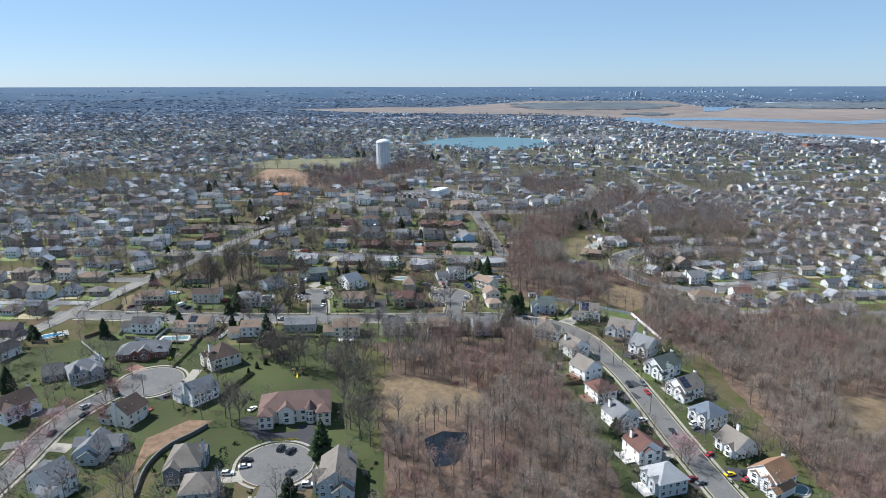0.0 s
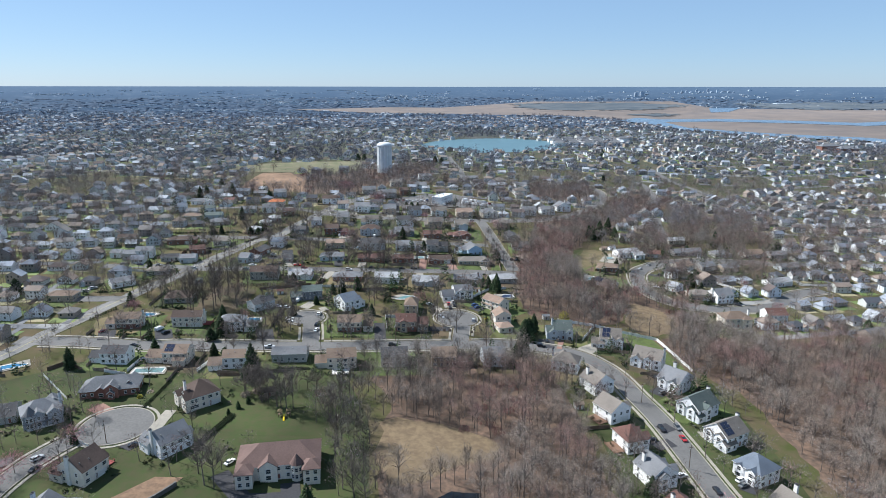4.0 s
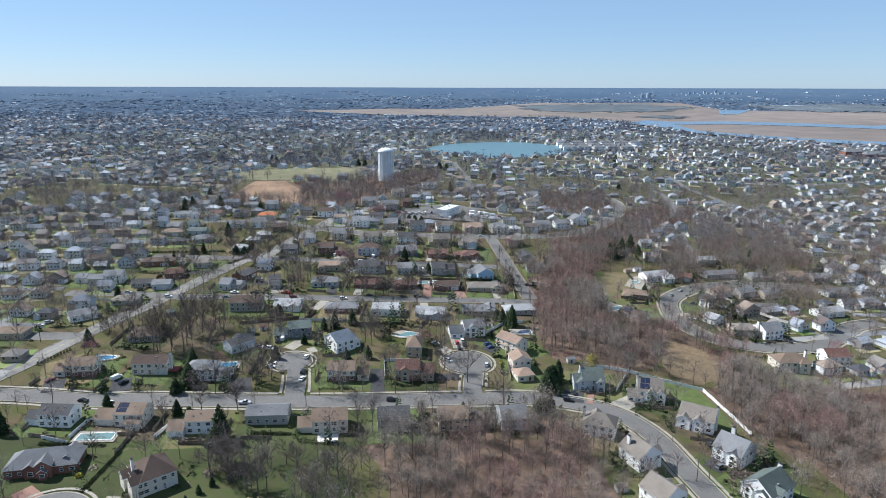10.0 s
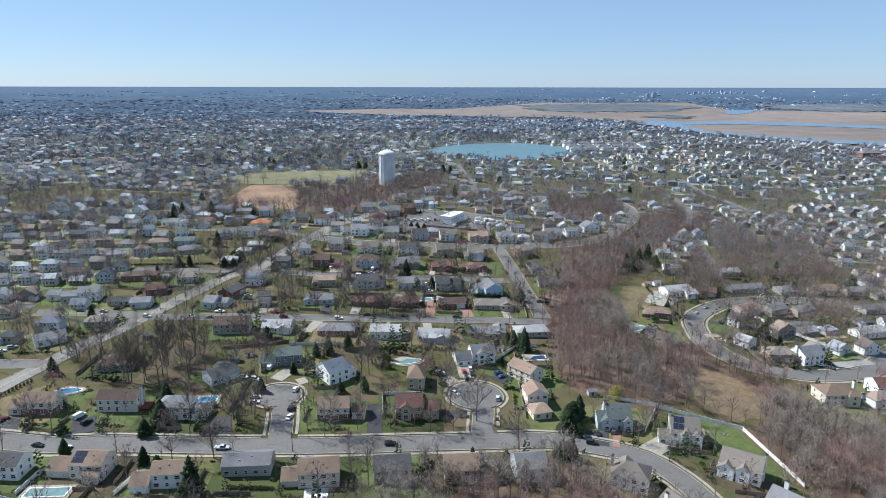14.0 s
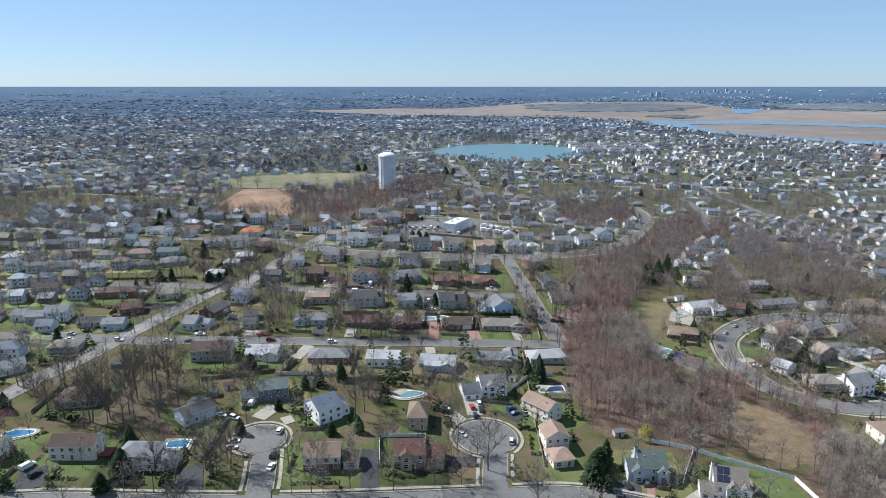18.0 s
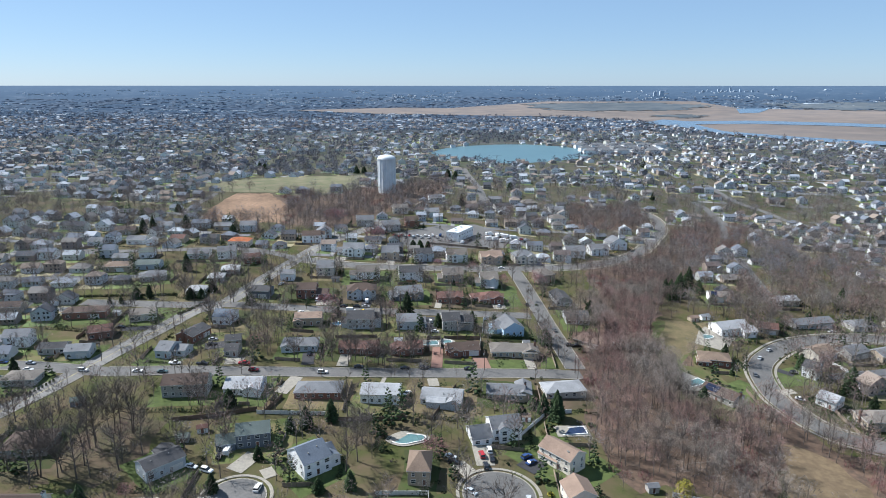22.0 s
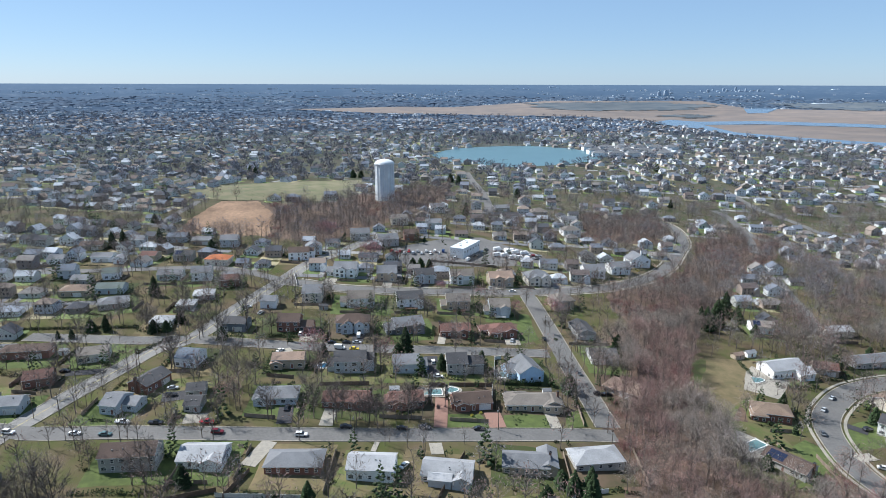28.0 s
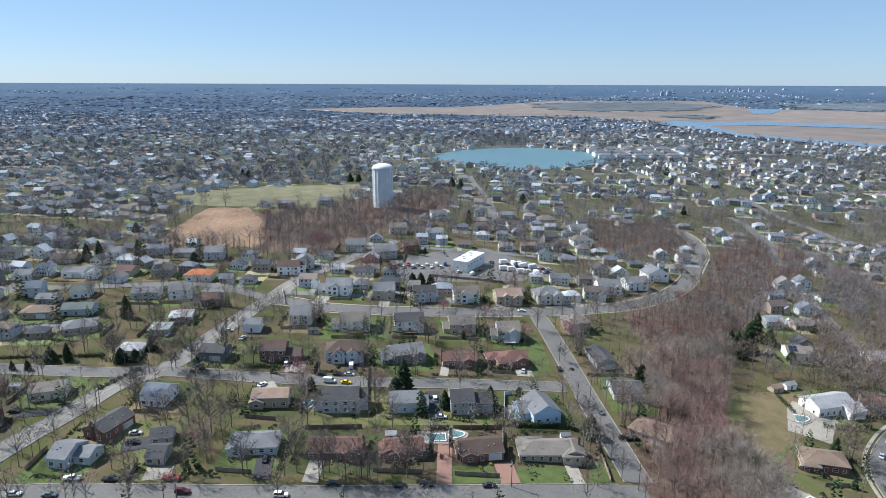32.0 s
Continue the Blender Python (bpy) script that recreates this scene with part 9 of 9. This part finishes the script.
SEEN = set()
# walls and roofs shifted towards blue, painting distance haze into their colours
island_colours("far_walls", [(0.74, 0.75, 0.76), (0.52, 0.54, 0.51), (0.66, 0.69, 0.72), (0.46, 0.50, 0.55), (0.33, 0.275, 0.235), (0.58, 0.59, 0.59), (0.20, 0.19, 0.19)])
island_colours("far_roofs", [(0.144, 0.160, 0.190), (0.074, 0.079, 0.091), (0.270, 0.296, 0.336), (0.110, 0.089, 0.084), (0.180, 0.168, 0.158), (0.132, 0.149, 0.180), (0.066, 0.070, 0.082), (0.222, 0.180, 0.150), (0.360, 0.384, 0.414)], 0.95)
island_colours("far_lawns", [(0.110, 0.159, 0.043), (0.149, 0.187, 0.061), (0.220, 0.200, 0.108), (0.143, 0.131, 0.081), (0.091, 0.131, 0.040), (0.259, 0.228, 0.135)])
island_colours("far_paving", [(0.130, 0.132, 0.138), (0.230, 0.228, 0.220), (0.110, 0.113, 0.120), (0.145, 0.148, 0.155)])
HOMES = far_houses()
home_grid = {}
for hx, hy in HOMES:
    home_grid.setdefault((int(hx // 20), int(hy // 20)), []).append((hx, hy))


def off_homes(x, y):
    for i in (-1, 0, 1):
        for j in (-1, 0, 1):
            for hx, hy in home_grid.get((int(x // 20) + i, int(y // 20) + j), ()):
                if abs(x - hx) < 7.5 and abs(y - hy) < 6.5:
                    return False
    return True


far_trees, far_green = [], []
for i in range(90000):
    y = 500 / (1 - 0.82 * rng.random()) if i % 2 else 500 + 2350 * rng.random()
    x = rng.uniform(-1, 1) * (140 + 0.72 * y)
    if wooded(x, y) < (rng.uniform(-0.8, 0.4) if y < 1050 else rng.uniform(-0.65, 0.3)):
        continue
    if y < 760 and -272 < x < 165:
        continue
    if x < -270 and y < 1050 and i % 5 < 2:
        continue
    if not off_homes(x, y) or not free(x, y, 0.5):
        continue
    if rng.random() < (0.22 if y < 1050 else 0.26):
        far_green.append((x, y, rng.uniform(0.6, 1.2), rng.uniform(0, 6.3), 0))
    else:
        far_trees.append((x, y, rng.uniform(0.75, 1.4), rng.uniform(0, 6.3), rng.choice((0, 0, 1, 1, 2, 2, 3))))
    if len(far_trees) > 9600:
        break
for i in range(9000):
    x, y = rng.uniform(140, 560), rng.uniform(600, 900)
    if wooded(x, y) > 0.2 and off_homes(x, y) and free(x, y, 4.0):
        far_trees.append((x, y, rng.uniform(0.8, 1.35), rng.uniform(0, 6.3), rng.choice((0, 1, 2, 3, 3))))
    if len(far_trees) > 9900:
        break
for hx, hy in HOMES:
    if hy < 1400 and rng.random() < 0.6:
        far_trees.append((hx + rng.uniform(-8, 8), hy - rng.uniform(6.5, 9.5), rng.uniform(0.6, 1.0), rng.uniform(0, 6.3), rng.choice((0, 0, 1, 2, 3))))
    if hy < 1400 and rng.random() < 0.22:
        far_green.append((hx + rng.uniform(-9, 9), hy + rng.choice((-8, 8)), rng.uniform(0.4, 0.9), rng.uniform(0, 6.3), 0))
scatter_stuff("street_trees", [t for t in far_trees if t[1] < 690], GARDEN, "bare trees along the streets beyond the woods", "trees")
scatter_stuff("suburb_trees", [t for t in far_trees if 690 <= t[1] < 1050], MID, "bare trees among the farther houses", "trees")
scatter_stuff("distant_trees", [t for t in far_trees if t[1] >= 1050], FAR, "bare trees over the distant suburb, bluish with painted haze", "trees")
scatter_stuff("distant_conifers", far_green, FAR_CON, "dark conifers over the distant suburb", "trees")


# ---- the far rim of the land ----


def far_rim():
    """Copses and clusters of low roofs out to the horizon."""
    V, F = [], []
    for i in range(26000):
        d, a = 2450 + 2300 * rng.random() ** 1.3, rng.uniform(-0.74, 0.74)
        x, y = d * math.sin(a), d * math.cos(a)
        if noise.noise(Vector((x / 480, y / 150, 1))) + 0.5 * noise.noise(Vector((x / 140, y / 90, 6))) > rng.uniform(-0.34, -0.12) or a > 0.1 and i % 2:
            continue
        if any(inside((x, y), p) for p in CLEAR):
            continue
        if len(V) < 8 * 2300:
            w, e, h = rng.choice((3, 4, 4, 5, 6, 14)), rng.uniform(3, 5), rng.uniform(2.5, 5)
            v, f = box(-w, w, -e, e, -4, h)
            z, k, t = gh(x, y), len(V), rng.uniform(-0.6, 0.6)
            c, n = math.cos(t), math.sin(t)
            V += [(p * c - r * n + x, p * n + r * c + y, u + z) for p, r, u in v]
            F += [tuple(j + k for j in t) for t in f]
    tagged(new("horizon_buildings", mesh("horizon_buildings", V, F, "horizon_walls_haze")), "pale low buildings near the horizon, faintly blue with painted haze", "buildings", "", "stuff")
    V, F = [], []
    for i in range(24000):
        d, a = 2050 + 2100 * rng.random(), rng.uniform(-0.74, 0.74)
        x, y = d * math.sin(a), d * math.cos(a)
        if noise.noise(Vector((x / 480, y / 150, 1))) + 0.5 * noise.noise(Vector((x / 140, y / 90, 6))) < rng.uniform(-0.30, 0.15):
            continue
        if any(inside((x, y), p) for p in CLEAR):
            continue
        k, z, n = len(V), gh(x, y), 7
        R, h = rng.uniform(10, 30), rng.uniform(2.5, 5)
        for j in range(n):
            q = R * rng.uniform(0.7, 1.2)
            V.append((x + q * math.cos(math.tau * j / n), y + 0.7 * q * math.sin(math.tau * j / n), z - 1))
        for j in range(n):
            q = R * rng.uniform(0.45, 0.8)
            V.append((x + q * math.cos(math.tau * (j + 0.5) / n), y + 0.7 * q * math.sin(math.tau * (j + 0.5) / n), z + h * rng.uniform(0.6, 1.0)))
        V.append((x, y, z + h * rng.uniform(0.7, 1.1)))
        for j in range(n):
            m = (j + 1) % n
            F += [(k + j, k + m, k + n + j), (k + m, k + n + m, k + n + j), (k + n + j, k + n + m, k + 2 * n)]
        if len(V) > 15 * 4200:
            break
    tagged(new("horizon_woods", mesh("horizon_woods", V, F, "rim_copse_haze")), "dark copses of bare trees towards the horizon, blued with painted haze", "woods", "", "stuff")


# the copses' blue is haze painted into the base colour
mat("rim_copse_haze", (0.088, 0.118, 0.162), (0.062, 0.086, 0.124), scale=0.05, rough=1.0, spec=0.05, island=0.2)

far_rim()
